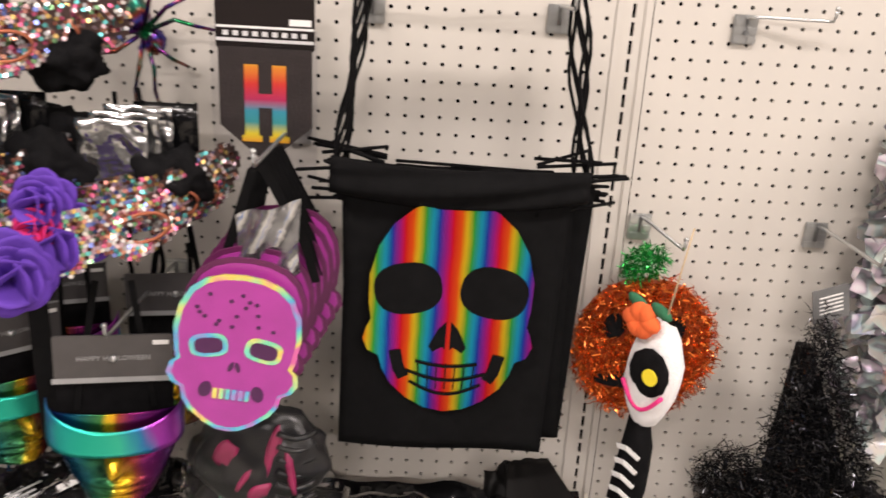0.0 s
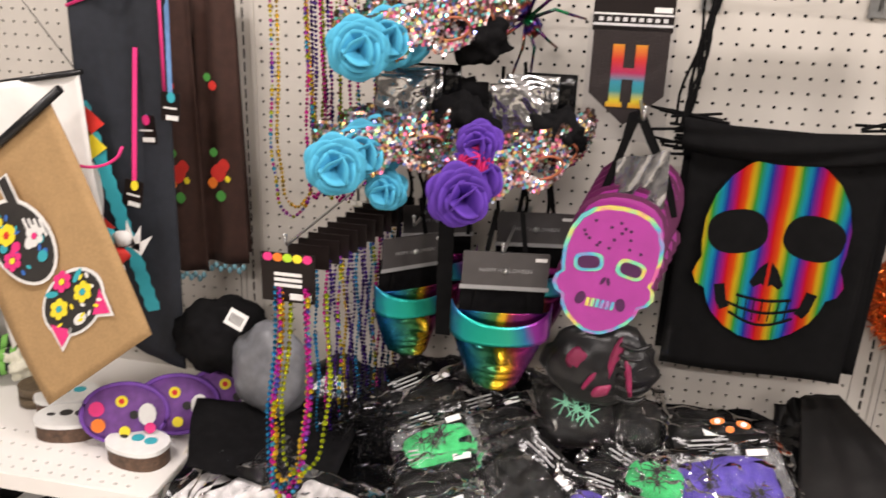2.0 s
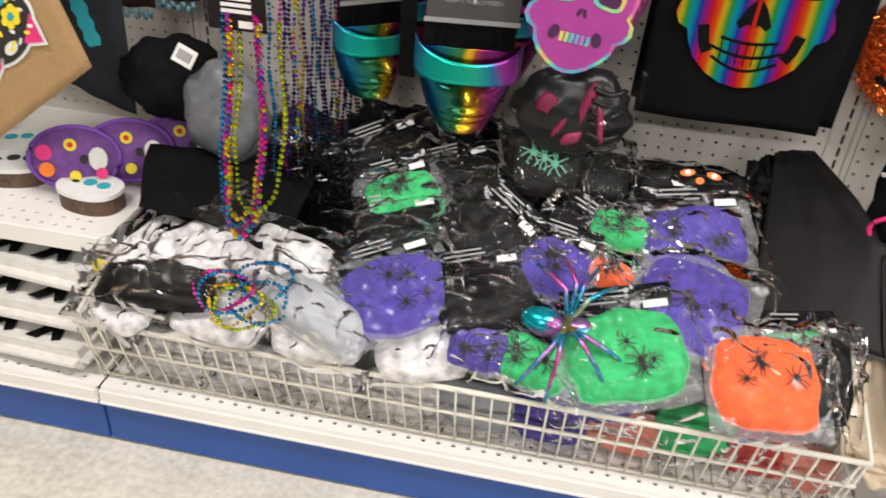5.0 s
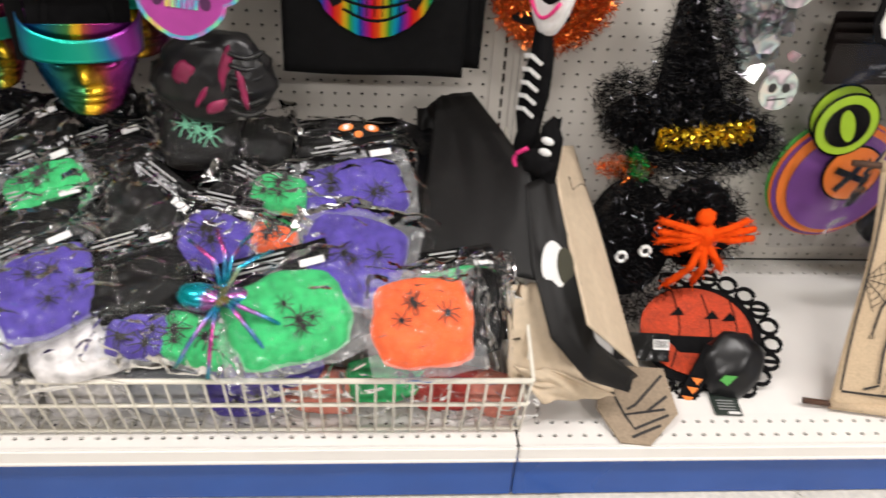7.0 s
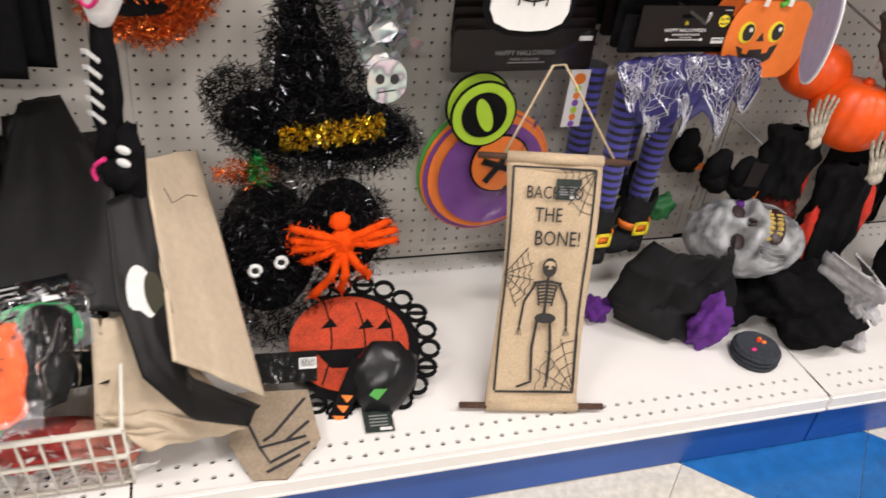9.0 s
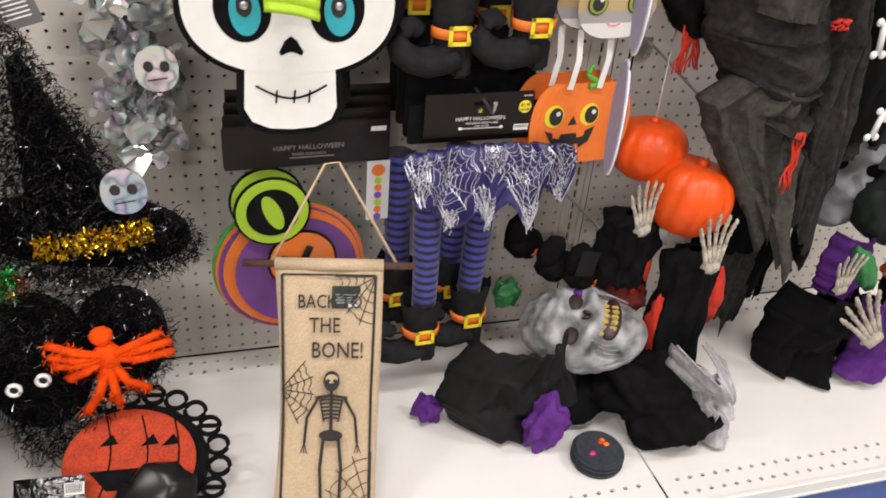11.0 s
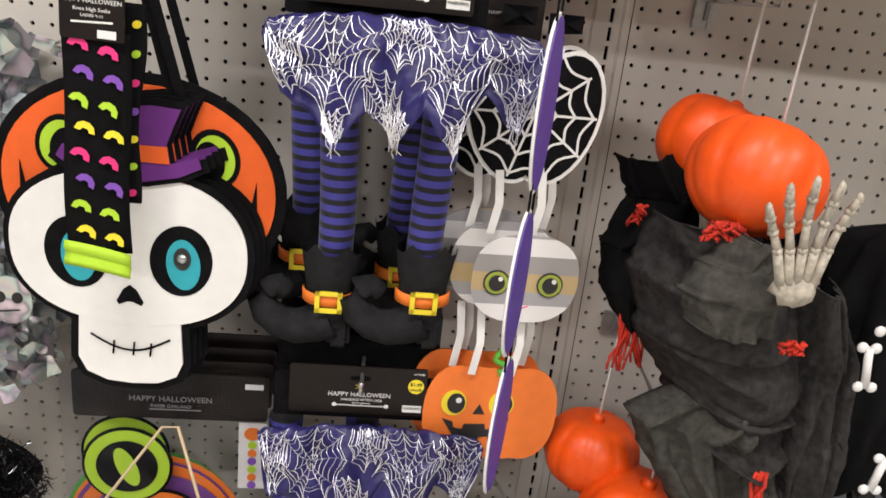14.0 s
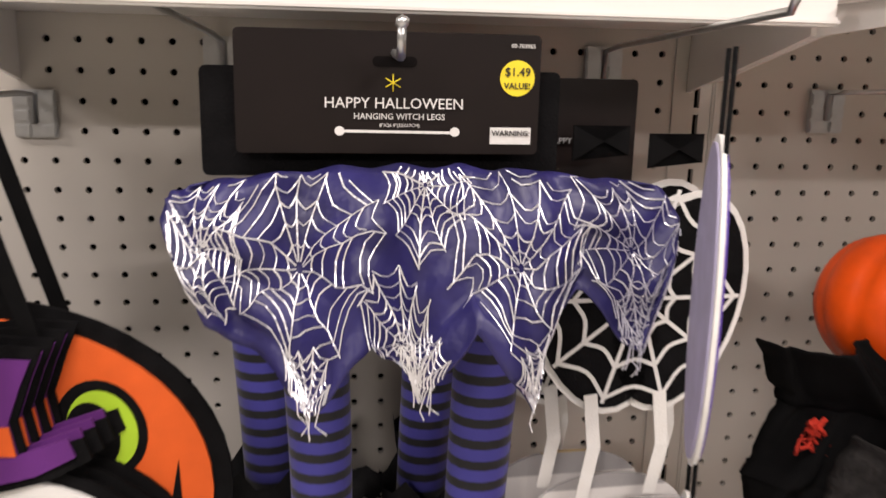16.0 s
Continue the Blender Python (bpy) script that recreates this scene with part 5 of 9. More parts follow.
strips("stem_tinsel", scatter(rng, ell(-0.018, 0.138, 0.036, 0.026, 35), -0.07, 0.04, 0.09, 0.18, 900, 0.03), TINSELGREEN, tp, 0.014, 0.002, rng, "green tinsel stem")
peg_hook(0.047, 0.925, 0.06, -0.03, dx=0.05)

hat = thing("tinsel_hat", (0.32, -0.13, 0.53), "black tinsel witch hat with gold band", "decoration")
brim, crown = ell(0.0, -0.015, 0.170, 0.078, -8), (lambda x, z: 0 <= z <= 0.34 and (-0.115 - 0.02 * z) + 0.06 * z / 0.34 * 1.2 <= x <= 0.105 - 0.155 * z / 0.34)
tipleft = ell(-0.135, 0.05, 0.05, 0.05)
hatshape = lambda x, z: brim(x, z) or crown(x, z) or tipleft(x, z)
bm = B()
plate(bm, oval(0.155, 0.062, 36, 0, -0.015, tilt=-8), 0.02)
plate(bm, [(-0.075, 0), (0.07, 0), (-0.045, 0.26), (-0.060, 0.26)], 0.021)
part("frame", bm, BLACKFELT, hat)
strips("tinsel", scatter(rng, hatshape, -0.19, 0.19, -0.11, 0.36, 14500, 0.055), TINSELBLACK, hat, 0.019, 0.0017, rng)
gold = lambda x, z: -0.07 < x < 0.10 and abs(z - (-0.010 + 0.12 * x)) < 0.019
strips("gold_band", [((p[0], p[1] - 0.045, p[2]), o) for p, o in scatter(rng, gold, -0.08, 0.11, -0.06, 0.06, 900, 0.012)], TINSELGOLD, hat, 0.012, 0.003, rng, "gold tinsel band")
peg_hook(0.318, 0.925, 0.18)
tagh = thing("header_card", (0.285, -0.155, 0.86), "grey printed tag on the tinsel hat", "card", (0, -14, 10))
pl("card", rect(0.055, 0.05, 0, 0, 0.002), 0, mat("grey_card", (0.12, 0.12, 0.12), 0.6), tagh, thick=0.002)
for k in range(5):
    pl("print_bar", rect(0.035, 0.002, 0, 0.012 - 0.006 * k), 0.0008, WHITEINK, tagh)

cat = thing("tinsel_cat", (0.244, -0.195, 0.30), "black tinsel cat with button eyes", "decoration", (-8, 0, 0))
catshape = lambda x, z: ell(-0.015, 0.02, 0.088, 0.125)(x, z) or ell(0.005, 0.14, 0.075, 0.05)(x, z) or ell(0.115, 0.05, 0.075, 0.095)(x, z) or ell(0.06, 0.10, 0.07, 0.085)(x, z) or ell(0.0, -0.095, 0.065, 0.06)(x, z) or ell(0.05, -0.01, 0.06, 0.07)(x, z)
bm = B()
plate(bm, oval(0.08, 0.115, 30, -0.015, 0.02), 0.03)
plate(bm, oval(0.07, 0.085, 24, 0.11, 0.05), 0.029)
part("frame", bm, BLACKFELT, cat)
strips("tinsel", scatter(rng, catshape, -0.12, 0.2, -0.16, 0.2, 9500, 0.06), TINSELBLACK, cat, 0.020, 0.0016, rng)
strips("orange_tinsel", scatter(rng, ell(-0.05, 0.165, 0.05, 0.02), -0.12, 0.03, 0.13, 0.2, 500, 0.05), TINSELORANGE, cat, 0.014, 0.002, rng, "orange tinsel trim")
strips("green_tinsel", scatter(rng, ell(-0.03, 0.175, 0.016, 0.022), -0.06, 0.0, 0.14, 0.21, 260, 0.07), TINSELGREEN, cat, 0.013, 0.002, rng, "green tinsel bow")
for s, dz in ((-0.042, 0.010), (0.0, 0.022)):
    e = B()
    tube(e, [(s + 0.009 * math.cos(2 * math.pi * k / 16), -0.075, dz + 0.009 * math.sin(2 * math.pi * k / 16)) for k in range(16)], 0.0035, 6, closed=True)
    part("button_eye", e, WHITEPLASTIC, cat)
    pl("pupil", oval(0.006, 0.006, 14, s, dz), 0.075, BLACKPLASTIC, cat)
peg_hook(0.218, 0.475, 0.20, -0.02)

osp = thing("fuzzy_spider", (0.341, -0.262, 0.372), "fuzzy orange pipe-cleaner spider decoration", "spider")
FUZZ = mat("orange_fuzz", (0.8, 0.075, 0.004), 0.9, vary=0.15, bump=1.0, bscale=300, spec=0.1)
osp.scale = (1.2, 1.0, 1.15)
bm = B()
ball(bm, 0.017, 0.015, 0.022, (0, -0.012, 0), sub=3, rough=0.2, freq=6)
ball(bm, 0.014, 0.013, 0.014, (-0.004, -0.01, 0.032), sub=3, rough=0.2, freq=6)
part("body", bm, FUZZ, osp)
for x1, z1, x2, z2 in ((-0.034, 0.022, -0.067, 0.022), (-0.034, 0.010, -0.067, 0.003), (-0.032, 0.002, -0.065, -0.013), (-0.026, -0.010, -0.050, -0.036), (0.030, 0.024, 0.061, 0.024), (0.036, 0.016, 0.075, 0.010), (0.036, 0.002, 0.077, -0.007), (-0.014, -0.048, -0.038, -0.098), (0.004, -0.048, 0.003, -0.090), (0.020, -0.034, 0.042, -0.066)):
    bm = B()
    pts = [Vector((0, -0.014, 0)).lerp(Vector((x1, -0.03, z1)), k / 4) for k in range(5)] + [Vector((x1, -0.03, z1)).lerp(Vector((x2, -0.006, z2)), k / 4) for k in range(1, 5)]
    tube(bm, pts, 0.0062, 7, 0.0055)
    leg = part("leg", bm, FUZZ, osp)
    strips("fuzz", [(pts[rng.randrange(9)].lerp(pts[rng.randrange(9)], 0.0) + Vector((rng.gauss(0, 0.003), rng.gauss(0, 0.003), rng.gauss(0, 0.003))), (0, -0.4, 0)) for _ in range(110)], FUZZ, leg, 0.013, 0.0016, rng)

# round black felt mat with letters, its orange pumpkin, and the tags round it
boo = thing("felt_wreath", (0.362, -0.325, 0.185), "black felt wreath of letters with orange glitter pumpkin", "decoration", (-60, 0, -10))
GLITTER = mat("orange_glitter", (0.48, 0.045, 0.008), 0.45, metal=0.3, vary=0.5, scale=400, bump=0.8, bscale=700)
pl("backing", oval(0.112, 0.100, 36), 0.002, BLACKFELT, boo, thick=0.002)
pl("pumpkin", oval(0.102, 0.086, 36, -0.01, 0.005), 0.006, GLITTER, boo, thick=0.003)
for ox, rw in ((-0.055, 0.03), (0.0, 0.034), (0.05, 0.03)):
    line("rib_print", [(ox + rw * 0.5 * math.sin(math.pi * k / 8), 0.08 - 0.15 * k / 8) for k in range(9)], 0.003, 0.0066, BLACKFELT, boo)
for ex in (-0.045, 0.018, 0.05):
    pl("eye", [(ex - 0.014, 0.03), (ex + 0.014, 0.034), (ex + 0.003, 0.05)], 0.0072, BLACKFELT, boo)
pl("mouth", [(-0.07, -0.01), (0.06, 0.0), (0.04, -0.035), (-0.04, -0.04)], 0.0072, BLACKFELT, boo)
for k in range(15):
    a = radians(-120 + 17 * k)
    cx, cz = 0.128 * math.cos(a), 0.116 * math.sin(a)
    bm = B()
    n = 14
    tube(bm, [(cx + 0.0165 * math.cos(2 * math.pi * q / n), -0.002, cz + 0.0145 * math.sin(2 * math.pi * q / n)) for q in range(n)], 0.0042, 6, closed=True)
    if k % 3 == 0:
        tube(bm, [(cx - 0.013, -0.002, cz), (cx + 0.013, -0.002, cz)], 0.0038, 6)
    part("letter", bm, BLACKFELT, boo)
bpack = thing("mask_pack", (0.385, -0.395, 0.182), "black plastic mask with header card", "mask", (-35, 18, -20))
bm = B()
ball(bm, 0.055, 0.026, 0.062, (0.01, 0, 0), sub=3, rough=0.25, freq=2.2, seed=4)
part("mask_shell", bm, BLACKPLASTIC, bpack)
pl("green_print", [(0.0, -0.02), (0.02, -0.012), (0.012, -0.035), (-0.004, -0.032)], 0.029, GREEN, bpack)
pl("strap", rect(0.03, 0.13, -0.035, -0.05), 0.012, BLACKFELT, bpack, thick=0.004)
for k in range(3):
    pl("flame_print", [(-0.045, -0.05 - 0.018 * k), (-0.026, -0.044 - 0.018 * k), (-0.03, -0.058 - 0.018 * k)], 0.0135, ORANGEPRINT, bpack)
bcard = thing("header_card", (0.240, -0.362, 0.190), "black header card with white barcode", "card", (-40, 0, -4))
pl("card", rect(0.10, 0.05, 0, 0), 0, BLACKFILM, bcard, thick=0.002)
pl("barcode", rect(0.028, 0.018, 0.035, 0.005), 0.001, WHITEINK, bcard)
for k in range(9):
    pl("bar", rect(0.0012, 0.013, 0.024 + 0.0027 * k, 0.006), 0.0018, BLACKINK, bcard)
hexa = thing("burlap_tag", (0.206, -0.472, 0.153), "hexagonal burlap card with black spider drawing", "tag", (-72, 0, -6))
pl("board", [(-0.055, 0.075), (0.055, 0.075), (0.072, -0.01), (0.02, -0.072), (-0.03, -0.07), (-0.066, -0.01)], 0.004, BURLAPDARK, hexa, thick=0.004)
for pts in ([(-0.05, 0.05), (-0.02, -0.02), (0.05, -0.005)], [(-0.02, -0.02), (-0.005, -0.045), (0.055, -0.015)], [(0.05, 0.06), (0.0, 0.0), (-0.015, -0.01)], [(0.055, 0.02), (0.02, -0.01)], [(-0.01, -0.06), (0.04, -0.035)]):
    line("spider_drawing", pts, 0.005, 0.0052, BLACKINK, hexa)
dtag = thing("store_tag", (0.378, -0.448, 0.1335), "small dark green printed tag on the deck", "tag", (-90, 0, -4))
pl("card", rect(0.048, 0.056, 0, 0), 0.0012, mat("dark_green_card", (0.02, 0.03, 0.024), 0.5), dtag)
for k in range(4):
    pl("print_bar", rect(0.03, 0.002, 0, 0.006 - 0.007 * k), 0.002, GREYINK, dtag)
pl("barcode", rect(0.02, 0.006, 0.01, -0.023), 0.002, WHITEINK, dtag)

# silver garland of hanging foil skulls
sil = thing("foil_garland", (0.415, -0.085, 0.86), "iridescent silver foil garland with small skulls", "garland")
verts, faces = [], []
for k in range(420):
    x, z, y = rng.gauss(0, 0.030), rng.uniform(-0.24, 0.25), rng.uniform(-0.06, 0.06)
    s = rng.uniform(0.008, 0.022)
    q = Matrix.Rotation(rng.uniform(0, 6), 3, Vector((rng.gauss(0, 1), rng.gauss(0, 1), rng.gauss(0, 1))).normalized())
    b = len(verts)
    for cx, cz in ((-s, -s * 0.6), (s * 0.8, -s), (s, s * 0.7), (0, s * 1.2), (-s * 0.9, s * 0.5)):
        verts.append(Vector((x, y, z)) + q @ Vector((cx, 0.004 * math.sin(90 * cx), cz)))
    faces += [(b, b + 1, b + 2), (b, b + 2, b + 3), (b, b + 3, b + 4)]
tagged(raw("foil_scrap", verts, faces, HOLO, sil), kind="stuff")
for dx, dy, dz in ((-0.018, -0.18, -0.215), (0.035, -0.05, -0.09), (-0.035, -0.03, 0.05), (0.02, -0.06, 0.14)):
    bm = B()
    plate(bm, oval(0.030, 0.034, 22, dx, dz, power=2.2), 0.004, (0, dy, 0))
    sk = part("skull", bm, HOLO, sil)
    for s in (-1, 1):
        pl("eye", oval(0.007, 0.008, 12, dx + 0.011 * s, dz + 0.004), 0.005 - dy, BLACKINK, sk)
    line("mouth", [(dx - 0.014, dz - 0.017), (dx + 0.014, dz - 0.013)], 0.002, 0.005 - dy, BLACKINK, sk)

# ---- things: the plush cat face, its skeleton chain, the black and tan flags ----
plush = thing("skeleton_plush", (0.020, -0.262, 0.800), "white plush skull cat with orange rose and skeleton body", "plush toy", (0, 3, -50))
bm = B()
ball(bm, 0.038, 0.024, 0.076, (0, 0, -0.005), sub=3, rough=0.12, freq=2)
part("head", bm, mat("white_plush", (0.75, 0.73, 0.72), 0.95, vary=0.06, bump=0.6, bscale=300, sheen=0.4), plush)
bm = B()
ball(bm, 0.030, 0.006, 0.034, (0.006, -0.021, 0.005), sub=2)
part("eye_patch", bm, BLACKFELT, plush)
bm = B()
tube(bm, arc(lambda t: (-0.03 + 0.06 * t, -0.020, -0.02 - 0.03 * math.sin(math.pi * t)), 10), 0.003, 6)
part("pink_piping", bm, PINK, plush)
pl("sticker", oval(0.011, 0.011, 18, 0.014, 0.005), 0.031, YELLOW, plush)
bm = B()
for k in range(6):
    a = radians(60 * k)
    ball(bm, 0.016, 0.010, 0.013, (-0.018 + 0.012 * math.cos(a), -0.022, 0.068 + 0.010 * math.sin(a)), (0, 60 * k, 0), sub=2)
part("rose", bm, mat("orange_felt", (0.8, 0.13, 0.03), 0.9, vary=0.15), plush, "orange felt rose")
bm = B()
for sx in (-0.02, 0.015):
    ball(bm, 0.017, 0.006, 0.008, (sx - 0.01, -0.018, 0.088), (0, 20, 0), sub=2)
part("leaf", bm, mat("green_felt", (0.02, 0.13, 0.06), 0.9), plush)
bm = B()
ball(bm, 0.024, 0.016, 0.13, (-0.004, 0, -0.18), sub=3, rough=0.3, freq=3, seed=2)
ball(bm, 0.020, 0.014, 0.06, (0.0, -0.01, -0.27), (0, 12, 0), sub=3, rough=0.3, freq=3, seed=5)
part("body", bm, BLACKFELT, plush, "black felt body")
for k in range(5):
    bm = B()
    ribbon(bm, [(-0.018, -0.022, -0.115 - 0.022 * k), (0.0, -0.027, -0.108 - 0.022 * k), (0.018, -0.022, -0.117 - 0.022 * k)], 0.007)
    thicken(part("rib_print", bm, WHITEINK, plush), 0.001)
bm = B()
tube(bm, [(0.015, -0.02, 0.085), (0.02, -0.01, 0.20)], 0.0012, 5)
part("hang_string", bm, CORD, plush)
chain = thing("skeleton_arm_plush", (0.030, -0.298, 0.490), "dangling black felt skeleton arm with bone print", "plush toy", (0, 5, -30))
bm = B()
ball(bm, 0.022, 0.014, 0.085, (0.0, 0, 0.03), sub=3, rough=0.35, freq=3, seed=7)
ball(bm, 0.027, 0.018, 0.024, (-0.008, -0.01, 0.035), sub=3, rough=0.3, freq=3, seed=8)
ball(bm, 0.017, 0.012, 0.085, (0.012, 0, -0.08), (0, -10, 0), sub=3, rough=0.35, freq=3, seed=9)
part("limb", bm, BLACKFELT, chain)
for z0 in (0.08, 0.06, -0.02):
    bm = B()
    ball(bm, 0.011, 0.004, 0.007, (0.0, -0.015, z0), sub=2)
    part("bone_print", bm, WHITEINK, chain)
bm = B()
tube(bm, arc(lambda t: (-0.03 - 0.018 * math.sin(math.pi * t), -0.012, 0.055 - 0.05 * t), 10), 0.004, 6)
part("pink_loop", bm, PINK, chain, "pink plastic loop")
for dx in (-0.012, 0.002):
    bm = B()
    ribbon(bm, [(dx, -0.016, -0.01), (dx - 0.008, -0.02, -0.10)], 0.005)
    thicken(part("tape", bm, GREYINK, chain), 0.0008)


def quad_cloth(c00, c10, c11, c01, wav, seed, nu=20, nv=26):
    """A hanging cloth between four corners (top left, top right, bottom right, bottom left), with soft folds."""
    a, b, c, d = (Vector(q) for q in (c00, c10, c11, c01))

    def fn(u, v):
        p = a.lerp(b, u).lerp(d.lerp(c, u), v)
        k = noise.noise(Vector((u * 2.4 + seed, v * 1.6, seed))) + 0.4 * noise.noise(Vector((u * 6 + seed, v * 3, 2)))
        return p + Vector((0.2 * k * wav, -k * wav, 0.15 * k * wav))
    bm = B()
    return sheet(bm, fn, nu, nv)


FLAG_L = ((-0.132, -0.085, 0.535), (-0.150, -0.23, 0.465), (-0.175, -0.385, 0.384))
FLAG_R = ((-0.070, -0.085, 0.550), (-0.030, -0.215, 0.540), (0.008, -0.30, 0.510), (0.008, -0.37, 0.45), (0.008, -0.435, 0.395))
EYE_L = ((0.000, -0.33, 0.500), (0.005, -0.43, 0.410), (0.032, -0.50, 0.330), (0.092, -0.530, 0.270), (0.165, -0.525, 0.238))
EYE_R = ((0.050, -0.29, 0.505), (0.062, -0.37, 0.450), (0.076, -0.46, 0.405), (0.092, -0.530, 0.350), (0.185, -0.500, 0.250))
TAN_L = ((0.050, -0.265, 0.530), (0.058, -0.34, 0.46), (0.068, -0.44, 0.42), (0.074, -0.535, 0.385))
TAN_R = ((0.125, -0.10, 0.455), (0.150, -0.24, 0.385), (0.172, -0.36, 0.315), (0.194, -0.48, 0.245))


def edge_cloth(left, right, wav, seed, nu=24, nv=34):
    """Cloth between two edges, each given as places from top to bottom, with soft folds."""
    def along(e, v):
        f = v * (len(e) - 1)
        i = min(len(e) - 2, int(f))
        return Vector(e[i]).lerp(Vector(e[i + 1]), f - i)

    def fn(u, v):
        p = along(left, v).lerp(along(right, v), u)
        k = noise.noise(Vector((u * 2.2 + seed, v * 1.5, seed))) + 0.35 * noise.noise(Vector((u * 6 + seed, v * 3, 2)))
        return p + Vector((0.25 * k * wav, -k * wav, 0.15 * k * wav))
    return sheet(B(), fn, nu, nv)


flag = thing("black_banner", (0, 0, 0), "black satin cloth banner leaning in the basket corner", "banner")
SATIN = mat("black_satin", (0.0065, 0.006, 0.0058), 0.5, vary=0.2, bump=0.2, bscale=90, spec=0.25)
thicken(part("cloth", edge_cloth(FLAG_L, FLAG_R, 0.016, 1.3, 28, 34), SATIN, flag), 0.002)
thicken(part("back_fold", quad_cloth((-0.165, -0.05, 0.50), (-0.10, -0.05, 0.52), (-0.05, -0.12, 0.42), (-0.165, -0.10, 0.42), 0.02, 4.1), SATIN, flag), 0.002)
eyeflag = thing("eye_banner", (0.0, 0.0, 0.0), "black cloth banner with a white eye print", "banner")
thicken(part("cloth", edge_cloth(EYE_L, EYE_R, 0.006, 2.2, 16, 34), SATIN, eyeflag), 0.002)
pl("eye_print", oval(0.020, 0.044, 28, 0, 0, power=1.9), 0.0, WHITEINK, eyeflag, thick=0.0015, at=(0.040, -0.436, 0.412), turn=(-30, -14, -8))
pl("eye_pupil", oval(0.013, 0.030, 18, 0.011, 0.004), 0.0, mat("dark_olive_print", (0.03, 0.028, 0.012), 0.6), eyeflag, thick=0.0015, at=(0.046, -0.4385, 0.412), turn=(-30, -14, -8))
tanflag = thing("burlap_flag", (0, 0, 0), "tan cotton flag folded over on itself", "flag")
thicken(part("cloth", edge_cloth(TAN_L, TAN_R, 0.007, 6.2), FLAGTAN, tanflag), 0.003)
bm = B()
tube(bm, [(0.075, -0.30, 0.50), (0.085, -0.30, 0.475), (0.105, -0.27, 0.47), (0.12, -0.25, 0.455)], 0.0007, 4)
part("loose_thread", bm, BLACKINK, tanflag)
tan2 = thing("burlap_flag", (0, 0, 0), "crumpled tan cotton flag on the basket end", "flag")
thicken(part("cloth", quad_cloth((-0.030, -0.42, 0.375), (0.05, -0.42, 0.375), (0.165, -0.470, 0.185), (-0.030, -0.535, 0.270), 0.022, 9.4), FLAGTAN, tan2), 0.003)
thicken(part("hem", quad_cloth((-0.025, -0.530, 0.300), (0.08, -0.50, 0.25), (0.165, -0.475, 0.182), (0.03, -0.530, 0.215), 0.014, 3.1), FLAGTAN, tan2), 0.003)


# ---- things: pumpkins, bony hands, robes and masks ----
def pumpkin(name, x, y, z, r, squash=0.86, turn=(0, 0, 0), group="plastic pumpkins"):
    t = thing(name, (x, y, z), "glossy orange plastic pumpkin lantern", "pumpkin", turn, group)

    def fn(u, v):
        a, b = 2 * math.pi * u, math.pi * v
        rib = 1 + 0.055 * abs(math.cos(5 * a)) ** 0.7 - 0.04
        rr = r * rib * math.sin(b) ** 0.85
        return Vector((rr * math.cos(a), rr * math.sin(a), r * squash * (math.cos(b) - 0.18 * math.exp(-(b / 0.5) ** 2))))
    bm = B()
    sheet(bm, fn, 80, 28)
    bmesh.ops.remove_doubles(bm, verts=bm.verts, dist=0.0004)
    part("shell", bm, ORANGEPLASTIC, t)
    bm = B()
    tube(bm, [(0, 0, r * squash * 0.78), (0.002, 0, r * squash * 0.98)], r * 0.16, 9, r * 0.10)
    part("stem", bm, ORANGEPLASTIC, t)
    back = t.matrix_world.inverted()
    top = t.matrix_world @ Vector((0.002, 0, r * squash * 0.95))
    bm = B()
    tube(bm, [back @ top, back @ (top + Vector((0.006, 0.01, 0.075))), back @ (top + Vector((0.012, 0.02, 0.15)))], 0.0016, 6)
    part("hang_string", bm, WHITEPLASTIC, t)
    return t


def bone_hand(x, y, z, scale, turn, group="skeleton hands"):
    h = thing("skeleton_hand", (x, y, z), "weathered plastic skeleton hand", "skeleton hand", turn, group)
    palm = B()
    for k in range(5):
        a = -0.5 + 0.25 * k
        tube(palm, [(0.006 * (k - 2) * scale, 0, 0), (0.011 * (k - 2) * scale, -0.004 * scale, 0.045 * scale)], 0.0052 * scale, 7, 0.0045 * scale)
    ball(palm, 0.020 * scale, 0.010 * scale, 0.018 * scale, (0, 0, 0.002), sub=2, rough=0.5, freq=5)
    part("palm", palm, BONE, h)
    for k in range(5):
        fx, length, spread = 0.011 * (k - 2), (0.045, 0.064, 0.070, 0.064, 0.052)[k], 0.16 * (k - 2)
        f = B()
        p = Vector((fx * scale, -0.004 * scale, 0.046 * scale))
        ang = radians(2)
        for seg in range(3):
            d = Vector((math.sin(spread), -math.sin(ang), math.cos(ang))) * length * scale * (0.42, 0.32, 0.26)[seg]
            tube(f, [p, p + d * 0.5, p + d], 0.0044 * scale, 7, 0.0034 * scale)
            ball(f, 0.0056 * scale, 0.0056 * scale, 0.0054 * scale, p, sub=1)
            p, ang = p + d, ang + radians(8)
        ball(f, 0.0036 * scale, 0.0036 * scale, 0.007 * scale, p, sub=1)
        part("finger", f, BONE, h)
    return h


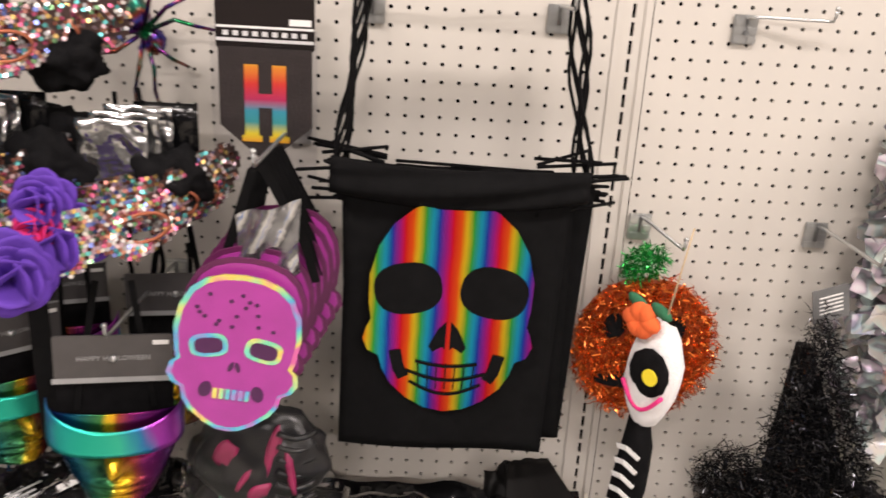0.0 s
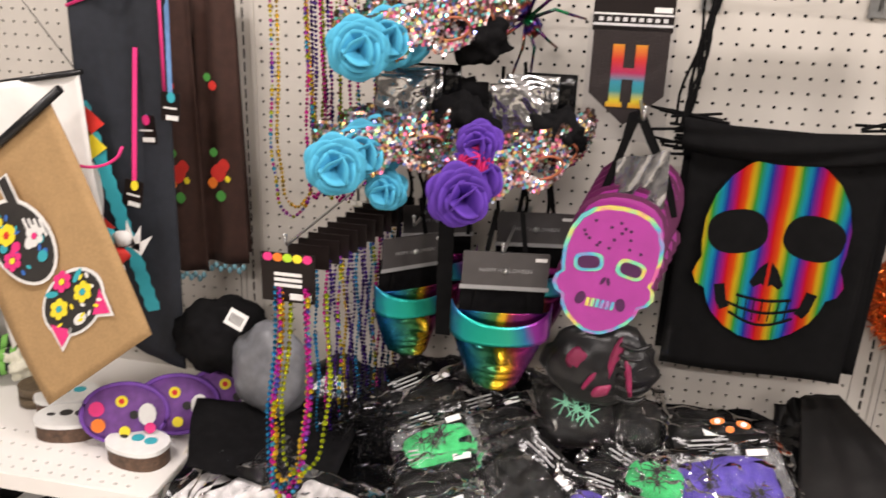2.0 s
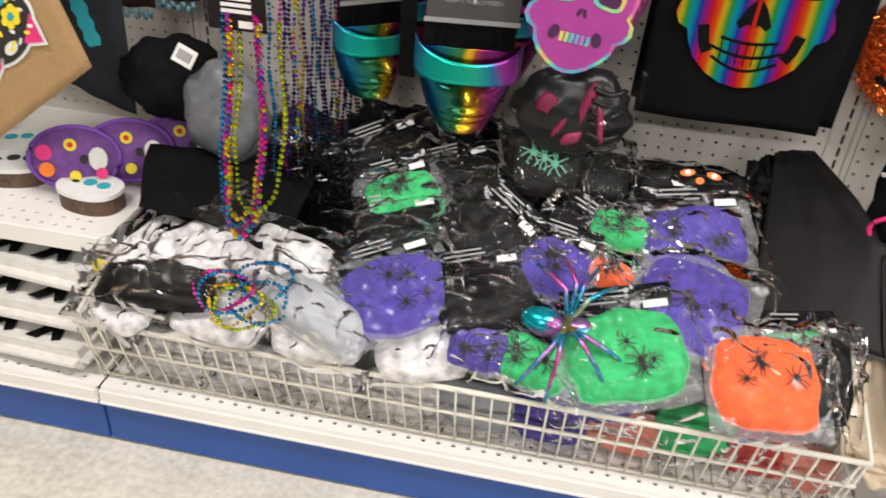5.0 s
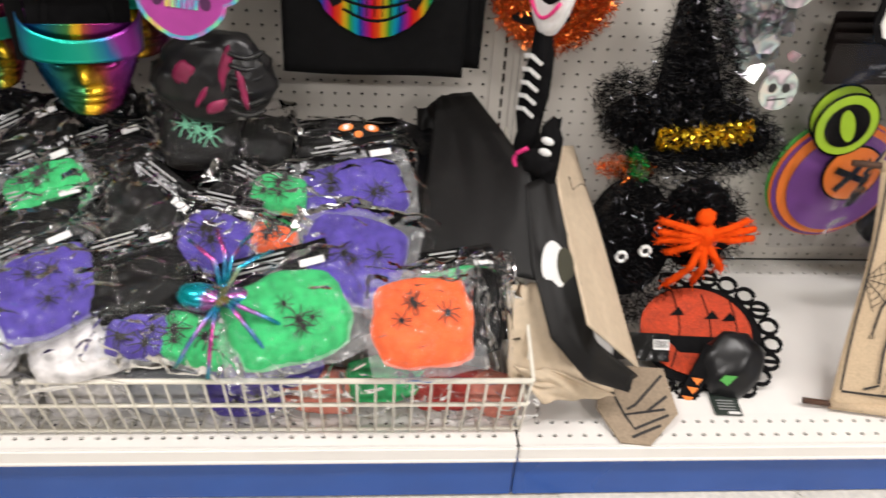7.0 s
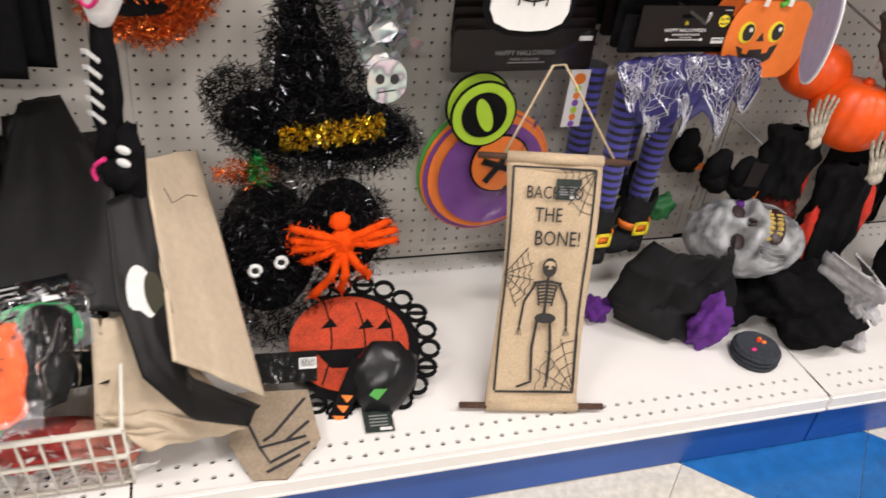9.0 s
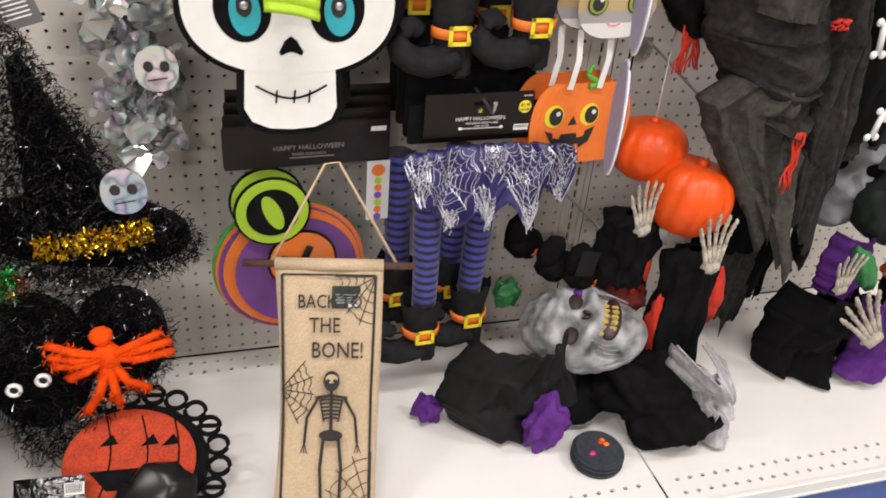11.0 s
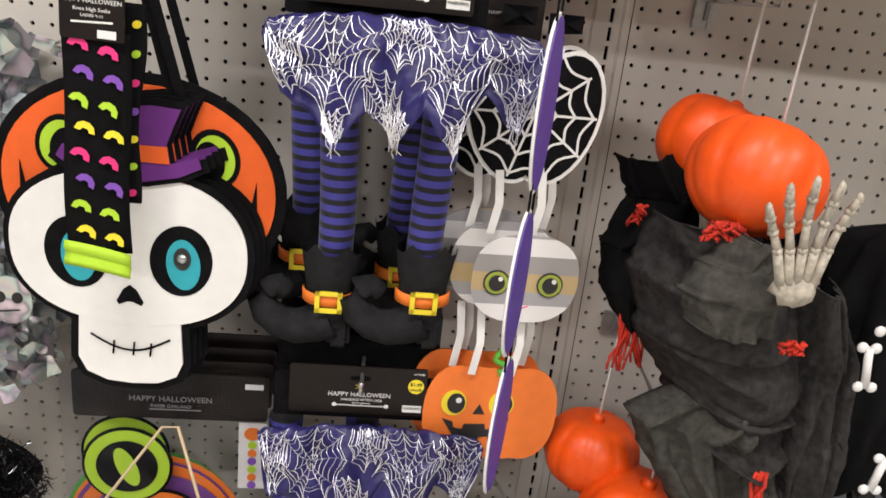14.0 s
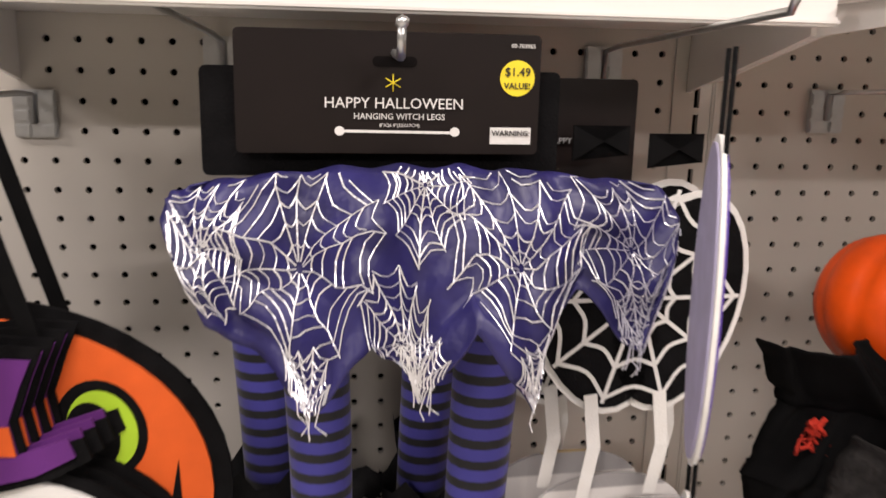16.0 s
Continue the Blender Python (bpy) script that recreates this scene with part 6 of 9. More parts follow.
def robe(name, x, y, z, w, d, h, seed, material, label, turn=(0, 0, 0), taper=0.6, folds=9, ragged=0.04, cat_="costume", lean=0.0):
    t = thing(name, (x, y, z), label, cat_, turn)

    def fn(u, v):
        a = 2 * math.pi * u
        n1 = noise.noise(Vector((math.cos(a) * 1.6 + seed, math.sin(a) * 1.6, v * 2.3)))
        n2 = noise.noise(Vector((math.cos(a) * 4 + seed, math.sin(a) * 4, v * 5 + seed)))
        k = (taper + (1 - taper) * math.sin(min(1, 0.15 + v) * math.pi * 0.55)) * (1 + 0.30 * n1 + 0.16 * n2 + 0.07 * math.sin(folds * a + 3 * v + seed))
        if v < 0.05:
            k *= 0.25 + v * 15
        rag = ragged * (noise.noise(Vector((math.cos(a) * 5, math.sin(a) * 5, seed))) + 0.5 * noise.noise(Vector((math.cos(a) * 14, math.sin(a) * 14, seed)))) * v
        return Vector((w * k * math.cos(a) + lean * v, d * k * math.sin(a), -h * v - rag))
    bm = B()
    sheet(bm, fn, 72, 34)
    part("cloth", bm, material, t)
    return t


def lump(name, at, size, seed, material, label, cat_, turn=(0, 0, 0), rough=0.45, parent=None, pname="cloth", sub=4):
    t = thing(name, at, label, cat_, turn) if parent is None else parent
    bm = B()
    tmp = bmesh.new()
    bmesh.ops.create_icosphere(tmp, subdivisions=sub, radius=1)
    for v in tmp.verts:
        c = v.co.copy()
        k = 1 + rough * noise.noise(c * 1.7 + Vector((seed, 0, seed))) + 0.4 * rough * noise.noise(c * 4.5 + Vector((0, seed, 0))) - 0.25 * rough * abs(noise.noise(c * 7 + Vector((seed, seed, 0))))
        v.co = Vector((c.x * size[0] * k, c.y * size[1] * k, c.z * size[2] * k))
    for f in tmp.faces:
        f.smooth = True
    merge(bm, tmp, None if parent is None else pose(*at, *turn))
    part(pname, bm, material, t)
    return t


pumpkin("hanging_pumpkin", 1.337, -0.285, 1.062, 0.076, 0.86, turn=(-18, 30, 10))
pumpkin("hanging_pumpkin", 1.322, -0.185, 1.074, 0.069, 0.86, turn=(-10, 24, 0))
pumpkin("hanging_pumpkin", 1.303, -0.245, 0.566, 0.076, 0.93, turn=(5, 8, 20))
pumpkin("hanging_pumpkin", 1.252, -0.170, 0.622, 0.067, turn=(0, 4, 50))
peg_hook(1.344, 1.228, 0.05, 0.004, dx=0.075)
peg_hook(1.300, 0.757, 0.22, -0.06, dx=0.03)
bone_hand(1.346, -0.410, 0.978, 1.08, (6, -9, -6))
bone_hand(1.308, -0.350, 0.482, 0.86, (-8, -6, 0))
bone_hand(1.200, -0.290, 0.528, 0.80, (-8, -8, 10))
bone_hand(1.715, -0.365, 0.285, 1.12, (-8, -38, 0))
bone_hand(1.625, -0.33, 0.385, 0.75, (0, -5, 0))
def drape(left, right, y0, bulge, seed, fold=0.014, count=5.0, skew=1.5, ragged=0.0, nu=44, nv=50, swag=False):
    """Hanging cloth between two edges given from top to bottom as (x, z), bulging forward, with slanting folds."""
    def along(e, v):
        f = v * (len(e) - 1)
        i = min(len(e) - 2, int(f))
        s = f - i
        s = s * s * (3 - 2 * s)
        return e[i][0] * (1 - s) + e[i + 1][0] * s, e[i][1] * (1 - s) + e[i + 1][1] * s

    def fn(u, v):
        (xa, za), (xb, zb) = along(left, v), along(right, v)
        r1 = 1 - 2 * abs(noise.noise(Vector((u * count + skew * v, v * 1.6 + seed, seed))))
        r2 = 1 - 2 * abs(noise.noise(Vector((u * count * 2.3 + skew * 2 * v, v * 3.1, seed + 7))))
        n0 = noise.noise(Vector((u * 1.7 + seed, v * 2.1, 3)))
        if swag:
            sag = v * 2.2 - 0.35 * math.sin(math.pi * u) + 0.3 * u
            r1 = 1 - 2.4 * abs(noise.noise(Vector((u * 1.1 + seed, sag * count, seed))))
            r2 = 1 - 2.2 * abs(noise.noise(Vector((u * 2.2, sag * count * 2.2, seed + 7))))
        env = min(1, 6 * min(u, 1 - u) + 0.25)
        rag = ragged * v * v * (noise.noise(Vector((u * 9, seed, 0))) + 0.7 * noise.noise(Vector((u * 27, seed, 5))))
        edge = 0.008 * (noise.noise(Vector((v * 9 + seed, 1 if u > 0.5 else 4, 0))) + 0.5 * noise.noise(Vector((v * 30, seed, u > 0.5))))
        return Vector((xa * (1 - u) + xb * u + edge * abs(2 * u - 1), y0 - bulge * math.sin(math.pi * u) ** 0.7 * (0.75 + 0.5 * n0) - env * (fold * r1 + 0.4 * fold * r2), za * (1 - u) + zb * u + rag + 0.15 * fold * r1))
    return sheet(B(), fn, nu, nv)


PALEGAUZE = mat("pale_gauze", (0.058, 0.055, 0.048), 0.95, vary=0.4, scale=90, bump=0.6, bscale=240, spec=0.08)
reaper = thing("reaper_robe", (0, 0, 0), "hanging ragged dark gauze reaper robe", "costume")
thicken(part("cloth", drape(((1.245, 1.00), (1.228, 0.935), (1.25, 0.85), (1.30, 0.785), (1.325, 0.735)), ((1.36, 1.01), (1.43, 0.955), (1.49, 0.87), (1.50, 0.76), (1.465, 0.68)), -0.235, 0.10, 2.0, 0.030, 2.0, -2.2, nu=70, nv=80, swag=True), GAUZE, reaper), 0.002)
thicken(part("side_fold", drape(((1.415, 0.95), (1.42, 0.85), (1.44, 0.75), (1.45, 0.66), (1.46, 0.56)), ((1.45, 0.95), (1.505, 0.86), (1.515, 0.75), (1.512, 0.62), (1.515, 0.44)), -0.28, 0.05, 12.0, 0.026, 3.0, 0.8, 0.05), GAUZE, reaper), 0.002)
thicken(part("torn_cape", drape(((1.305, 0.79), (1.248, 0.752), (1.285, 0.68), (1.345, 0.585), (1.42, 0.485)), ((1.42, 0.78), (1.45, 0.73), (1.475, 0.66), (1.49, 0.57), (1.512, 0.445)), -0.262, 0.06, 5.5, 0.026, 3.2, 1.2, 0.07, nu=60, nv=60), PALEGAUZE, reaper), 0.0015)
thicken(part("sleeve", drape(((1.312, 1.012), (1.278, 0.975), (1.262, 0.94), (1.275, 0.902)), ((1.352, 1.012), (1.366, 0.985), (1.372, 0.945), (1.376, 0.900)), -0.315, 0.060, 3.3, 0.022, 2.0, 0.6, nu=40, nv=40), PALEGAUZE, reaper), 0.002)
thicken(part("hood", drape(((1.215, 1.045), (1.235, 0.995), (1.215, 0.93), (1.222, 0.87), (1.25, 0.83)), ((1.285, 1.07), (1.33, 1.03), (1.335, 0.95), (1.295, 0.88), (1.278, 0.83)), -0.155, 0.07, 6.1, 0.018, 4.0, 0.9), BLACK, reaper), 0.002)
thicken(part("back_cloth", drape(((1.36, 1.04), (1.37, 0.98), (1.39, 0.90)), ((1.44, 1.04), (1.46, 0.98), (1.48, 0.90)), -0.17, 0.05, 8.1, 0.018, 3.0, 0.9), BLACK, reaper), 0.002)
tasrng = random.Random(4)
for cx, cy, cz, n, sp, ln in ((1.262, -0.205, 0.872, 16, 0.013, 0.105), (1.243, -0.20, 0.995, 7, 0.006, 0.03), (1.295, -0.335, 1.022, 16, 0.020, 0.022), (1.385, -0.375, 0.908, 8, 0.016, 0.016), (1.405, -0.345, 0.72, 7, 0.004, 0.11)):
    bm = B()
    for k in range(n):
        a = tasrng.uniform(-1, 1) * sp
        tube(bm, arc(lambda t: (cx + a * (0.7 + 0.8 * t) + 0.006 * math.sin(5 * t + k), cy + tasrng.uniform(-0.004, 0.004), cz - ln * t * (0.85 + 0.02 * (k % 8))), 6), 0.0026, 4, 0.0016)
    tagged(part("red_tulle", bm, REDTULLE, reaper, "red tulle lining"), kind="stuff")
rt = thing("store_tag", (1.268, -0.115, 0.882), "black hang tag with white print", "tag", (0, -35, 0))
pl("card", rect(0.028, 0.05, 0, 0), 0, CARD, rt, thick=0.0015)
for k in range(3):
    pl("print_bar", rect(0.004, 0.026, -0.007 + 0.007 * k, 0.004), 0.0008, WHITEINK, rt)

sl1 = robe("sleeve_stand", 1.318, -0.285, 0.478, 0.052, 0.045, 0.27, 4.0, BLACKFELT, "black fabric sleeve of a rising skeleton arm", taper=0.9, ragged=0.02)
sl2 = robe("sleeve_stand", 1.215, -0.225, 0.525, 0.05, 0.045, 0.13, 5.0, BLACKFELT, "black fabric sleeve of a rising skeleton arm", taper=0.9, ragged=0.02)
for par, sx, sz in ((sl1, -0.045, -0.16), (sl1, 0.05, -0.10), (sl2, 0.03, -0.10)):
    bm = B()
    ball(bm, 0.02, 0.02, 0.06, (sx, -0.01, sz), sub=3, rough=0.6, freq=3, seed=sx * 50)
    part("red_tulle", bm, REDTULLE, par, "red tulle lining")

suit = robe("skeleton_costume", 1.545, -0.27, 1.02, 0.075, 0.05, 0.34, 7.0, BLACK, "black costume with white bone print", taper=0.9, ragged=0.03)
for dx, dz, tl, ln in ((-0.03, -0.07, 24, 0.075), (0.035, -0.20, 8, 0.07), (-0.055, -0.15, -10, 0.05), (0.0, -0.29, 8, 0.045)):
    t0 = B()
    c, s = math.sin(radians(tl)), math.cos(radians(tl))
    tube(t0, [(dx - c * ln / 2, -0.075, dz - s * ln / 2), (dx + c * ln / 2, -0.075, dz + s * ln / 2)], 0.0048, 8)
    for e in (-1, 1):
        for o in (-0.008, 0.008):
            ball(t0, 0.0066, 0.004, 0.0066, (dx + e * c * ln / 2 + o, -0.075, dz + e * s * ln / 2), sub=2)
    part("bone_print", t0, WHITEINK, suit)
for k in range(5):
    bm = B()
    ball(bm, 0.007, 0.005, 0.012, (0.018 + 0.011 * (k % 3), -0.073, -0.262 - 0.016 * (k // 3)), (0, 10 * k, 0), sub=2)
    part("finger_print", bm, WHITEINK, suit)
gh = thing("ghost_hanging", (1.505, -0.34, 1.10), "white cloth ghost with pointed hem", "decoration")
thicken(part("cloth", quad_cloth((-0.05, 0, 0.10), (0.06, -0.01, 0.10), (0.05, 0, -0.05), (-0.025, -0.01, -0.10), 0.015, 2.2), WHITEFOAM, gh), 0.003)
tr = thing("gauze_streamer", (1.62, -0.24, 0.78), "torn black gauze streamers hanging down", "decoration")
for k in range(7):
    bm = B()
    ribbon(bm, arc(lambda t: (-0.10 + 0.03 * k + 0.012 * math.sin(5 * t + k), -0.02 * (k % 3), 0.02 - (0.16 + 0.03 * (k % 2)) * t), 10), 0.024)
    thicken(part("strip", bm, GAUZE, tr), 0.0012)


def face_mask(name, at, turn, size, material, teeth, label, group=""):
    """A full head mask: brow, sunken eyes, cheekbones, nose and jaw."""
    t = thing(name, at, label, "mask", turn, group)
    tmp = bmesh.new()
    bmesh.ops.create_icosphere(tmp, subdivisions=5, radius=1)
    for v in tmp.verts:
        c = v.co.copy()
        p = Vector((c.x * 0.72 * (1 - 0.16 * max(0, -c.z)), c.y * 0.62, c.z))
        if c.y < 0:
            def dent(cx, cz, rx, rz, dep):
                q = ((p.x - cx) / rx) ** 2 + ((p.z - cz) / rz) ** 2
                return dep * math.exp(-q * 1.6)
            p.y += dent(0.27, 0.14, 0.23, 0.19, 0.40) + dent(-0.27, 0.14, 0.23, 0.19, 0.40)
            p.y += dent(0.0, -0.05, 0.11, 0.13, 0.14) - dent(0.0, 0.36, 0.5, 0.1, 0.09) - dent(0.36, -0.12, 0.17, 0.09, 0.16) - dent(-0.36, -0.12, 0.17, 0.09, 0.16)
            p.y += dent(0.0, -0.46, 0.34, 0.13, 0.12)
            p.y += dent(0.43, -0.36, 0.13, 0.26, 0.26) + dent(-0.43, -0.36, 0.13, 0.26, 0.26) - dent(0.0, -0.80, 0.2, 0.14, 0.10) + dent(0.0, -0.05, 0.08, 0.1, 0.12)
            p.y += 0.018 * math.sin(30 * p.z + 3 * math.sin(5 * p.x)) * (1 if p.z > 0.42 else 0.35)
        p += c * 0.03 * noise.noise(c * 6)
        v.co = p * size
    for f in tmp.faces:
        f.smooth = True
    bm = B()
    merge(bm, tmp)
    part("face", bm, material, t)
    for s in (-1, 1):
        bm = B()
        ball(bm, 0.19 * size, 0.08 * size, 0.145 * size, (0.28 * s * size, -0.29 * size, 0.15 * size), (0, -12 * s, 0), sub=3)
        part("eye_hole", bm, DARK if not teeth else mat("raw_socket", (0.025, 0.010, 0.011), 0.6, vary=0.5), t)
    if teeth:
        for s in (-1, 1):
            bm = B()
            ball(bm, 0.035 * size, 0.05 * size, 0.075 * size, (0.045 * s * size, -0.50 * size, -0.06 * size), (0, 14 * s, 0), sub=2)
            part("nostril", bm, MATS["raw_socket"], t)
            for k in range(3):
                bm = B()
                tube(bm, arc(lambda q: ((0.38 + 0.03 * k + 0.05 * math.sin(3 * q)) * s * size, (-0.50 + 0.09 * k + 0.10 * q) * size, (-0.12 - 0.06 * k - 0.42 * q) * size), 8), 0.020 * size, 6, 0.010 * size)
                part("cheek_wrinkle", bm, material, t)
        bm = B()
        ball(bm, 0.36 * size, 0.10 * size, 0.17 * size, (0, -0.46 * size, -0.42 * size), sub=3)
        m = part("mouth", bm, mat("dark_gum", (0.03, 0.012, 0.01), 0.4), t)
        for row in (0, 1):
            for k in range(7):
                a = (k - 3) / 3.4
                bm = B()
                block(bm, 0.078 * size, 0.05 * size, 0.115 * size, (a * 0.30 * size, (-0.555 + 0.09 * a * a) * size, (-0.355 - 0.13 * row + 0.05 * a * a) * size), bev=0.018 * size)
                part("tooth", bm, mat("gold_tooth", (0.42, 0.3, 0.07), 0.45, vary=0.4, scale=90), m)
    return t


ZOMBIE = mat("zombie_latex", (0.23, 0.235, 0.24), 0.45, vary=1.0, scale=30, bump=0.9, bscale=110, stain=0.3)
zm = face_mask("zombie_mask", (1.135, -0.285, 0.315), (0, 0, 0), 0.114, ZOMBIE, True, "grey latex zombie mask with yellow teeth lying down")
zm.matrix_world = pose(1.135, -0.275, 0.316) @ pose(0, 0, 0, -60, 0, 0) @ pose(0, 0, 0, 0, -66, 0) @ pose(0, 0, 0, -20, 0, 0)
face_mask("ghoul_mask", (1.690, -0.175, 0.560), (-6, 8, -22), 0.122, mat("grey_latex", (0.22, 0.22, 0.24), 0.7, vary=0.25, scale=40, bump=0.5, bscale=120), False, "plain grey ghoul face mask hanging on the wall")

CREPE = mat("black_crepe", (0.006, 0.006, 0.0065), 0.75, vary=0.3, bump=0.3, bscale=300, spec=0.25)
heap = lump("black_costume", (1.02, -0.25, 0.200), (0.150, 0.11, 0.095), 1.0, CREPE, "crumpled black cloth costume on the deck", "costume", (0, 12, 0), 0.35)
heap.location = (0, 0, 0)
heap.rotation_euler = (0, 0, 0)
for ob in heap.children:
    ob.matrix_world = pose(1.02, -0.25, 0.200, 0, 12, 0)
thicken(part("draped_front", drape(((0.93, 0.325), (0.885, 0.27), (0.865, 0.20), (0.90, 0.142)), ((1.10, 0.335), (1.12, 0.27), (1.15, 0.20), (1.16, 0.142)), -0.27, 0.075, 21.0, 0.026, 3.2, 0.5, 0.0, 50, 40), CREPE, heap), 0.002)
lump("black_costume", (1.12, -0.262, 0.180), (0.12, 0.072, 0.060), 5.0, BLACK, "crumpled black cloth costume on the deck", "costume", (0, -8, 0), 0.4)
lump("purple_cloth", (1.046, -0.362, 0.180), (0.040, 0.035, 0.062), 8.0, PURPLETULLE, "purple tulle scrap spilling from the costume", "cloth", (15, 0, 0), 0.5)
lump("purple_cloth", (0.862, -0.26, 0.158), (0.025, 0.022, 0.032), 9.0, PURPLETULLE, "purple tulle scrap spilling from the costume", "cloth", (0, 30, 0), 0.6)
lump("black_hood", (1.27, -0.345, 0.200), (0.115, 0.10, 0.075), 3.0, BLACKFELT, "black felt hood lying on the deck", "costume", (0, 15, 0), 0.45)
GREYGAUZE = mat("light_gauze", (0.42, 0.41, 0.42), 0.9, vary=0.35, scale=60, bump=0.7, bscale=200)
gz = thing("gauze_scarf", (1.385, -0.41, 0.205), "light grey gauze scarf over the hood", "scarf", (0, 20, 0))
gz.matrix_world = pose(0, 0, 0)
thicken(part("cloth", drape(((1.27, 0.325), (1.275, 0.27), (1.29, 0.20), (1.305, 0.139)), ((1.345, 0.315), (1.40, 0.26), (1.435, 0.20), (1.44, 0.139)), -0.345, 0.10, 31.0, 0.016, 5.0, 0.7, nu=60), GREYGAUZE, gz), 0.0012)
thicken(part("upper_layer", drape(((1.275, 0.33), (1.285, 0.28), (1.30, 0.22)), ((1.33, 0.322), (1.37, 0.28), (1.40, 0.225)), -0.36, 0.105, 34.0, 0.013, 7.0, 1.2, 0.03, nu=60), GREYGAUZE, gz), 0.0012)

puck = thing("cloth_puck", (1.131, -0.417, DECK), "dark knitted round box with red print", "box")
bm = B()
tube(bm, [(0, 0, 0.0), (0, 0, 0.004), (0, 0, 0.026), (0, 0, 0.034)], 0.043, 36, 0.041)
part("body", bm, mat("dark_knit", (0.03, 0.035, 0.045), 0.95, vary=0.4, scale=160, bump=1.0, bscale=300), puck)
for k in range(3):
    bm = B()
    tube(bm, [(0.0435 * math.cos(2 * math.pi * q / 30), 0.0435 * math.sin(2 * math.pi * q / 30), 0.008 + 0.009 * k) for q in range(30)], 0.0035, 6, closed=True)
    part("knitted_band", bm, MATS["dark_knit"], puck)
for ax, ay, m in ((0.008, 0.010, REDPRINT), (0.016, 0.004, ORANGEPRINT), (-0.018, -0.012, PINK), (0.012, 0.014, ORANGEPRINT)):
    bm = B()
    ball(bm, 0.006, 0.005, 0.0022, (ax, ay, 0.035), sub=2, rough=0.5, freq=5)
    part("red_print", bm, m, puck)
for k, (sx, sy, sz) in enumerate(((1.10, -0.19, 0.405), (1.145, -0.215, 0.40), (1.06, -0.13, 0.42))):
    s = thing("witch_slipper", (sx, sy, sz), "black felt slipper with orange striped band", "slipper", (10, 15, 20), "hanging witch slippers")
    bm = B()
    ball(bm, 0.042, 0.03, 0.030, (0, 0, 0), sub=3, rough=0.25, freq=3, seed=k)
    ball(bm, 0.026, 0.02, 0.035, (-0.03, 0, 0.03), sub=3, rough=0.2, freq=3, seed=k + 3)
    part("upper", bm, BLACKFELT, s)
    for q in range(3):
        pl("band_stripe", [(0.0 + 0.011 * q, -0.008), (0.008 + 0.011 * q, -0.008), (0.012 + 0.011 * q, 0.008), (0.004 + 0.011 * q, 0.008)], 0.031, ORANGEPRINT, s)
pl("card", rect(0.035, 0.05), 0, CARD, thing("store_tag", (1.13, -0.255, 0.445), "dark printed hang tag on the slippers", "tag", (0, 8, 0)), thick=0.0015)
peg_hook(1.10, 0.53, 0.21, -0.07, dx=0.09)
lump("purple_cloth", (1.17, -0.235, 0.345), (0.05, 0.03, 0.03), 2.0, PURPLETULLE, "purple tulle scrap spilling from the costume", "cloth", (0, 20, 0), 0.5)
lump("green_hand", (1.045, -0.12, 0.300), (0.028, 0.02, 0.030), 4.0, mat("green_rubber", (0.03, 0.2, 0.06), 0.5), "green rubber hand prop", "prop", (0, 0, 0), 0.4)
lump("red_cloth", (1.235, -0.215, 0.335), (0.05, 0.035, 0.055), 6.0, mat("dark_red_tulle", (0.16, 0.02, 0.012), 0.9, vary=0.4), "dark red tulle scrap behind the mask", "cloth", (0, 0, 0), 0.5)
lowrobe = thing("black_robe", (0, 0, 0), "black gauze robe hanging low on the wall", "costume")
thicken(part("cloth", drape(((1.50, 0.50), (1.485, 0.42), (1.475, 0.34), (1.50, 0.26)), ((1.66, 0.50), (1.67, 0.42), (1.68, 0.32), (1.67, 0.22)), -0.06, 0.07, 12.0, 0.022, 3.5, 1.0, 0.05), BLACK, lowrobe), 0.002)
thicken(part("torn_hem", drape(((1.51, 0.34), (1.50, 0.27), (1.52, 0.18)), ((1.60, 0.36), (1.62, 0.27), (1.60, 0.19)), -0.09, 0.05, 15.0, 0.015, 4.0, 1.5, 0.06), GAUZE, lowrobe), 0.0015)
low_r = thing("purple_robe", (0, 0, 0), "black and purple robe heaped on the deck", "costume")
thicken(part("cloth", drape(((1.60, 0.34), (1.575, 0.28), (1.56, 0.21), (1.58, 0.138)), ((1.72, 0.36), (1.73, 0.29), (1.745, 0.22), (1.76, 0.138)), -0.22, 0.12, 14.0, 0.026, 3.5, 0.9), BLACK, low_r), 0.002)
thicken(part("side_cloth", drape(((1.70, 0.30), (1.72, 0.22), (1.75, 0.138)), ((1.86, 0.34), (1.88, 0.24), (1.90, 0.138)), -0.20, 0.10, 17.0, 0.02, 3.5, 0.9), BLACK, low_r), 0.002)
thicken(part("purple_panel", drape(((1.72, 0.34), (1.735, 0.27), (1.74, 0.20), (1.72, 0.15)), ((1.80, 0.35), (1.84, 0.28), (1.85, 0.21), (1.84, 0.15)), -0.29, 0.06, 15.0, 0.020, 4.5, 1.1), PURPLETULLE, low_r, "purple tulle panel"), 0.0015)
thicken(part("purple_panel", drape(((1.655, 0.46), (1.64, 0.40), (1.645, 0.33)), ((1.73, 0.47), (1.745, 0.40), (1.73, 0.33)), -0.24, 0.05, 16.0, 0.016, 4.0, 1.1), PURPLETULLE, low_r, "purple tulle panel"), 0.0015)
lump("green_hood", (1.745, -0.265, 0.515), (0.085, 0.06, 0.075), 5.0, mat("dark_green_cloth", (0.012, 0.018, 0.013), 0.7, vary=0.3, spec=0.2), "dark green cloth witch hood", "costume", (0, 30, 0), 0.22)
lump("green_hand", (1.695, -0.30, 0.405), (0.022, 0.02, 0.06), 2.0, MATS["green_rubber"], "green rubber hand prop", "prop", (0, -30, 0), 0.25)
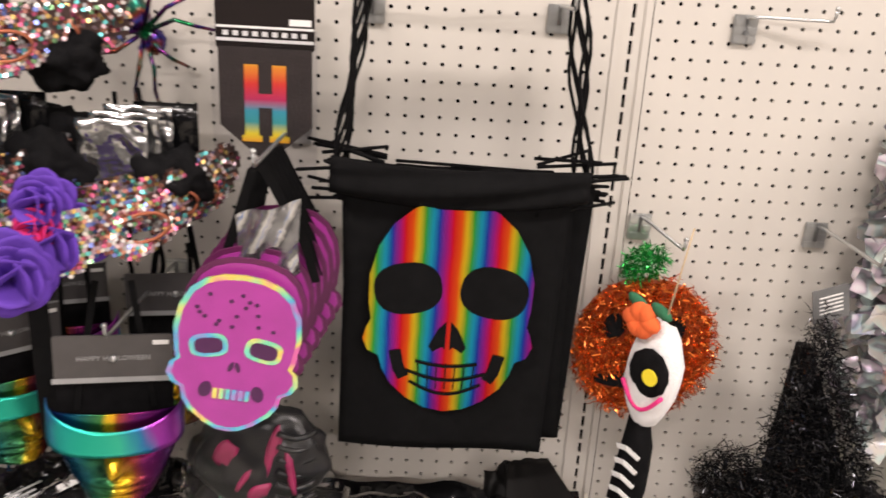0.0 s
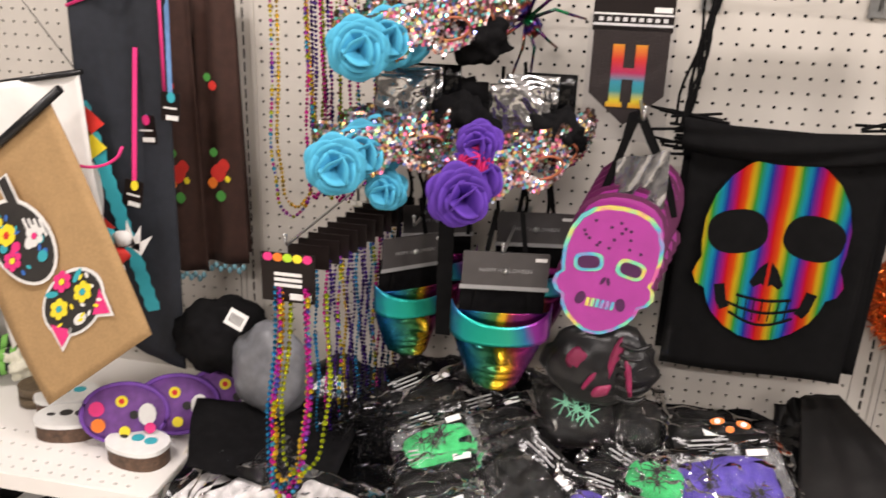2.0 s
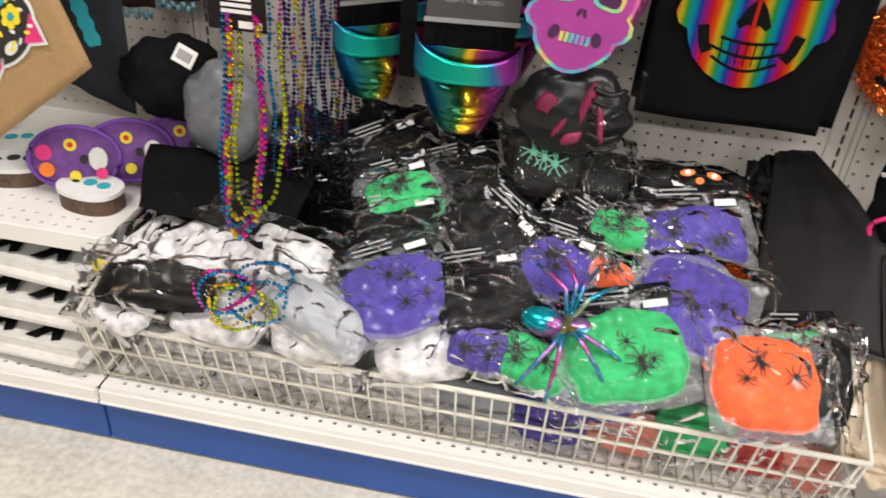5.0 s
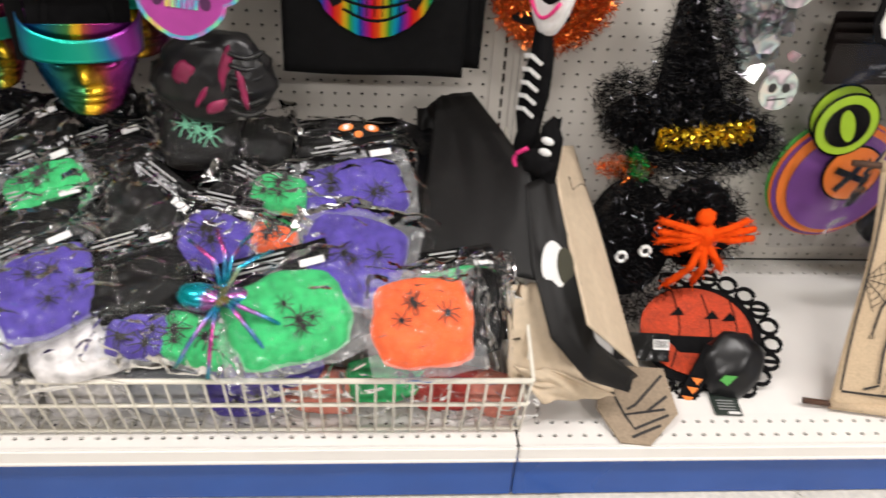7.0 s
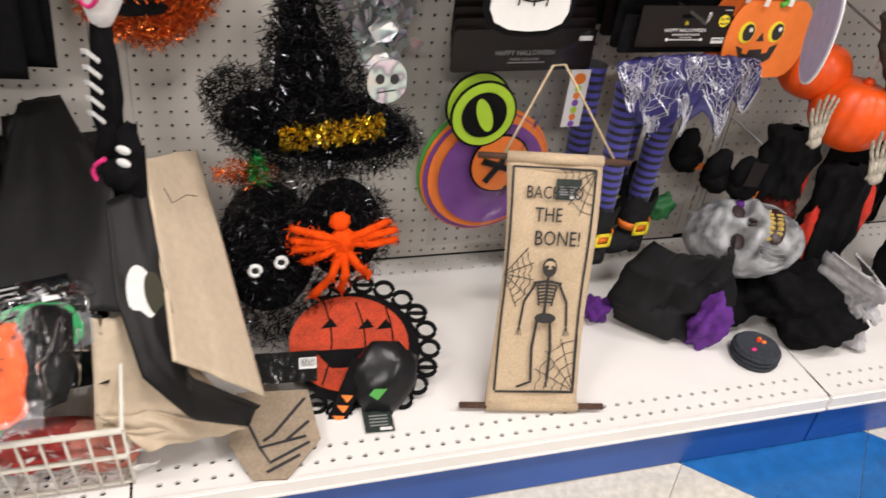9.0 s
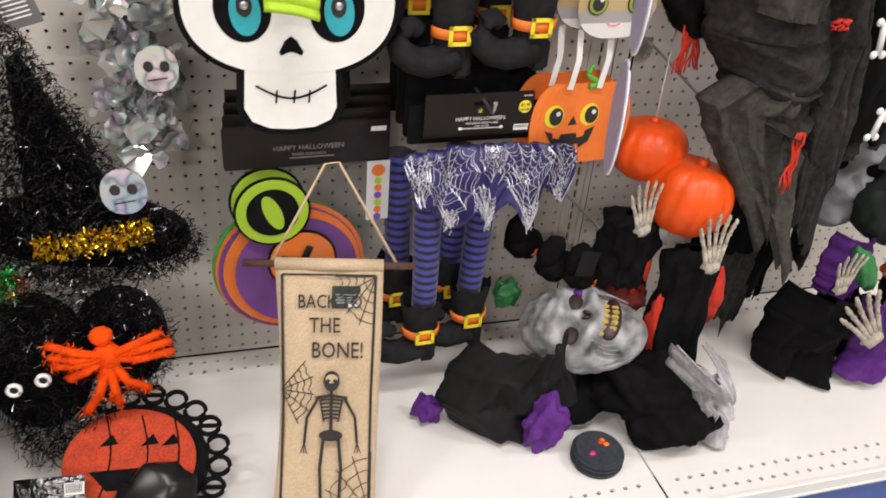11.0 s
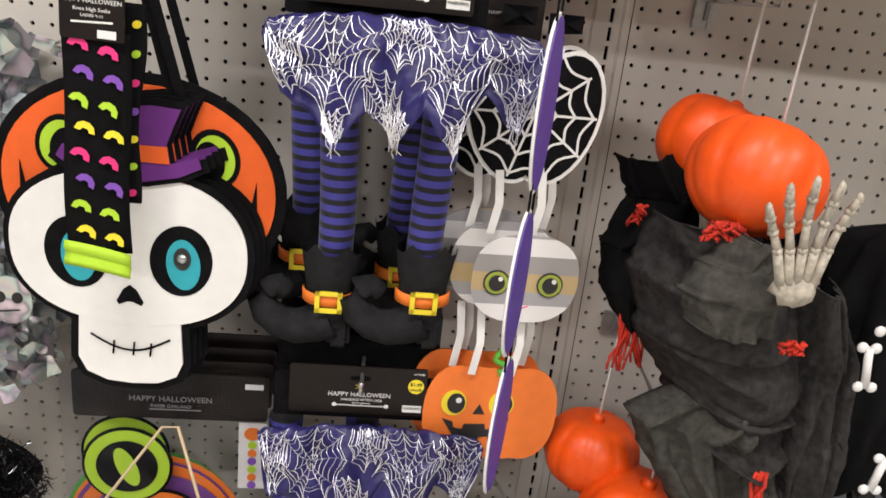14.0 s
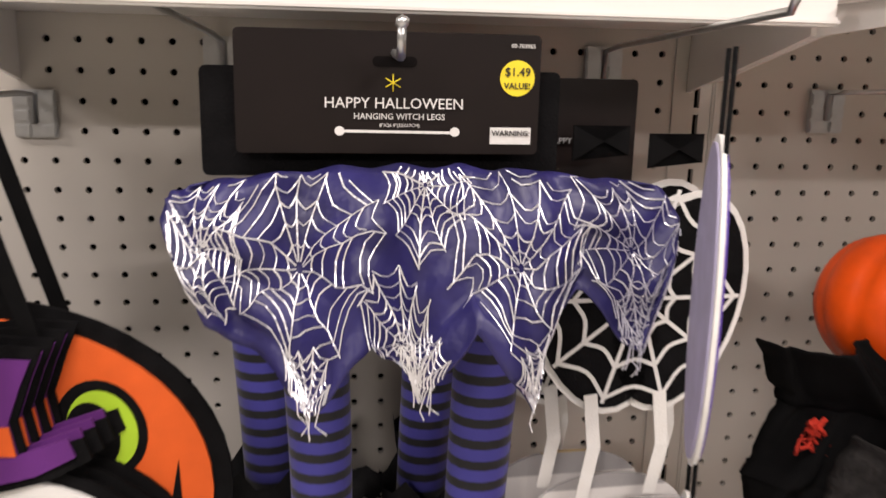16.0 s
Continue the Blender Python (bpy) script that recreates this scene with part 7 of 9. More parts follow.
lump("orange_cloth", (1.80, -0.30, 0.40), (0.05, 0.035, 0.04), 2.0, mat("orange_felt", (0.8, 0.13, 0.03), 0.9), "orange felt scrap on the robe", "cloth", (0, 0, 0), 0.4)
lump("orange_cloth", (1.83, -0.2, 0.63), (0.05, 0.035, 0.06), 3.0, MATS["orange_felt"], "orange felt scrap on the robe", "cloth", (0, 0, 0), 0.4)


# ---- things: the wire basket and its packs ----
basket = thing("wire_basket", (0, 0, 0), "white coated wire dump basket on the deck", "basket")
WIRE = mat("white_coated_wire", (0.78, 0.74, 0.64), 0.35, vary=0.05)
BX0, BX1 = -1.225, 0.004
for y, z, r in ((-0.552, 0.288, 0.0045), (-0.535, 0.222, 0.0035), (-0.508, 0.140, 0.0030)):
    bm = B()
    tube(bm, [(BX0, y, z), (BX1, y, z)], r, 8)
    part("rail", bm, WIRE, basket)
for sx in (BX0, BX1):
    for y, z in ((-0.552, 0.288), (-0.535, 0.222), (-0.508, 0.140)):
        bm = B()
        tube(bm, [(sx, y, z), (sx, -0.06, z + (0.18 if z > 0.25 else 0.0))], 0.0032, 8)
        part("end_rail", bm, WIRE, basket)
    for k in range(10):
        t = k / 10
        bm = B()
        tube(bm, [(sx, -0.545 + 0.45 * t, 0.285 + 0.16 * t), (sx, -0.508 + 0.42 * t, 0.134)], 0.0022, 6)
        part("end_wire", bm, WIRE, basket)
n = 44
bm = B()
tube(bm, [(0, -0.553, 0.288), (0, -0.537, 0.222), (0, -0.510, 0.136), (0, -0.30, 0.135)], 0.0020, 6)
wire_mesh = None
for k in range(n):
    if wire_mesh is None:
        ob = part("wire", bm, WIRE, basket)
        wire_mesh = ob.data
    else:
        ob = new("wire", wire_mesh)
        ob.parent = basket
    ob.location.x = BX0 + (BX1 - BX0) * (k + 0.5) / n

PACKMAT = {
    "purple": mat("purple_web_fibre", (0.075, 0.05, 0.30), 0.85, vary=0.35, scale=70, bump=1.0, bscale=90),
    "green": mat("green_web_fibre", (0.03, 0.42, 0.13), 0.85, vary=0.35, scale=70, bump=1.0, bscale=90),
    "orange": mat("orange_web_fibre", (0.85, 0.13, 0.035), 0.85, vary=0.2, scale=70, bump=0.6, bscale=120),
    "white": mat("white_web_fibre", (0.60, 0.58, 0.57), 0.9, vary=0.6, scale=45, bump=0.8, bscale=60),
    "black": mat("black_print_sheet", (0.0035, 0.0033, 0.0035), 0.45, vary=0.3, scale=40, bump=0.9, bscale=60, spec=0.15),
    "grey": mat("grey_print_sheet", (0.36, 0.37, 0.39), 0.4, vary=0.15, scale=20, bump=0.3),
    "pink": mat("salmon_web_fibre", (0.6, 0.2, 0.14), 0.85, vary=0.25, scale=70, bump=0.6),
    "red": mat("red_web_fibre", (0.4, 0.03, 0.02), 0.8, vary=0.25, scale=70, bump=0.6),
}
NAMES = {"purple": "purple spider-web", "green": "green spider-web", "orange": "orange spider-web", "white": "white spider-web", "black": "black printed party", "grey": "grey costume", "pink": "salmon spider-web", "red": "red spider-web"}
CRINKLE = film("crinkled_film", tint=(0.97, 0.97, 0.98), gloss=0.21, rough=0.07, scale=8)
MILKY = film("milky_film", tint=(0.93, 0.94, 0.94), gloss=0.22, rough=0.18, scale=14, haze=0.15)


def spider_mark(bm, cx, cz, y, r, rng):
    plate(bm, oval(r * 0.22, r * 0.32, 10, cx, cz), 0.001, (0, y, 0))
    for k in range(8):
        a = radians(45 * k + 22 + rng.uniform(-12, 12))
        mx, mz = cx + 0.55 * r * math.cos(a), cz + 0.55 * r * math.sin(a)
        b = a + rng.uniform(-0.6, 0.6)
        ribbon(bm, [(cx, y - 0.001, cz), (mx, y - 0.001, mz), (mx + 0.5 * r * math.cos(b), y - 0.001, mz + 0.5 * r * math.sin(b))], r * 0.09)


def pack(x, y, z, w, h, colour, spin, seed, tilt=-58, header=True, marks=4, lift=0.02, stars=False):
    rng = random.Random(seed)
    t = thing("party_pack", (0, 0, 0), NAMES[colour] + " decoration in a crinkled clear bag", "party pack", group=NAMES[colour] + " packs")
    t.matrix_world = pose(x, y, z + lift) @ pose(0, 0, 0, tilt + rng.uniform(-8, 8), 0, rng.uniform(-10, 10)) @ pose(0, 0, 0, 0, spin, 0)
    thick = 0.023 if colour != "black" else 0.016
    off = seed * 1.37

    def dome(u, v, k=1.0, fat=thick):
        a, b = 2 * u - 1, 2 * v - 1
        e = max(0, (1 - abs(a) ** 3.2)) ** 0.45 * max(0, (1 - abs(b) ** 3.2)) ** 0.45
        wob = 1 + 0.10 * noise.noise(Vector((a * 1.5 + off, b * 1.5, off)))
        # round the outline
        rx = a * math.sqrt(1 - 0.30 * b * b)
        rz = b * math.sqrt(1 - 0.30 * a * a)
        return Vector((rx * w / 2 * wob * k, -fat * e * (1 + 0.35 * noise.noise(Vector((a * 3 + off, b * 3, 1))) + 0.22 * abs(noise.noise(Vector((a * 7 + off, b * 7, 4))))), -rz * h / 2 * wob * k - 0.0))
    bm = B()
    sheet(bm, dome, 18, 18)
    body = part("filling", bm, PACKMAT[colour], t)
    bm = B()
    sheet(bm, lambda u, v: Vector((dome(u, v).x, 0.004, dome(u, v).z)), 6, 6)
    part("back", bm, PACKMAT[colour], t)
    if colour in ("purple", "green", "orange"):
        for k in range(marks):
            u, v = rng.uniform(0.25, 0.75), rng.uniform(0.25, 0.75)
            p = dome(u, v)
            m = B()
            spider_mark(m, p.x, p.z, p.y - 0.004, rng.uniform(0.014, 0.024), rng)
            part("spider", m, BLACKINK, t)
    if stars:
        for k in range(3):
            m = B()
            p = dome(0.35 + 0.15 * k, 0.35 + 0.08 * k)
            spider_mark(m, p.x, p.z, p.y - 0.004, 0.022, rng)
            part("spider", m, mat("glow_green", (0.12, 0.42, 0.25), 0.5), t)
    if header:
        hz = h / 2 + 0.012
        bm = B()
        sheet(bm, lambda u, v: Vector(((u - 0.5) * w * 0.92, -0.006 - 0.008 * noise.noise(Vector((u * 3 + off, v * 2, 0))), hz + 0.022 - 0.05 * v)), 10, 5)
        hd = part("header", bm, BLACKFILM, t, "black printed header")
        pl("barcode", rect(w * 0.2, 0.011, w * 0.3, hz - 0.012), 0.016, WHITEINK, hd)
        for k in range(3):
            pl("print_bar", rect(w * rng.uniform(0.25, 0.45), 0.0028, -w * 0.12, hz + 0.012 - 0.008 * k), 0.0155, GREYINK, hd)

    def flap(u, v):
        a = 2 * math.pi * u
        c, q = math.cos(a), math.sin(a)
        k = 1 / max(abs(c), abs(q)) ** 0.8
        inner = Vector((c * w * 0.47, 0, q * h * 0.47))
        outer = Vector((c * k * w * 0.58, 0, q * k * h * 0.59))
        return inner.lerp(outer, v) + Vector((0, -0.004 - 0.010 * noise.noise(Vector((3 * c + off, 3 * q, v))), 0.006 * noise.noise(Vector((4 * c, 4 * q + off, 2)))))
    if colour in ("purple", "green", "orange", "grey") and lift > 0:
        bm = B()
        sheet(bm, flap, 40, 3)
        part("bag_flap", bm, MILKY, t, "milky clear bag edge").visible_shadow = False

    def wrap(u, v):
        a, b = 2 * u - 1, 2 * v - 1
        e = max(0, (1 - abs(a) ** 2.6)) ** 0.5 * max(0, (1 - abs(b) ** 2.6)) ** 0.5
        q = Vector((a * 2.2 + off, b * 2.2, off * 2))
        ridge = abs(noise.noise(q * 1.3)) + 0.5 * abs(noise.noise(q * 3.1)) + 0.12 * abs(noise.noise(q * 6.3))
        return Vector((a * w * 0.64 + 0.014 * noise.noise(q), -0.004 - thick * 1.08 * e - 0.020 * ridge, -b * h * 0.66 + 0.014 * noise.noise(q + Vector((5, 0, 0)))))
    bm = B()
    sheet(bm, wrap, 26, 26)
    f = part("film", bm, CRINKLE, t, "crinkled clear film")
    f.visible_shadow = False
    return t


PACKS = [
    (-0.706, -0.487, 0.378, 0.165, 0.135, "purple", -25, 1), (-0.269, -0.313, 0.451, 0.170, 0.110, "purple", -6, 2), (-0.270, -0.430, 0.403, 0.165, 0.145, "purple", 18, 3),
    (-0.480, -0.400, 0.411, 0.115, 0.100, "purple", 8, 4), (-0.568, -0.530, 0.335, 0.100, 0.070, "purple", 10, 5), (-0.360, -0.520, 0.361, 0.180, 0.140, "green", -12, 6),
    (-0.385, -0.320, 0.448, 0.095, 0.065, "green", 5, 7), (-0.105, -0.450, 0.362, 0.140, 0.070, "green", -4, 8), (-0.490, -0.535, 0.330, 0.120, 0.075, "green", 15, 9),
    (-0.745, -0.320, 0.452, 0.130, 0.080, "green", -28, 10), (-0.164, -0.530, 0.362, 0.150, 0.140, "orange", -5, 11), (-0.396, -0.385, 0.405, 0.080, 0.050, "orange", 20, 12),
    (-0.576, -0.470, 0.385, 0.150, 0.110, "black", -18, 14), (-0.596, -0.368, 0.428, 0.140, 0.110, "black", 30, 15), (-0.076, -0.505, 0.365, 0.065, 0.140, "black", 3, 16),
    (-0.777, -0.249, 0.478, 0.150, 0.100, "black", -30, 17), (-0.728, -0.385, 0.423, 0.150, 0.085, "black", -18, 18), (-0.421, -0.205, 0.485, 0.090, 0.100, "black", 2, 19),
    (-0.650, -0.260, 0.465, 0.130, 0.090, "black", -25, 21), (-0.455, -0.330, 0.425, 0.110, 0.085, "black", 22, 22),
    (-0.823, -0.525, 0.305, 0.150, 0.090, "white", 5, 23), (-0.657, -0.525, 0.305, 0.150, 0.090, "white", -6, 24), (-1.018, -0.440, 0.380, 0.150, 0.120, "white", -40, 25),
    (-0.898, -0.455, 0.380, 0.150, 0.110, "white", 10, 26), (-1.110, -0.470, 0.365, 0.110, 0.140, "white", 40, 27), (-0.985, -0.520, 0.300, 0.160, 0.090, "white", 0, 28),
    (-0.821, -0.535, 0.358, 0.170, 0.080, "grey", 20, 29), (-1.088, -0.520, 0.345, 0.200, 0.085, "black", -6, 30), (-1.150, -0.52, 0.29, 0.12, 0.09, "white", 12, 31),
]
for p in PACKS:
    pack(*p, header=p[5] in ("purple", "green", "black") and p[3] > 0.1 and p[7] not in (16, 30, 3))
pack(-0.524, -0.225, 0.500, 0.125, 0.110, "black", 0, 40, tilt=-35, header=False, stars=True)
jack = pack(-0.285, -0.205, 0.470, 0.160, 0.080, "black", -2, 41, tilt=-40, header=False, stars=False)
pl("mouth_print", [(-0.045, 0.0), (-0.02, -0.007), (0.02, -0.007), (0.05, 0.002), (0.04, -0.018), (0.0, -0.026), (-0.035, -0.018)], 0.034, WHITEINK, jack, at=(0.02, 0, 0.014))
for s in (-1, 1):
    pl("eye_print", oval(0.012, 0.006, 14, 0.02 + 0.021 * s, 0.030, tilt=-12 * s), 0.034, ORANGEPRINT, jack)
    pl("pupil_print", oval(0.005, 0.0045, 10, 0.02 + 0.021 * s, 0.030), 0.0352, WHITEINK, jack)
pl("nose_print", oval(0.007, 0.006, 12, 0.02, 0.019), 0.034, ORANGEPRINT, jack)
for k, (x, z, c) in enumerate(((-1.10, 0.17, "white"), (-0.97, 0.17, "white"), (-0.84, 0.175, "white"), (-0.70, 0.17, "white"), (-0.57, 0.17, "grey"), (-0.445, 0.172, "purple"), (-0.328, 0.180, "pink"), (-0.212, 0.205, "green"), (-0.109, 0.180, "red"), (-0.39, 0.235, "purple"), (-0.05, 0.17, "pink"))):
    pack(x, -0.455, z, 0.14, 0.085, c, (-1) ** k * 8, 60 + k, tilt=-15, header=False, marks=2, lift=0.0)
under = thing("pile_core", (0, 0, 0), "dark jumble of bagged goods filling the basket", "party packs", kind="stuff")
bm = B()
sheet(bm, lambda u, v: Vector((-1.21 + 1.20 * u, -0.49 + 0.42 * v, 0.150 + (0.165 + 0.165 * v) + 0.03 * noise.noise(Vector((u * 14, v * 6, 2))))), 60, 20)
part("heap", bm, BLACKFILM, under)

teal = thing("metallic_spider", (-0.455, -0.505, 0.405), "metallic teal and pink plastic spider on the packs", "spider", (-50, 0, 0))
TEALFOIL = foil("teal_pink_foil", [(0.0, 0.35, 0.4), (0.0, 0.45, 0.5), (0.02, 0.3, 0.45), (0.5, 0.1, 0.4), (0.05, 0.4, 0.45)], 26, 0.22, 0.75)
PINKFOIL = foil("pink_blue_foil", [(0.6, 0.1, 0.4), (0.65, 0.12, 0.4), (0.1, 0.3, 0.6), (0.0, 0.35, 0.5), (0.6, 0.5, 0.1)], 14, 0.22, 0.75)
bm = B()
ball(bm, 0.034, 0.020, 0.021, (-0.028, -0.005, 0), (0, 10, 0), sub=3, rough=0.12, freq=7)
ball(bm, 0.026, 0.016, 0.017, (0.022, -0.005, -0.002), sub=3, rough=0.12, freq=7)
part("body", bm, TEALFOIL, teal)
for x1, z1, x2, z2 in ((-0.005, 0.045, -0.05, 0.085), (0.01, 0.055, -0.01, 0.10), (0.02, 0.05, 0.04, 0.095), (0.03, 0.035, 0.07, 0.07), (0.0, -0.04, -0.01, -0.115), (-0.012, -0.04, -0.055, -0.10), (0.035, -0.02, 0.10, -0.045), (0.03, -0.03, 0.075, -0.085)):
    bm = B()
    tube(bm, [(0.005, -0.012, 0), (x1, -0.04, z1), ((x1 + x2) / 2, -0.03, (z1 + z2) / 2), (x2, -0.004, z2)], 0.0042, 7, 0.003)
    part("leg", bm, PINKFOIL, teal)
bpile = thing("bead_heap", (-0.935, -0.545, 0.385), "tangled heap of metallic bead necklaces", "necklace", (-50, 0, 0))
rng = random.Random(77)
for k, m in enumerate((BEADBLUE, BEADBLUE, BEADLIME, BEADPINK, BEADGOLD, BEADBLUE)):
    cx, cz = rng.uniform(-0.03, 0.04), rng.uniform(-0.02, 0.03)
    beads("strand", arc(lambda t: (cx + (0.045 + 0.012 * math.sin(7 * t + k)) * math.cos(6.3 * t + k), -0.01 - 0.008 * math.sin(9 * t + k), cz + 0.032 * math.sin(6.3 * t + k + 0.3 * math.sin(5 * t))), 40), 0.0036, m, bpile, rng)

hatb = thing("witch_hat", (-1.045, -0.36, 0.445), "black felt witch hat with a grey lining lying down", "hat", (0, 0, 0))
thicken(part("brim", quad_cloth((-0.175, 0.10, 0.02), (0.15, 0.12, 0.05), (0.14, -0.10, -0.03), (-0.09, -0.09, 0.02), 0.03, 2.4, 28, 22), BLACKFELT, hatb), 0.004)
lump("crown", (-0.018, 0.09, 0.108), (0.074, 0.05, 0.092), 2.0, mat("grey_satin", (0.15, 0.155, 0.17), 0.42, vary=0.25), "", "", (0, 0, 0), 0.14, hatb, "crown")
lump("beanie", (-1.185, -0.21, 0.575), (0.085, 0.075, 0.075), 1.5, BLACKFELT, "black knitted hat with a white tag", "hat", (0, 0, 0), 0.25)
htag = thing("store_tag", (-1.115, -0.295, 0.655), "white paper tag with barcode", "tag", (-20, 25, 0))
pl("paper", rect(0.035, 0.03), 0, WHITEINK, htag)
for k in range(7):
    pl("bar", rect(0.0016, 0.016, -0.011 + 0.0036 * k, 0), 0.0008, BLACKINK, htag)
spd = thing("tinsel_bundle", (-0.885, -0.29, 0.475), "black tinsel spider bundle", "decoration")
strips("tinsel", [((rng.gauss(0, 0.035), rng.gauss(0, 0.02), rng.gauss(0, 0.03)), (rng.gauss(0, 1), -0.6, rng.gauss(0, 1))) for _ in range(1600)], TINSELBLACK, spd, 0.028, 0.002, rng)
# loose dark wrappings behind the pile
for k, (x, y, z, sx, sz) in enumerate(((-0.70, -0.14, 0.515, 0.075, 0.06), (-0.80, -0.15, 0.50, 0.07, 0.05), (-0.60, -0.13, 0.49, 0.06, 0.05), (-0.20, -0.16, 0.44, 0.05, 0.045), (-0.36, -0.14, 0.43, 0.06, 0.05))):
    lump("black_wrapper", (x, y, z), (sx, 0.05, sz), 20 + k, BLACKFILM, "crumpled black plastic wrapper", "wrapper", (0, 20 * k, 0), 0.6)


# ---- things: masks, beads and spider on the board ----
FACEFOIL = stripes("rainbow_face_foil", [(0.0, (0.01, 0.12, 0.10)), (0.09, (0.04, 0.17, 0.04)), (0.135, (0.62, 0.40, 0.02)), (0.185, (0.66, 0.36, 0.02)), (0.23, (0.36, 0.07, 0.03)), (0.31, (0.20, 0.015, 0.10)), (0.48, (0.11, 0.008, 0.13)), (0.62, (0.09, 0.015, 0.18)), (0.74, (0.01, 0.04, 0.22)), (0.88, (0.0, 0.09, 0.20)), (1.0, (0.01, 0.12, 0.10))], 0, 0.19, 0.24, 0.85, hard=False, wob=0.06)
BANDFOIL = stripes("teal_band_foil", [(0.0, (0.0, 0.42, 0.30)), (0.22, (0.02, 0.45, 0.30)), (0.34, (0.02, 0.16, 0.36)), (0.44, (0.28, 0.03, 0.3)), (0.56, (0.28, 0.03, 0.3)), (0.68, (0.03, 0.10, 0.36)), (0.8, (0.0, 0.38, 0.36)), (1.0, (0.0, 0.42, 0.30))], 0, 0.19, 0.28, 0.7, hard=False, wob=0.06)


def foil_mask(x, y, z, s, turn, seed):
    t = thing("foil_mask", (x, y, z), "rainbow metallic half mask hanging on a printed card", "mask", turn, "rainbow foil masks")
    pl("card", rect(0.150 * s, 0.062 * s, 0, 0.100 * s, 0.003), 0.012, mat("grey_header", (0.055, 0.05, 0.05), 0.4, vary=0.1), t, thick=0.003)
    pl("card_lower", rect(0.150 * s, 0.11 * s, 0, 0.03 * s), 0.004, BLACKFELT, t, thick=0.003)
    line("card_edge", [(-0.078 * s, 0.066 * s), (0.078 * s, 0.066 * s)], 0.008 * s, 0.0125, GREYINK, t)
    letters("HAPPY HALLOWEEN", 0.010 * s, GREYINK, t, (0, -0.0128, 0.098 * s))
    pl("barcode", rect(0.02 * s, 0.006 * s, 0.06 * s, 0.12 * s), 0.0132, WHITEINK, t)
    bm = B()
    ball(bm, 0.005, 0.004, 0.005, (0, -0.014, 0.098 * s), sub=2)
    part("rivet", bm, ZINC, t)

    def face(u, v):
        a = (u - 0.5) * math.pi * 0.96
        w = 0.084 * (1 - 0.62 * max(0, v - 0.18) ** 1.5)
        deep = 0.050 * (1 - 0.25 * v)
        px, py = w * math.sin(a), -deep * math.cos(a)
        f = math.exp(-((px / 0.013) ** 2))
        py -= 0.030 * f * math.exp(-(((v - 0.56) / 0.13) ** 2)) * (1 if v < 0.60 else max(0, 1 - (v - 0.60) / 0.08))
        py += 0.016 * (math.exp(-(((abs(px) - 0.033) / 0.018) ** 2)) * math.exp(-(((v - 0.36) / 0.10) ** 2)))
        py -= 0.008 * math.exp(-((px / 0.026) ** 2)) * (math.exp(-(((v - 0.76) / 0.035) ** 2)) + math.exp(-(((v - 0.84) / 0.03) ** 2)))
        py -= 0.010 * math.exp(-((px / 0.022) ** 2)) * math.exp(-(((v - 0.97) / 0.06) ** 2))
        drop = 0.150 * v * (1 - 0.10 * abs(math.sin(a)) ** 3)
        return Vector((px * s, py * s, (0.024 - drop + 0.010 * math.cos(a * 1.2)) * s))
    bm = B()
    sheet(bm, face, 60, 60)
    thicken(part("face", bm, FACEFOIL, t, "iridescent rainbow foil face"), 0.002)
    for e in (-1, 1):
        bm = B()
        ball(bm, 0.017 * s, 0.008 * s, 0.0058 * s, (0.033 * e * s, -0.036 * s, -0.024 * s), (0, 6 * e, 25 * e), sub=2)
        part("eye_slot", bm, DARK, t)
    bm = B()
    sheet(bm, lambda u, v: Vector((0.089 * math.sin((u - 0.5) * 3.0) * s, -0.056 * math.cos((u - 0.5) * 3.0) * s - 0.003 - 0.006 * v, (0.042 - 0.030 * math.cos((u - 0.5) * 3.0) - 0.044 * v + 0.010 * v * math.cos((u - 0.5) * 6)) * s)), 24, 6)
    thicken(part("visor_band", bm, BANDFOIL, t), 0.0015)
    for e in (-1, 1):
        bm = B()
        ribbon(bm, [(0.05 * e * s, -0.01, 0.02), (0.022 * e * s, 0.01, 0.20 * s)], 0.008)
        thicken(part("elastic", bm, BLACK, t), 0.0008)
    return t


foil_mask(-0.660, -0.272, 0.702, 0.92, (0, 2, 14), 1)
foil_mask(-0.832, -0.195, 0.696, 0.86, (0, 2, 46), 2)
foil_mask(-0.625, -0.120, 0.730, 0.90, (0, 0, 10), 3)
foil_mask(-0.810, -0.075, 0.720, 0.86, (0, 0, 20), 4)
pl("strap", rect(0.026, 0.26), 0, BLACK, thing("elastic_strap", (-0.760, -0.245, 0.78), "wide black elastic strap hanging down", "strap"), thick=0.002)
peg_hook(-0.660, 0.815, 0.27)
peg_hook(-0.828, 0.815, 0.17)


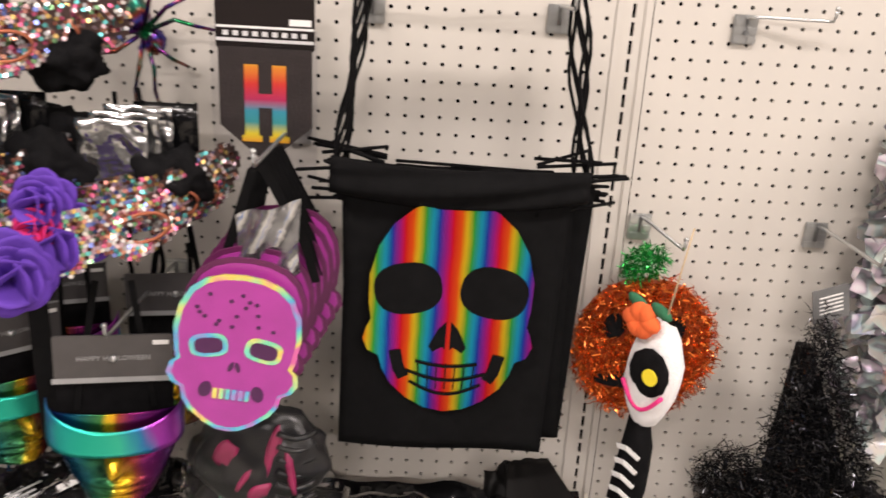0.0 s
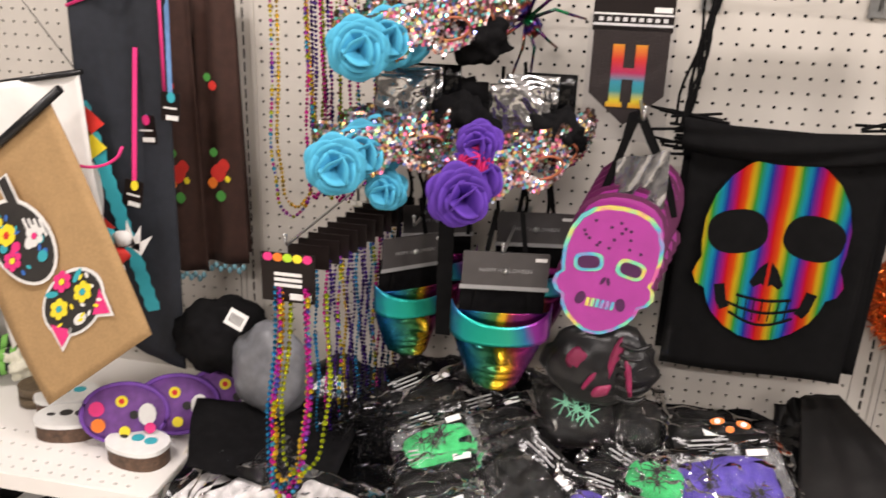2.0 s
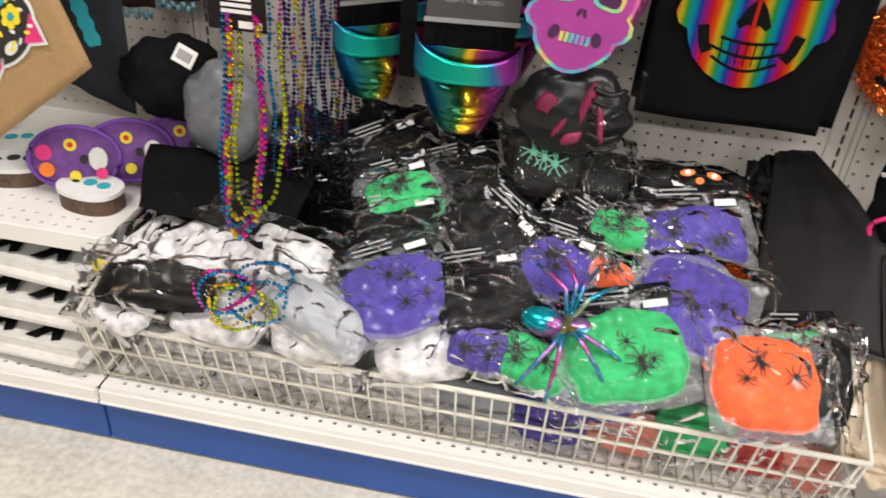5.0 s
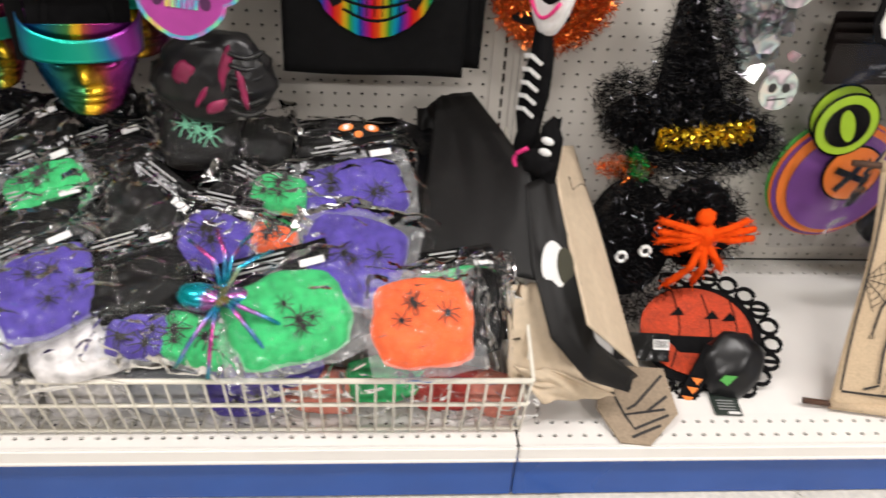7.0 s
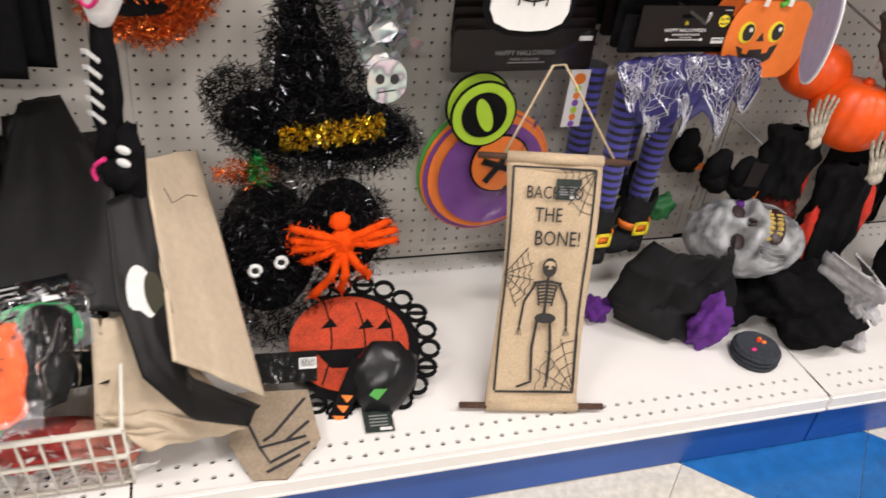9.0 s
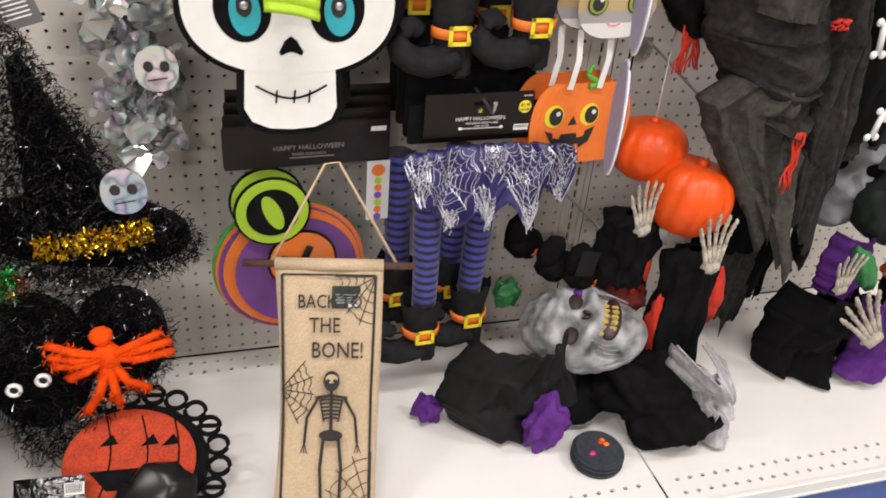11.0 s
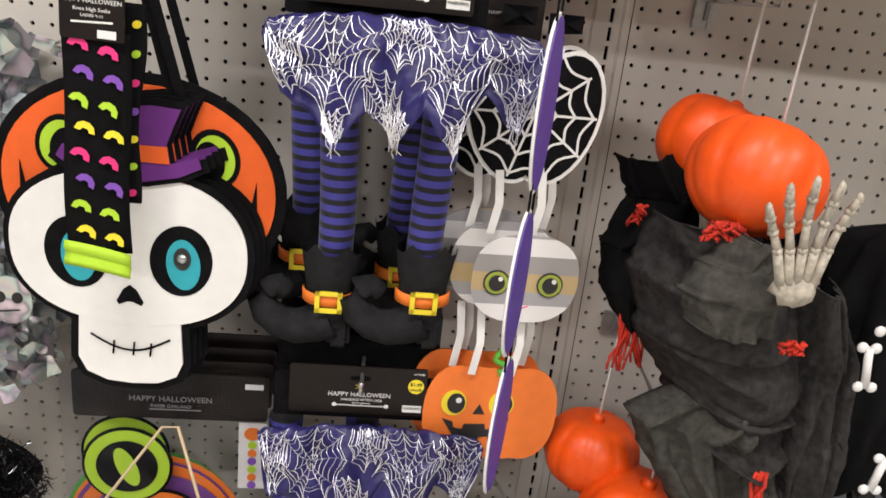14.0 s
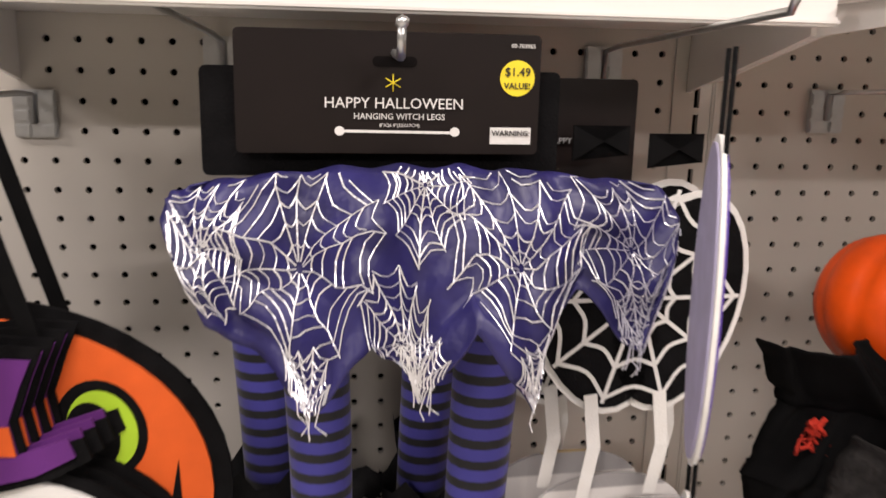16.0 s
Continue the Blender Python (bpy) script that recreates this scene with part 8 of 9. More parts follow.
def flower(parent, x, y, z, r, material, label):
    bm = B()
    for ring, (n, rr, tilt) in enumerate(((6, 0.8, 10), (6, 0.5, 24), (5, 0.30, 42), (4, 0.14, 60), (3, 0.06, 76))):
        for k in range(n):
            a = 2 * math.pi * (k + 0.45 * ring) / n + 0.12 * math.sin(7 * k + ring)
            tmp = bmesh.new()
            sheet(tmp, lambda u, v: Vector(((u - 0.5) * r * 1.20 * max(0.0, math.sin(math.pi * (0.10 + 0.56 * v))) ** 0.6, -0.10 * r * (2 * u - 1) ** 2 + 0.16 * r * v ** 3 - 0.02 * r * math.sin(9 * u + k), v * r * (0.62 + 0.36 * math.sin(math.pi * u) ** 0.7))), 8, 8)
            m = pose(x, y - 0.12 * r * ring, z) @ Matrix.Rotation(a, 4, "Y") @ pose(0, 0, rr * r * 0.12) @ pose(0, 0, 0, tilt)
            merge(bm, tmp, m)
    for f in bm.faces:
        f.smooth = True
    return thicken(part("flower", bm, material, parent, label), 0.0008)


BLUEPETAL = mat("sky_blue_petal", (0.06, 0.42, 0.62), 0.8, vary=0.14, scale=40, bump=0.3)
PURPLEPETAL = mat("violet_petal", (0.10, 0.03, 0.34), 0.8, vary=0.16, scale=40, bump=0.3)


def sequin_mask(x, y, z, turn, petal, plabel, seed):
    rng = random.Random(seed)
    t = thing("sequin_mask", (x, y, z), "sequin eye mask with a large fabric flower", "mask", turn, "sequin flower masks")
    ex = 0.052

    def inside(a, b):
        body = (a / 0.112) ** 2 + (b / 0.040) ** 2 < 1 and b > -0.040 + 0.022 * math.exp(-(a / 0.022) ** 2)
        wing = (abs(a) > 0.07 and ((abs(a) - 0.100) / 0.024) ** 2 + ((b - 0.020) / 0.030) ** 2 < 1)
        eye = ((abs(a) - ex) / 0.027) ** 2 + ((b + 0.002) / 0.0150) ** 2 < 1
        return (body or wing) and not eye

    def curve(a):
        return 0.055 * (a / 0.12) ** 2
    verts, faces = [], []
    step = 0.0052
    for i in range(-28, 29):
        for j in range(-16, 20):
            a, b = i * step + (step / 2 if j % 2 else 0), j * step * 0.9
            if not inside(a, b):
                continue
            k = len(verts)
            if rng.random() < 0.03 + 0.5 * max(0, a - 0.06) / 0.06:
                continue
            r = step * 0.60
            tx, tz = rng.gauss(0, 0.3), rng.gauss(0, 0.3)
            for q in range(6):
                u, w = r * math.cos(q * math.pi / 3), r * math.sin(q * math.pi / 3)
                verts.append((a + u, curve(a) - 0.004 + u * tx + w * tz, b + w))
            faces.append(tuple(range(k, k + 6)))
    tagged(raw("sequin_field", verts, faces, SEQUIN, t), kind="stuff")
    verts, faces = [], []
    for i in range(-28, 29):
        for j in range(-16, 20):
            a, b = i * step, j * step * 0.9
            if inside(a + step / 2, b + step / 2):
                k = len(verts)
                verts += [(a, curve(a), b), (a + step, curve(a + step), b), (a + step, curve(a + step), b + step * 0.9), (a, curve(a), b + step * 0.9)]
                faces.append((k, k + 1, k + 2, k + 3))
    raw("backing", verts, faces, mat("brown_lace", (0.05, 0.022, 0.018), 0.6, vary=0.6, scale=300, bump=0.8, bscale=500), t)
    for e in (-1, 1):
        bm = B()
        tube(bm, [(ex * e + 0.029 * math.cos(2 * math.pi * q / 20), curve(ex) - 0.006, -0.002 + 0.0170 * math.sin(2 * math.pi * q / 20)) for q in range(20)], 0.0022, 6, closed=True)
        part("eye_braid", bm, mat("copper_braid", (0.4, 0.12, 0.06), 0.4, metal=0.5, bump=0.8, bscale=600), t)
    flower(t, -0.092, -0.010, -0.010, 0.046, petal, plabel)
    return t


for x, y, z, turn, pt, lab, seed in ((-0.648, -0.315, 0.958, (0, -9, 28), PURPLEPETAL, "violet fabric flower", 1), (-0.838, -0.290, 0.974, (0, -6, 20), BLUEPETAL, "sky blue fabric flower", 2), (-0.812, -0.262, 1.150, (0, -9, 20), BLUEPETAL, "sky blue fabric flower", 3)):
    sequin_mask(x, y, z, turn, pt, lab, seed)
for k in range(2):
    sequin_mask(-0.632 + 0.012 * k, -0.255 + 0.05 * k, 0.972, (0, -7, 26), PURPLEPETAL, "violet fabric flower", 10 + k)
    sequin_mask(-0.815 + 0.012 * k, -0.225 + 0.05 * k, 0.985, (0, -6, 20), BLUEPETAL, "sky blue fabric flower", 20 + k)
    sequin_mask(-0.785 + 0.012 * k, -0.200 + 0.05 * k, 1.160, (0, -8, 20), BLUEPETAL, "sky blue fabric flower", 30 + k)
extra = thing("fabric_flower", (-0.700, -0.315, 1.000), "violet and pink fabric flowers", "flower")
flower(extra, 0, 0, 0, 0.034, PURPLEPETAL, "violet petals")
flower(extra, -0.002, -0.012, -0.022, 0.026, mat("hot_pink_petal", (0.65, 0.02, 0.16), 0.8), "pink petals")
extra2 = thing("fabric_flower", (-0.855, -0.265, 0.905), "sky blue fabric flower leaves", "flower")
flower(extra2, 0, 0, 0, 0.034, BLUEPETAL, "blue petals")
SILVERBAG = mat("silver_bag", (0.55, 0.55, 0.56), 0.16, metal=0.95, vary=0.25, scale=30, bump=1.0, bscale=45)
for x, z in ((-0.850, 1.035), (-0.662, 1.030)):
    b = thing("foil_header", (x, -0.215, z), "crumpled silver foil header bag", "packaging")
    for k in range(3):
        bm = B()
        sheet(bm, lambda u, v: Vector(((u - 0.5) * 0.085 + 0.010 * k, 0.018 * k + 0.010 * noise.noise(Vector((u * 5 + k, v * 5, x * 9))), 0.045 - 0.09 * v + 0.006 * k)), 12, 12)
        thicken(part("foil", bm, SILVERBAG, b), 0.001)
    bm = B()
    sheet(bm, lambda u, v: Vector(((u - 0.5) * 0.08 + 0.05, 0.05, 0.06 - 0.09 * v)), 4, 4)
    thicken(part("dark_card", bm, BLACKFILM, b), 0.002)
pl("card", rect(0.11, 0.05), 0, CARD, thing("header_card", (-0.83, -0.20, 1.225), "dark printed header card", "card"), thick=0.002)
for k, (x, y, z, s) in enumerate(((-0.735, -0.16, 1.14, 0.05), (-0.74, -0.20, 1.01, 0.05), (-0.595, -0.2, 1.0, 0.045), (-0.68, -0.17, 1.0, 0.05), (-0.76, -0.13, 1.02, 0.06))):
    lump("dark_feather", (x, y, z), (s, 0.04, s * 0.8), 30 + k, BLACKFELT, "dark lace mask seen from behind", "mask", (0, 15, 0), 0.5)
for k, (x0, z0, x1, z1) in enumerate(((-0.70, 1.09, -0.72, 0.97), (-0.665, 1.10, -0.655, 1.0), (-0.73, 0.92, -0.745, 0.80), (-0.69, 0.90, -0.70, 0.80), (-0.64, 0.91, -0.65, 0.82), (-0.83, 0.91, -0.82, 0.82), (-0.86, 0.90, -0.855, 0.80), (-0.61, 0.89, -0.60, 0.76), (-0.78, 0.89, -0.775, 0.62))):
    c = thing("ribbon_tie", (0, -0.10 - 0.02 * (k % 3), 0), "thin black satin ribbon tie", "ribbon", group="black mask ribbons")
    bm = B()
    ribbon(bm, arc(lambda t: (x0 + (x1 - x0) * t + 0.004 * math.sin(6 * t + k), 0, z0 + (z1 - z0) * t), 8), 0.0065)
    thicken(part("tie", bm, BLACK, c), 0.0008)


def necklace(parent, x, y, ztop, zbot, wid, material, rng, r=0.0034, lean=(0.0, 0.0)):
    pts = arc(lambda t: (x + wid * math.sin(math.pi * (t - 0.5)) * (0.55 + 0.45 * math.sin(math.pi * t)) + 0.002 * math.sin(30 * t) + lean[0] * math.sin(math.pi * t), y + 0.004 * math.sin(9 * t) + lean[1] * math.sin(math.pi * t), ztop + (zbot - ztop) * math.sin(math.pi * t) ** 0.55), 60)
    beads("strand", pts, r, material, parent, rng)


upper = thing("bead_necklaces", (0, 0, 0), "metallic multicolour bead necklaces hanging on a card", "necklace")
rng = random.Random(31)
for k, (x, y, zt, zb, w, m) in enumerate(((-1.015, -0.27, 1.20, 0.845, 0.052, BEADMIX), (-1.010, -0.265, 1.20, 0.860, 0.046, BEADGOLD), (-0.985, -0.24, 1.22, 0.87, 0.022, BEADPINK), (-0.975, -0.23, 1.22, 0.875, 0.020, BEADVIOLET), (-0.965, -0.22, 1.22, 0.868, 0.022, BEADLIME), (-0.955, -0.205, 1.22, 0.86, 0.024, BEADPINK), (-0.945, -0.19, 1.22, 0.855, 0.024, BEADMIX), (-0.99, -0.21, 1.22, 0.88, 0.018, BEADVIOLET), (-0.925, -0.16, 1.22, 0.88, 0.022, BEADMIX))):
    necklace(upper, x, y, zt, zb, w, m, rng)
pl("card", rect(0.075, 0.045, -1.0, 1.215), 0.285, CARD, upper, thick=0.002)
pl("barcode", rect(0.035, 0.010, -0.985, 1.205), 0.287, WHITEINK, upper)
lower = thing("bead_necklaces", (0, 0, 0), "long metallic bead necklaces on a printed card", "necklace")
for k, (x, y, zt, zb, w, m) in enumerate(((-0.990, -0.375, 0.755, 0.445, 0.050, BEADBLUE), (-0.985, -0.380, 0.755, 0.438, 0.044, BEADPINK), (-0.985, -0.372, 0.755, 0.455, 0.038, BEADGOLD), (-0.980, -0.385, 0.755, 0.432, 0.046, BEADMIX), (-0.962, -0.370, 0.755, 0.470, 0.060, BEADLIME))):
    necklace(lower, x + 0.015, y - 0.012, zt + 0.01, zb + 0.042, w * 0.92, m, rng, 0.0043, (0.022, -0.115))
pl("card", rect(0.088, 0.080, -0.978, 0.782, 0.002), 0.388, CARD, lower, thick=0.002)
for k in range(3):
    pl("print_bar", rect(0.045, 0.005, -0.978, 0.788 - 0.009 * k), 0.3895, WHITEINK, lower)
pl("barcode", rect(0.035, 0.010, -0.958, 0.752), 0.3895, WHITEINK, lower)
for k in range(5):
    pl("flower_print", oval(0.008, 0.007, 10, -1.01 + 0.016 * k, 0.815), 0.3895, (PINK, ORANGEPRINT, LIME, YELLOW, PINK)[k], lower)
back = thing("bead_necklaces", (0, 0, 0), "rows of dark metallic bead necklaces on cards", "necklace")
for k in range(11):
    x, y = -0.955 + 0.0075 * k, -0.33 + 0.026 * k
    beads("strand", arc(lambda t: (x + 0.003 * math.sin(12 * t + k), y, 0.79 - 0.31 * t), 12), 0.0036, (BEADBLUE, BEADPINK, BEADVIOLET, BEADGOLD, BEADVIOLET, BEADVIOLET)[k % 6], back, rng)
    beads("strand", arc(lambda t: (x + 0.02 + 0.003 * math.sin(12 * t + k), y + 0.01, 0.79 - 0.31 * t), 12), 0.0036, (BEADVIOLET, BEADMIX, BEADVIOLET, BEADBLUE)[k % 4], back, rng)
    pl("card", rect(0.07, 0.04, x - 0.01, 0.80 + 0.002 * k), -y + 0.004, CARD, back, thick=0.001)
peg_hook(-1.0, 1.24, 0.27)
peg_hook(-0.985, 0.825, 0.36)

spi = thing("rainbow_spider", (-0.672, -0.040, 1.165), "oil-slick rainbow plastic spider on the pegboard", "spider")
OIL = foil("dark_oil_foil", [(0.12, 0.01, 0.12), (0.0, 0.12, 0.08), (0.25, 0.04, 0.02), (0.02, 0.03, 0.2), (0.1, 0.01, 0.1), (0.0, 0.16, 0.05)], 22, 0.25, 0.8)
bm = B()
ball(bm, 0.022, 0.018, 0.036, (-0.018, -0.01, 0.03), (0, -35, 0), sub=3, rough=0.15, freq=7)
ball(bm, 0.016, 0.014, 0.018, (0.012, -0.01, -0.012), sub=3, rough=0.15, freq=7)
part("body", bm, OIL, spi)
for x1, z1, x2, z2 in ((0.04, 0.035, 0.095, 0.065), (0.05, 0.02, 0.10, 0.005), (0.03, -0.02, 0.055, -0.045), (0.02, -0.045, 0.012, -0.105), (0.0, -0.045, -0.022, -0.105), (-0.03, -0.025, -0.085, -0.035), (-0.04, 0.0, -0.085, -0.01), (0.02, 0.05, 0.04, 0.09)):
    bm = B()
    tube(bm, [(0, -0.012, 0), (x1, -0.04, z1), ((x1 + x2) / 2, -0.03, (z1 + z2) / 2), (x2, 0.0, z2)], 0.0036, 7, 0.0022)
    part("leg", bm, OIL, spi)

mag = thing("skeleton_mask_pack", (-0.492, -0.215, 0.620), "black and magenta skeleton mask in clear packaging", "mask", (-10, 0, 0))
bm = B()
ball(bm, 0.095, 0.035, 0.072, (0, 0, 0), sub=4, rough=0.15, freq=3, seed=3)
part("mask_shell", bm, BLACKPLASTIC, mag)
MAG = mat("magenta_lining", (0.24, 0.008, 0.06), 0.5, vary=0.3)
for x, z, rx, rz, tl in ((-0.040, 0.012, 0.016, 0.020, 10), (0.022, 0.018, 0.009, 0.040, 14), (0.006, -0.040, 0.018, 0.010, -25), (0.048, -0.012, 0.006, 0.034, -12), (-0.012, -0.020, 0.005, 0.026, 30)):
    bm = B()
    ball(bm, rx, 0.005, rz, (x, -0.031, z), (0, tl, 0), sub=2, rough=0.4, freq=4)
    part("magenta_patch", bm, MAG, mag)
for k in range(6):
    bm = B()
    tube(bm, arc(lambda t: (0.03 + 0.05 * t, -0.036 + 0.02 * t, 0.045 - 0.018 * k - 0.01 * math.sin(3 * t)), 6), 0.004, 6)
    part("rib", bm, BLACKPLASTIC, mag)
bm = B()
sheet(bm, lambda u, v: Vector(((u - 0.5) * 0.21, -0.046 - 0.012 * abs(noise.noise(Vector((u * 7, v * 7, 3)))), 0.08 - 0.19 * v)), 24, 22)
fl = part("film", bm, CRINKLE, mag, "crinkled clear film")
fl.visible_shadow = False

# ---- things: the left bay ----
def tapestry(name, label, corners, material, seed, wav=0.012):
    t = thing(name, (0, 0, 0), label, "wall hanging")
    thicken(part("cloth", quad_cloth(*corners, wav, seed, 24, 30), material, t), 0.002)
    return t


CANVAS = mat("tan_canvas", (0.40, 0.25, 0.115), 0.9, vary=0.12, scale=200, bump=0.5, bscale=900)
BLUELEAF = mat("blue_leaf_print", (0.03, 0.14, 0.5), 0.65)
canvas = thing("canvas_hanging", (-1.388, -0.395, 0.760), "tan canvas banner with sugar skull cat print", "wall hanging")
AX, AZ, HX, HZ = 0.204 / 0.205, 0.157 / 0.205, 0.139 / 0.41, -0.372 / 0.41


def skewed(a, b):
    """Across and up the slanting banner, to the upright plane."""
    return (a * AX - b * HX, a * AZ - b * HZ)


bm = B()
sheet(bm, lambda u, v: Vector((skewed((u - 0.5) * 0.205, 0.21 - 0.41 * v)[0] - 0.012 * math.sin(math.pi * v) * (1 - 2 * u), 0.006 * math.sin(5 * v + 2 * u), skewed((u - 0.5) * 0.205, 0.21 - 0.41 * v)[1])), 12, 24)
thicken(part("cloth", bm, CANVAS, canvas), 0.002)
bm = B()
tube(bm, [(skewed(-0.105, 0.212)[0], 0, skewed(-0.105, 0.212)[1]), (skewed(0.128, 0.212)[0], 0, skewed(0.128, 0.212)[1])], 0.007, 10)
part("rod", bm, BLACKPLASTIC, canvas, "black hanging rod")


def motif(shape, front, m, nm="print"):
    return pl(nm, [skewed(a, b) for a, b in shape], front, m, canvas, thick=0.0008)


motif(oval(0.058, 0.052, 26, 0.015, -0.075), 0.0095, WHITEINK)
motif(oval(0.053, 0.047, 26, 0.015, -0.075), 0.0105, BLACKINK)
for s in (-1, 1):
    motif([(0.015 + 0.055 * s, -0.075), (0.015 + 0.052 * s, -0.135), (0.015 + 0.018 * s, -0.115)], 0.0092, WHITEINK)
    motif([(0.015 + 0.050 * s, -0.082), (0.015 + 0.049 * s, -0.127), (0.015 + 0.022 * s, -0.112)], 0.0108, PINK)
    motif(oval(0.014, 0.013, 12, 0.015 + 0.024 * s, -0.07), 0.0115, YELLOW)
    motif(oval(0.006, 0.006, 10, 0.015 + 0.024 * s, -0.07), 0.0125, TEAL)
    motif(oval(0.012, 0.005, 10, 0.015 + 0.026 * s, -0.042, tilt=30 * s), 0.0115, TEAL)
motif(oval(0.012, 0.009, 12, 0.015, -0.105), 0.0115, WHITEINK)
motif(oval(0.050, 0.080, 26, -0.02, 0.06, tilt=14), 0.0095, WHITEINK)
motif(oval(0.045, 0.074, 26, -0.02, 0.06, tilt=14), 0.0105, BLACKINK)
for cx, cz, m, r in ((-0.036, 0.085, YELLOW, 0.016), (-0.036, 0.085, REDPRINT, 0.006), (-0.03, 0.06, PINK, 0.008), (-0.008, 0.05, WHITEINK, 0.008), (0.004, 0.02, TEAL, 0.009), (-0.05, 0.07, TEAL, 0.007), (0.012, 0.045, TEAL, 0.007), (-0.04, 0.11, YELLOW, 0.008)):
    motif(oval(r, r, 12, cx, cz), 0.0115 if r > 0.01 else 0.0125, m)
petrng = random.Random(8)
for cx, cz, m, m2 in ((-0.036, 0.085, YELLOW, REDPRINT), (0.039, -0.07, YELLOW, TEAL), (-0.009, -0.07, YELLOW, TEAL), (0.006, 0.055, WHITEINK, PINK), (0.015, -0.035, PINK, YELLOW), (-0.045, 0.045, PINK, YELLOW)):
    for q in range(6):
        motif(oval(0.0062, 0.0062, 8, cx + 0.011 * math.cos(q * 1.047), cz + 0.011 * math.sin(q * 1.047)), 0.0128, m)
    motif(oval(0.005, 0.005, 8, cx, cz), 0.0138, m2)
for q in range(26):
    low_cat = q % 2
    cx, cz = (petrng.uniform(-0.03, 0.06), petrng.uniform(-0.112, -0.04)) if low_cat else (petrng.uniform(-0.05, 0.012), petrng.uniform(0.0, 0.12))
    motif(oval(0.0052, 0.0026, 8, cx, cz, tilt=petrng.uniform(0, 180)), 0.0120, (TEAL, WHITEINK, BLUELEAF, YELLOW)[q % 4])
motif(rect(0.014, 0.075, -0.005, 0.125), 0.0112, BLACKINK)
motif(rect(0.020, 0.080, -0.005, 0.125), 0.0098, WHITEINK)
for k in range(4):
    motif(rect(0.004, 0.03, 0.0 + 0.008 * k, 0.075 - 0.006 * k), 0.0125, WHITEINK)
whitec = tapestry("canvas_hanging", "plain white canvas banner behind the tan one", ((-1.605, -0.33, 1.022), (-1.358, -0.31, 1.065), (-1.335, -0.31, 0.74), (-1.54, -0.33, 0.56)), WHITEFOAM, 2.2)
edge = thing("skull_board", (-1.590, -0.380, 0.765), "thin printed sugar skull board hanging edge-on", "wall hanging", (0, -8, 112))
pl("board", [(0.068 * x / 0.5, 0.135 * z / 0.5) for x, z in skull_shape(1.0, 1.0)], 0.002, mat("orange_print_canvas", (0.50, 0.33, 0.17), 0.85, vary=0.5, scale=35), edge, thick=0.003)
pl("hair_print", [(-0.058, 0.055), (-0.04, 0.11), (0.0, 0.128), (0.04, 0.11), (0.058, 0.055), (0.02, 0.075), (-0.02, 0.075)], 0.0032, mat("orange_card", (0.85, 0.2, 0.03), 0.6, vary=0.06), edge)
pl("hair_stripe", [(-0.03, 0.085), (0.0, 0.118), (0.03, 0.085), (0.0, 0.095)], 0.0044, VIOLET, edge)
for s in (-1, 1):
    for q in range(7):
        pl("petal_print", oval(0.0085, 0.012, 10, 0.026 * s + 0.013 * math.cos(q * 0.9), 0.005 + 0.018 * math.sin(q * 0.9)), 0.0034, ORANGEPRINT if q % 2 else YELLOW, edge)
    pl("eye_print", oval(0.008, 0.011, 12, 0.026 * s, 0.005), 0.0046, BLACKINK, edge)
pl("jaw_print", oval(0.034, 0.028, 20, 0.0, -0.09), 0.0034, mat("dusty_teal_print", (0.12, 0.22, 0.22), 0.7, vary=0.3), edge)
bm = B()
tube(bm, [(-1.612, -0.33, 1.020), (-1.352, -0.31, 1.066)], 0.005, 8)
part("rod", bm, BLACKPLASTIC, whitec, "thin black hanging rod")
bm = B()
tube(bm, [(-1.60, -0.33, 1.022), (-1.50, -0.27, 1.20), (-1.36, -0.31, 1.064)], 0.0012, 4)
part("cord", bm, BLACK, whitec)
dark = tapestry("tapestry", "dark tapestry with teal border and skull print", ((-1.39, -0.27, 1.22), (-1.235, -0.24, 1.22), (-1.262, -0.22, 0.50), (-1.41, -0.24, 0.57)), mat("charcoal_cotton", (0.013, 0.016, 0.023), 0.85, vary=0.25), 4.4)
pl("teal_border", [(-0.010 - 0.004 * (k % 2), -0.19 + 0.0127 * k) for k in range(31)][::-1] + [(0.010 + 0.004 * (k % 2), -0.19 + 0.0127 * k) for k in range(31)], 0, TEAL, dark, at=(-1.326, -0.288, 0.83), turn=(0, -14, 10))
for z, m in ((0.98, REDPRINT), (0.94, YELLOW), (0.80, REDPRINT), (0.66, YELLOW), (0.64, REDPRINT)):
    pl("corner_print", [(-0.022, -0.03), (0.02, 0.0), (-0.015, 0.03)], 0.003, m, dark, at=(-1.352, -0.292, z))
pl("skull_print", oval(0.018, 0.055, 20), 0.003, WHITEINK, dark, at=(-1.366, -0.292, 0.86))
bm = B()
tube(bm, [(-1.392, -0.276, 1.165), (-1.30, -0.268, 1.20), (-1.238, -0.256, 1.215), (-1.243, -0.254, 1.00)], 0.003, 6)
part("piping", bm, PINK, dark, "bright pink edge piping")
bouquet = thing("flower_clip", (-1.315, -0.32, 0.775), "white and coloured paper flower cluster", "decoration")
for k, (dx, dz, m) in enumerate(((-0.03, 0.01, VIOLET), (-0.01, 0.0, REDPRINT), (0.012, -0.01, REDPRINT), (-0.005, 0.022, TEAL), (0.02, 0.02, WHITEINK), (-0.02, -0.025, WHITEINK), (0.0, -0.035, WHITEINK))):
    bm = B()
    ball(bm, 0.016, 0.010, 0.015, (dx, -0.01, dz), sub=2, rough=0.5, freq=4, seed=k)
    part("petal", bm, m, bouquet)
